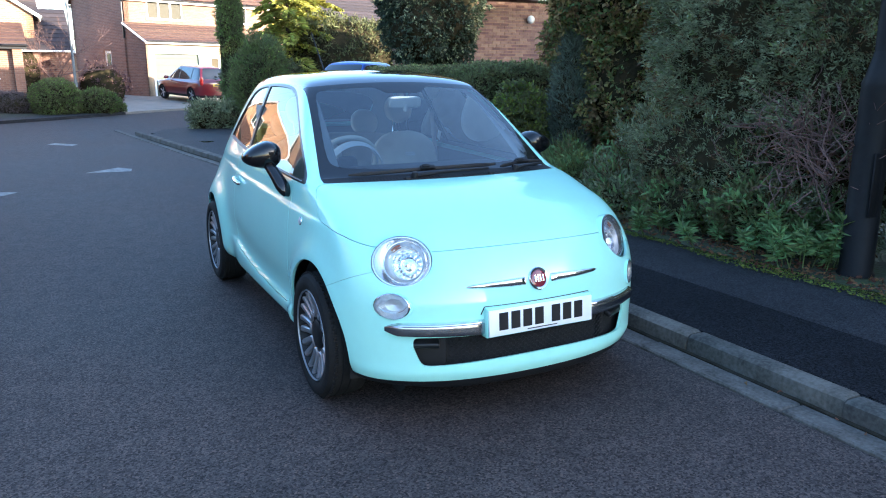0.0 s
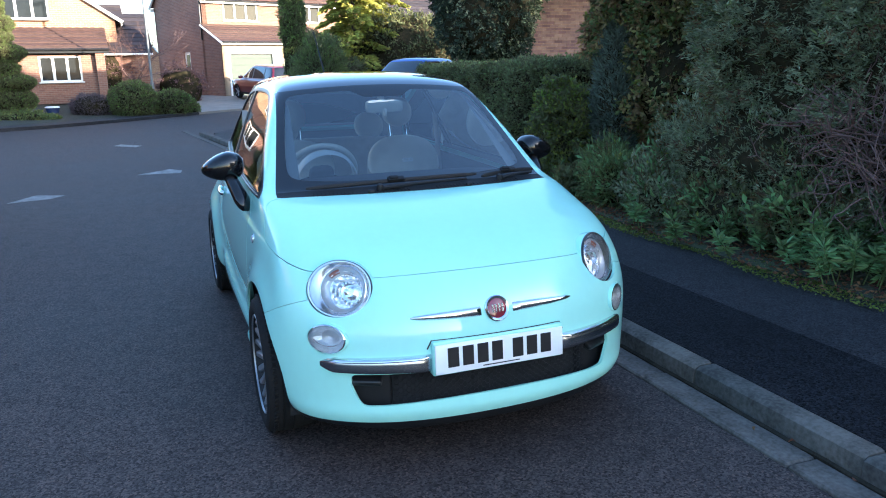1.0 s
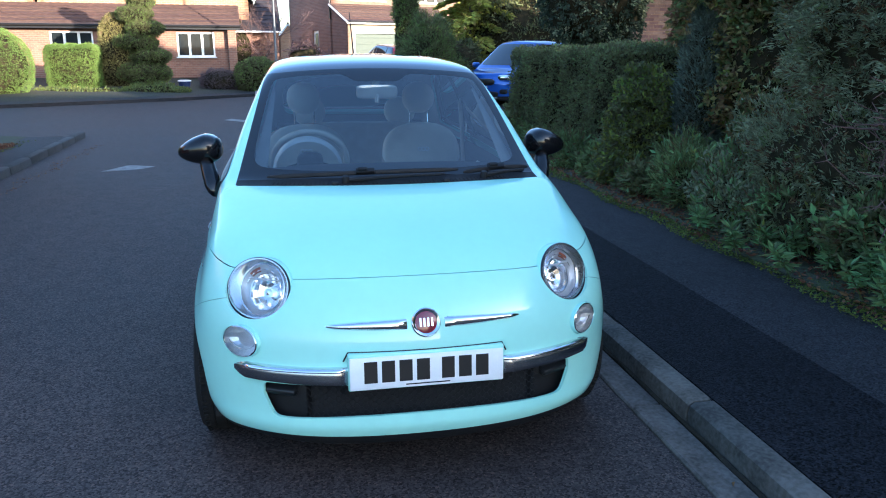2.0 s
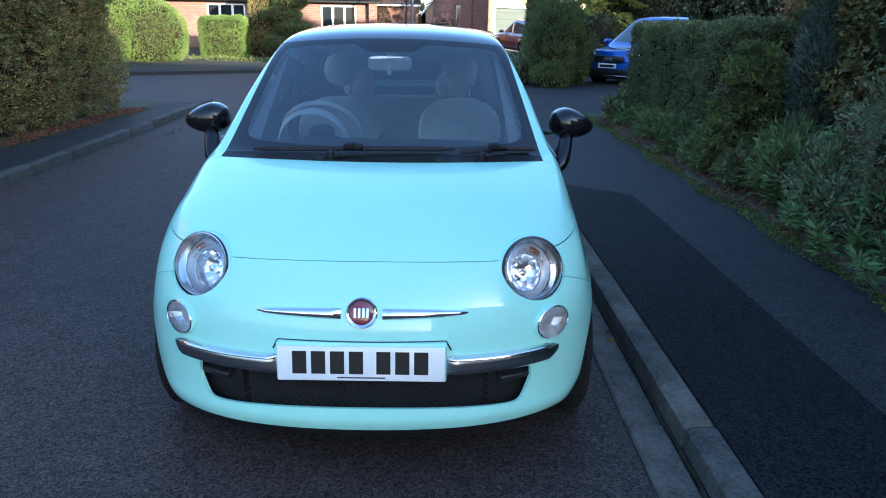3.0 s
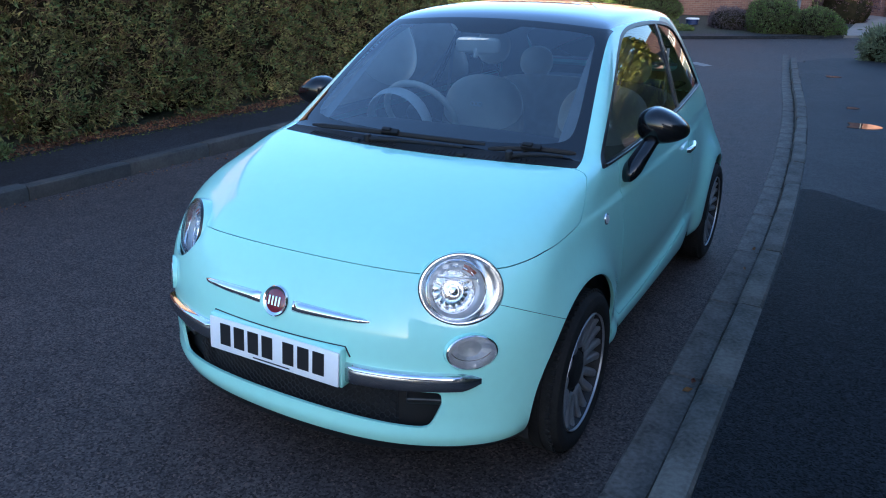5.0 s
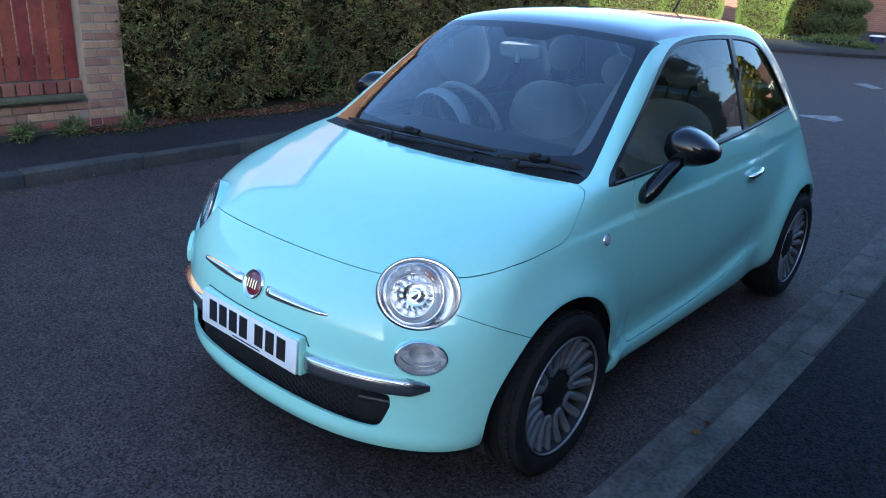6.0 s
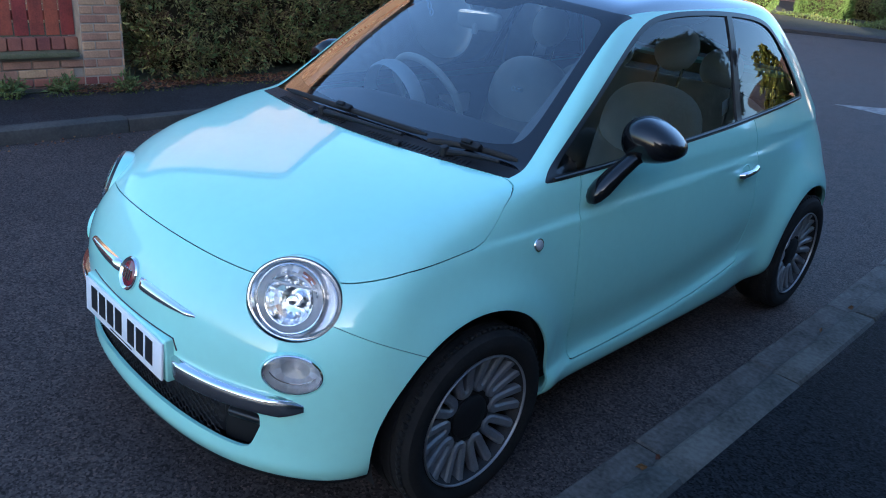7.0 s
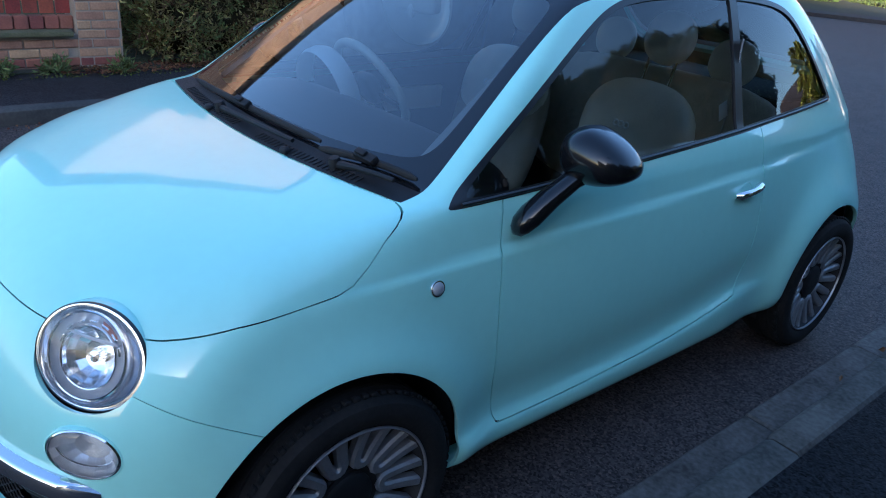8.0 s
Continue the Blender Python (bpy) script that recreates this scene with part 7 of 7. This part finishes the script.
# ---- other parked cars ----
def other_car(name, label, m, L, Wd, H, paint, rear_view=False, nose=0.92, seed=0):
    """A parked car, nose towards -y of m: body, glazing, lamps, plates, grille and wheels."""
    wb0, wb1 = L * 0.20, L * 0.80

    def low(P):
        x, y, z = np.abs(P[:, 0]), P[:, 1], P[:, 2]
        w = Wd / 2 - 0.05 * ((z - 0.6) / 0.4) ** 2
        for yc in (wb0, wb1):
            w = w + 0.02 * np.exp(-((np.hypot(y - yc, z - 0.33) - 0.38) / 0.08) ** 2)
        f = smax(x - w, 0.9 * (0.03 + 0.35 * x ** 2 + 0.25 * np.maximum(z - 0.65, 0) - y), 0.12)
        f = smax(f, z - (nose + 0.09 * np.clip(y / (L * 0.3), 0, 1) - 0.05 * x ** 2), 0.08)
        f = smax(f, 0.9 * (y - (L - 0.03 - 0.25 * x ** 2)), 0.12)
        return smax(f, 0.22 - z, 0.04)

    def cab(P):
        x, y, z = np.abs(P[:, 0]), P[:, 1], P[:, 2]
        f = smax(0.6 * (L * 0.22 + 1.5 * (z - 0.95) + 0.15 * x ** 2 - y), 0.93 * (x - (Wd / 2 - 0.10 - 0.35 * (z - 0.95))), 0.06)
        f = smax(f, z - (H - 0.04 * ((y - L * 0.55) / 1.2) ** 2 - 0.12 * x ** 2), 0.06)
        f = smax(f, 0.85 * (y - (L - 0.12 - 0.45 * np.maximum(z - 0.95, 0) - 0.25 * x ** 2)), 0.1)
        return smax(f, 0.6 - z, 0.03)
    body = lambda P: smin(low(P), cab(P), 0.02)
    S = skin(body, L * 0.22, L * 0.8, 0.62, 26, 60, 26, 120)
    t = thing(name, m, label, "car")

    def place(M):
        R = np.array(m.to_3x3())
        return M[0] @ R.T + np.array(m.translation), M[1] @ R.T, M[2]
    arch = lambda P: np.maximum(np.minimum(np.hypot(P[:, 1] - wb0, P[:, 2] - 0.33), np.hypot(P[:, 1] - wb1, P[:, 2] - 0.33)) - 0.37, 0.5 - ax(P))
    rest = cut(S, arch)[1]
    sidew = lambda P: smax(np.maximum(1.02 - P[:, 2], P[:, 2] - (H - 0.13)), np.maximum(0.70 * (L * 0.22 + 1.5 * (P[:, 2] - 0.95) + 0.16 - P[:, 1]), 0.8 * (P[:, 1] - (L - 0.30 - 0.45 * (P[:, 2] - 0.95)))), 0.05)
    sg, rest = cut(rest, lambda P: np.maximum(sidew(P), Wd / 2 - 0.36 - ax(P)))
    wsf, rest = cut(rest, lambda P: np.maximum(np.maximum(smax(ax(P) - (Wd / 2 - 0.20 - 0.3 * (P[:, 2] - 0.95)), np.maximum(1.06 - P[:, 2], P[:, 2] - (H - 0.09)), 0.04), P[:, 1] - L * 0.5), 0.0 * P[:, 2] - 1))
    rw, rest = cut(rest, lambda P: np.maximum(smax(ax(P) - (Wd / 2 - 0.24 - 0.3 * (P[:, 2] - 0.95)), np.maximum(1.06 - P[:, 2], P[:, 2] - (H - 0.12)), 0.05), L * 0.7 - P[:, 1]))
    sk, rest = cut(rest, lambda P: P[:, 2] - 0.34)
    pressed("body", place(rest), paint, t)
    pressed("lower_trim", place(sk), M_PLASTIC, t)
    post = lambda P: np.minimum(np.abs(P[:, 1] - L * 0.52), np.abs(P[:, 1] - L * 0.76)) - 0.035
    pst, pn = cut(sg, post)
    pressed("window_pillars", place(pst), M_TRIM, t)["kind"] = "stuff"
    for s in (1, -1):
        for lo, hi in ((0, 0.52), (0.52, 0.76), (0.76, 1.1)):
            g = take(pn, [lambda P, s=s: -s * P[:, 0], lambda P, lo=lo: lo * L - P[:, 1], lambda P, hi=hi: P[:, 1] - hi * L])
            if len(g[2]):
                pressed("side_window", place(g), M_DARKGLASS, t, depth=0)
    pressed("windscreen", place(wsf), M_DARKGLASS, t, depth=0)
    pressed("rear_window", place(rw), M_DARKGLASS, t, depth=0)
    for s in (1, -1):
        for yc in (wb0, wb1):
            wm_ = m @ pose(s * (Wd / 2 - 0.11), yc, 0.33) @ facing((s, 0, 0))
            w = part("wheel", move(lathe([(0.225, 0.09), (0.28, 0.10), (0.318, 0.07), (0.328, 0.03), (0.328, -0.06), (0.30, -0.10), (0.2, -0.10)], 32), wm_), M_RUBBER, t)
            part("rim", move(lathe([(0.23, 0.092), (0.222, 0.095), (0.215, 0.06), (0.20, 0.02), (0.0, 0.02)], 32), wm_), M_DARKMETAL, w)
            for k in range(5):
                a = 2 * math.pi * k / 5
                part("spoke", move(tube([(0.03 * math.cos(a), 0.03 * math.sin(a), 0.065), (0.225 * math.cos(a), 0.225 * math.sin(a), 0.085)], [0.035, 0.028], 6, flat=0.5), wm_), M_ALLOY, w)
            part("arch_liner", move(sheet(lambda u, v: (s * v, yc + 0.375 * math.cos(u), 0.33 + 0.375 * math.sin(u)), np.linspace(-0.2, math.pi + 0.2, 16), (0.5, Wd / 2 - 0.02)), m), M_CARPET, t)
        part("headlight", move(blob(0.20, 0.09, 0.075, (s * (Wd / 2 - 0.27), 0.21, 0.80), 2.6, 20, 10), m @ pose(0, 0, 0)), M_REFLECT, t)
        part("tail_light", move(blob(0.09, 0.06, 0.20, (s * (Wd / 2 - 0.17), L - 0.18, 0.98), 3, 16, 10), m), M_TAIL, t)
        part("door_mirror", move(blob(0.12, 0.08, 0.075, (s * (Wd / 2 + 0.06), L * 0.33, 1.05), 2.6, 16, 10), m), paint, t)
        part("fog_pod", move(blob(0.11, 0.05, 0.06, (s * (Wd / 2 - 0.26), 0.14, 0.46), 3, 16, 8), m), M_PLASTIC, t)
    gr = part("grille", move(blob(0.44, 0.05, 0.085, (0, 0.065, 0.70), 4, 28, 10), m), M_TRIM, t)
    for k in range(-7, 8):
        for dz in (-0.03, 0.03):
            part("grille_mesh", move(lathe([(0.022, 0.0), (0.026, 0.004), (0.030, 0.0)], 6, pose(0.052 * k + 0.026 * (dz > 0), 0.012 + 0.3 * (0.052 * k) ** 2, 0.70 + dz, 90, 0, 0)), m), M_SATIN, gr)
    part("bumper_intake", move(blob(0.55, 0.06, 0.07, (0, 0.075, 0.40), 4, 24, 8), m), M_PLASTIC, t)
    part("skid_bar", move(rbox(1.1, 0.05, 0.03, (0, 0.05, 0.31), 0.01), m), M_SATIN, t)
    fp = part("number_plate", move(rbox(0.52, 0.012, 0.11, (0, 0.012, 0.545), 0.003, 1), m), M_PLATE, t)
    part("plate_bar", move(rbox(0.40, 0.006, 0.06, (0, 0.004, 0.545), 0.001, 1), m), M_INK, fp)
    rp_ = part("number_plate", move(rbox(0.52, 0.012, 0.11, (0, L - 0.006, 0.80), 0.003, 1), m), M_PLATEYELLOW, t)
    part("plate_bar", move(rbox(0.40, 0.006, 0.06, (0, L + 0.002, 0.80), 0.001, 1), m), M_INK, rp_)
    part("underbody", move(rbox(Wd - 0.6, L - 0.5, 0.12, (0, L / 2, 0.28), 0.02), m), M_PLASTIC, t)
    return t


other_car("blue_car", "bright blue metallic sports utility car parked on the driveway", pose(4.27, 16.68, 0.095, 2, 0, -46), 4.45, 1.85, 1.68, M_BLUECAR)
other_car("red_car", "dark red people carrier parked before the garage", pose(3.45, 37.4, 0.40, -2.5, 0, 200.4), 4.4, 1.82, 1.66, M_REDCAR)
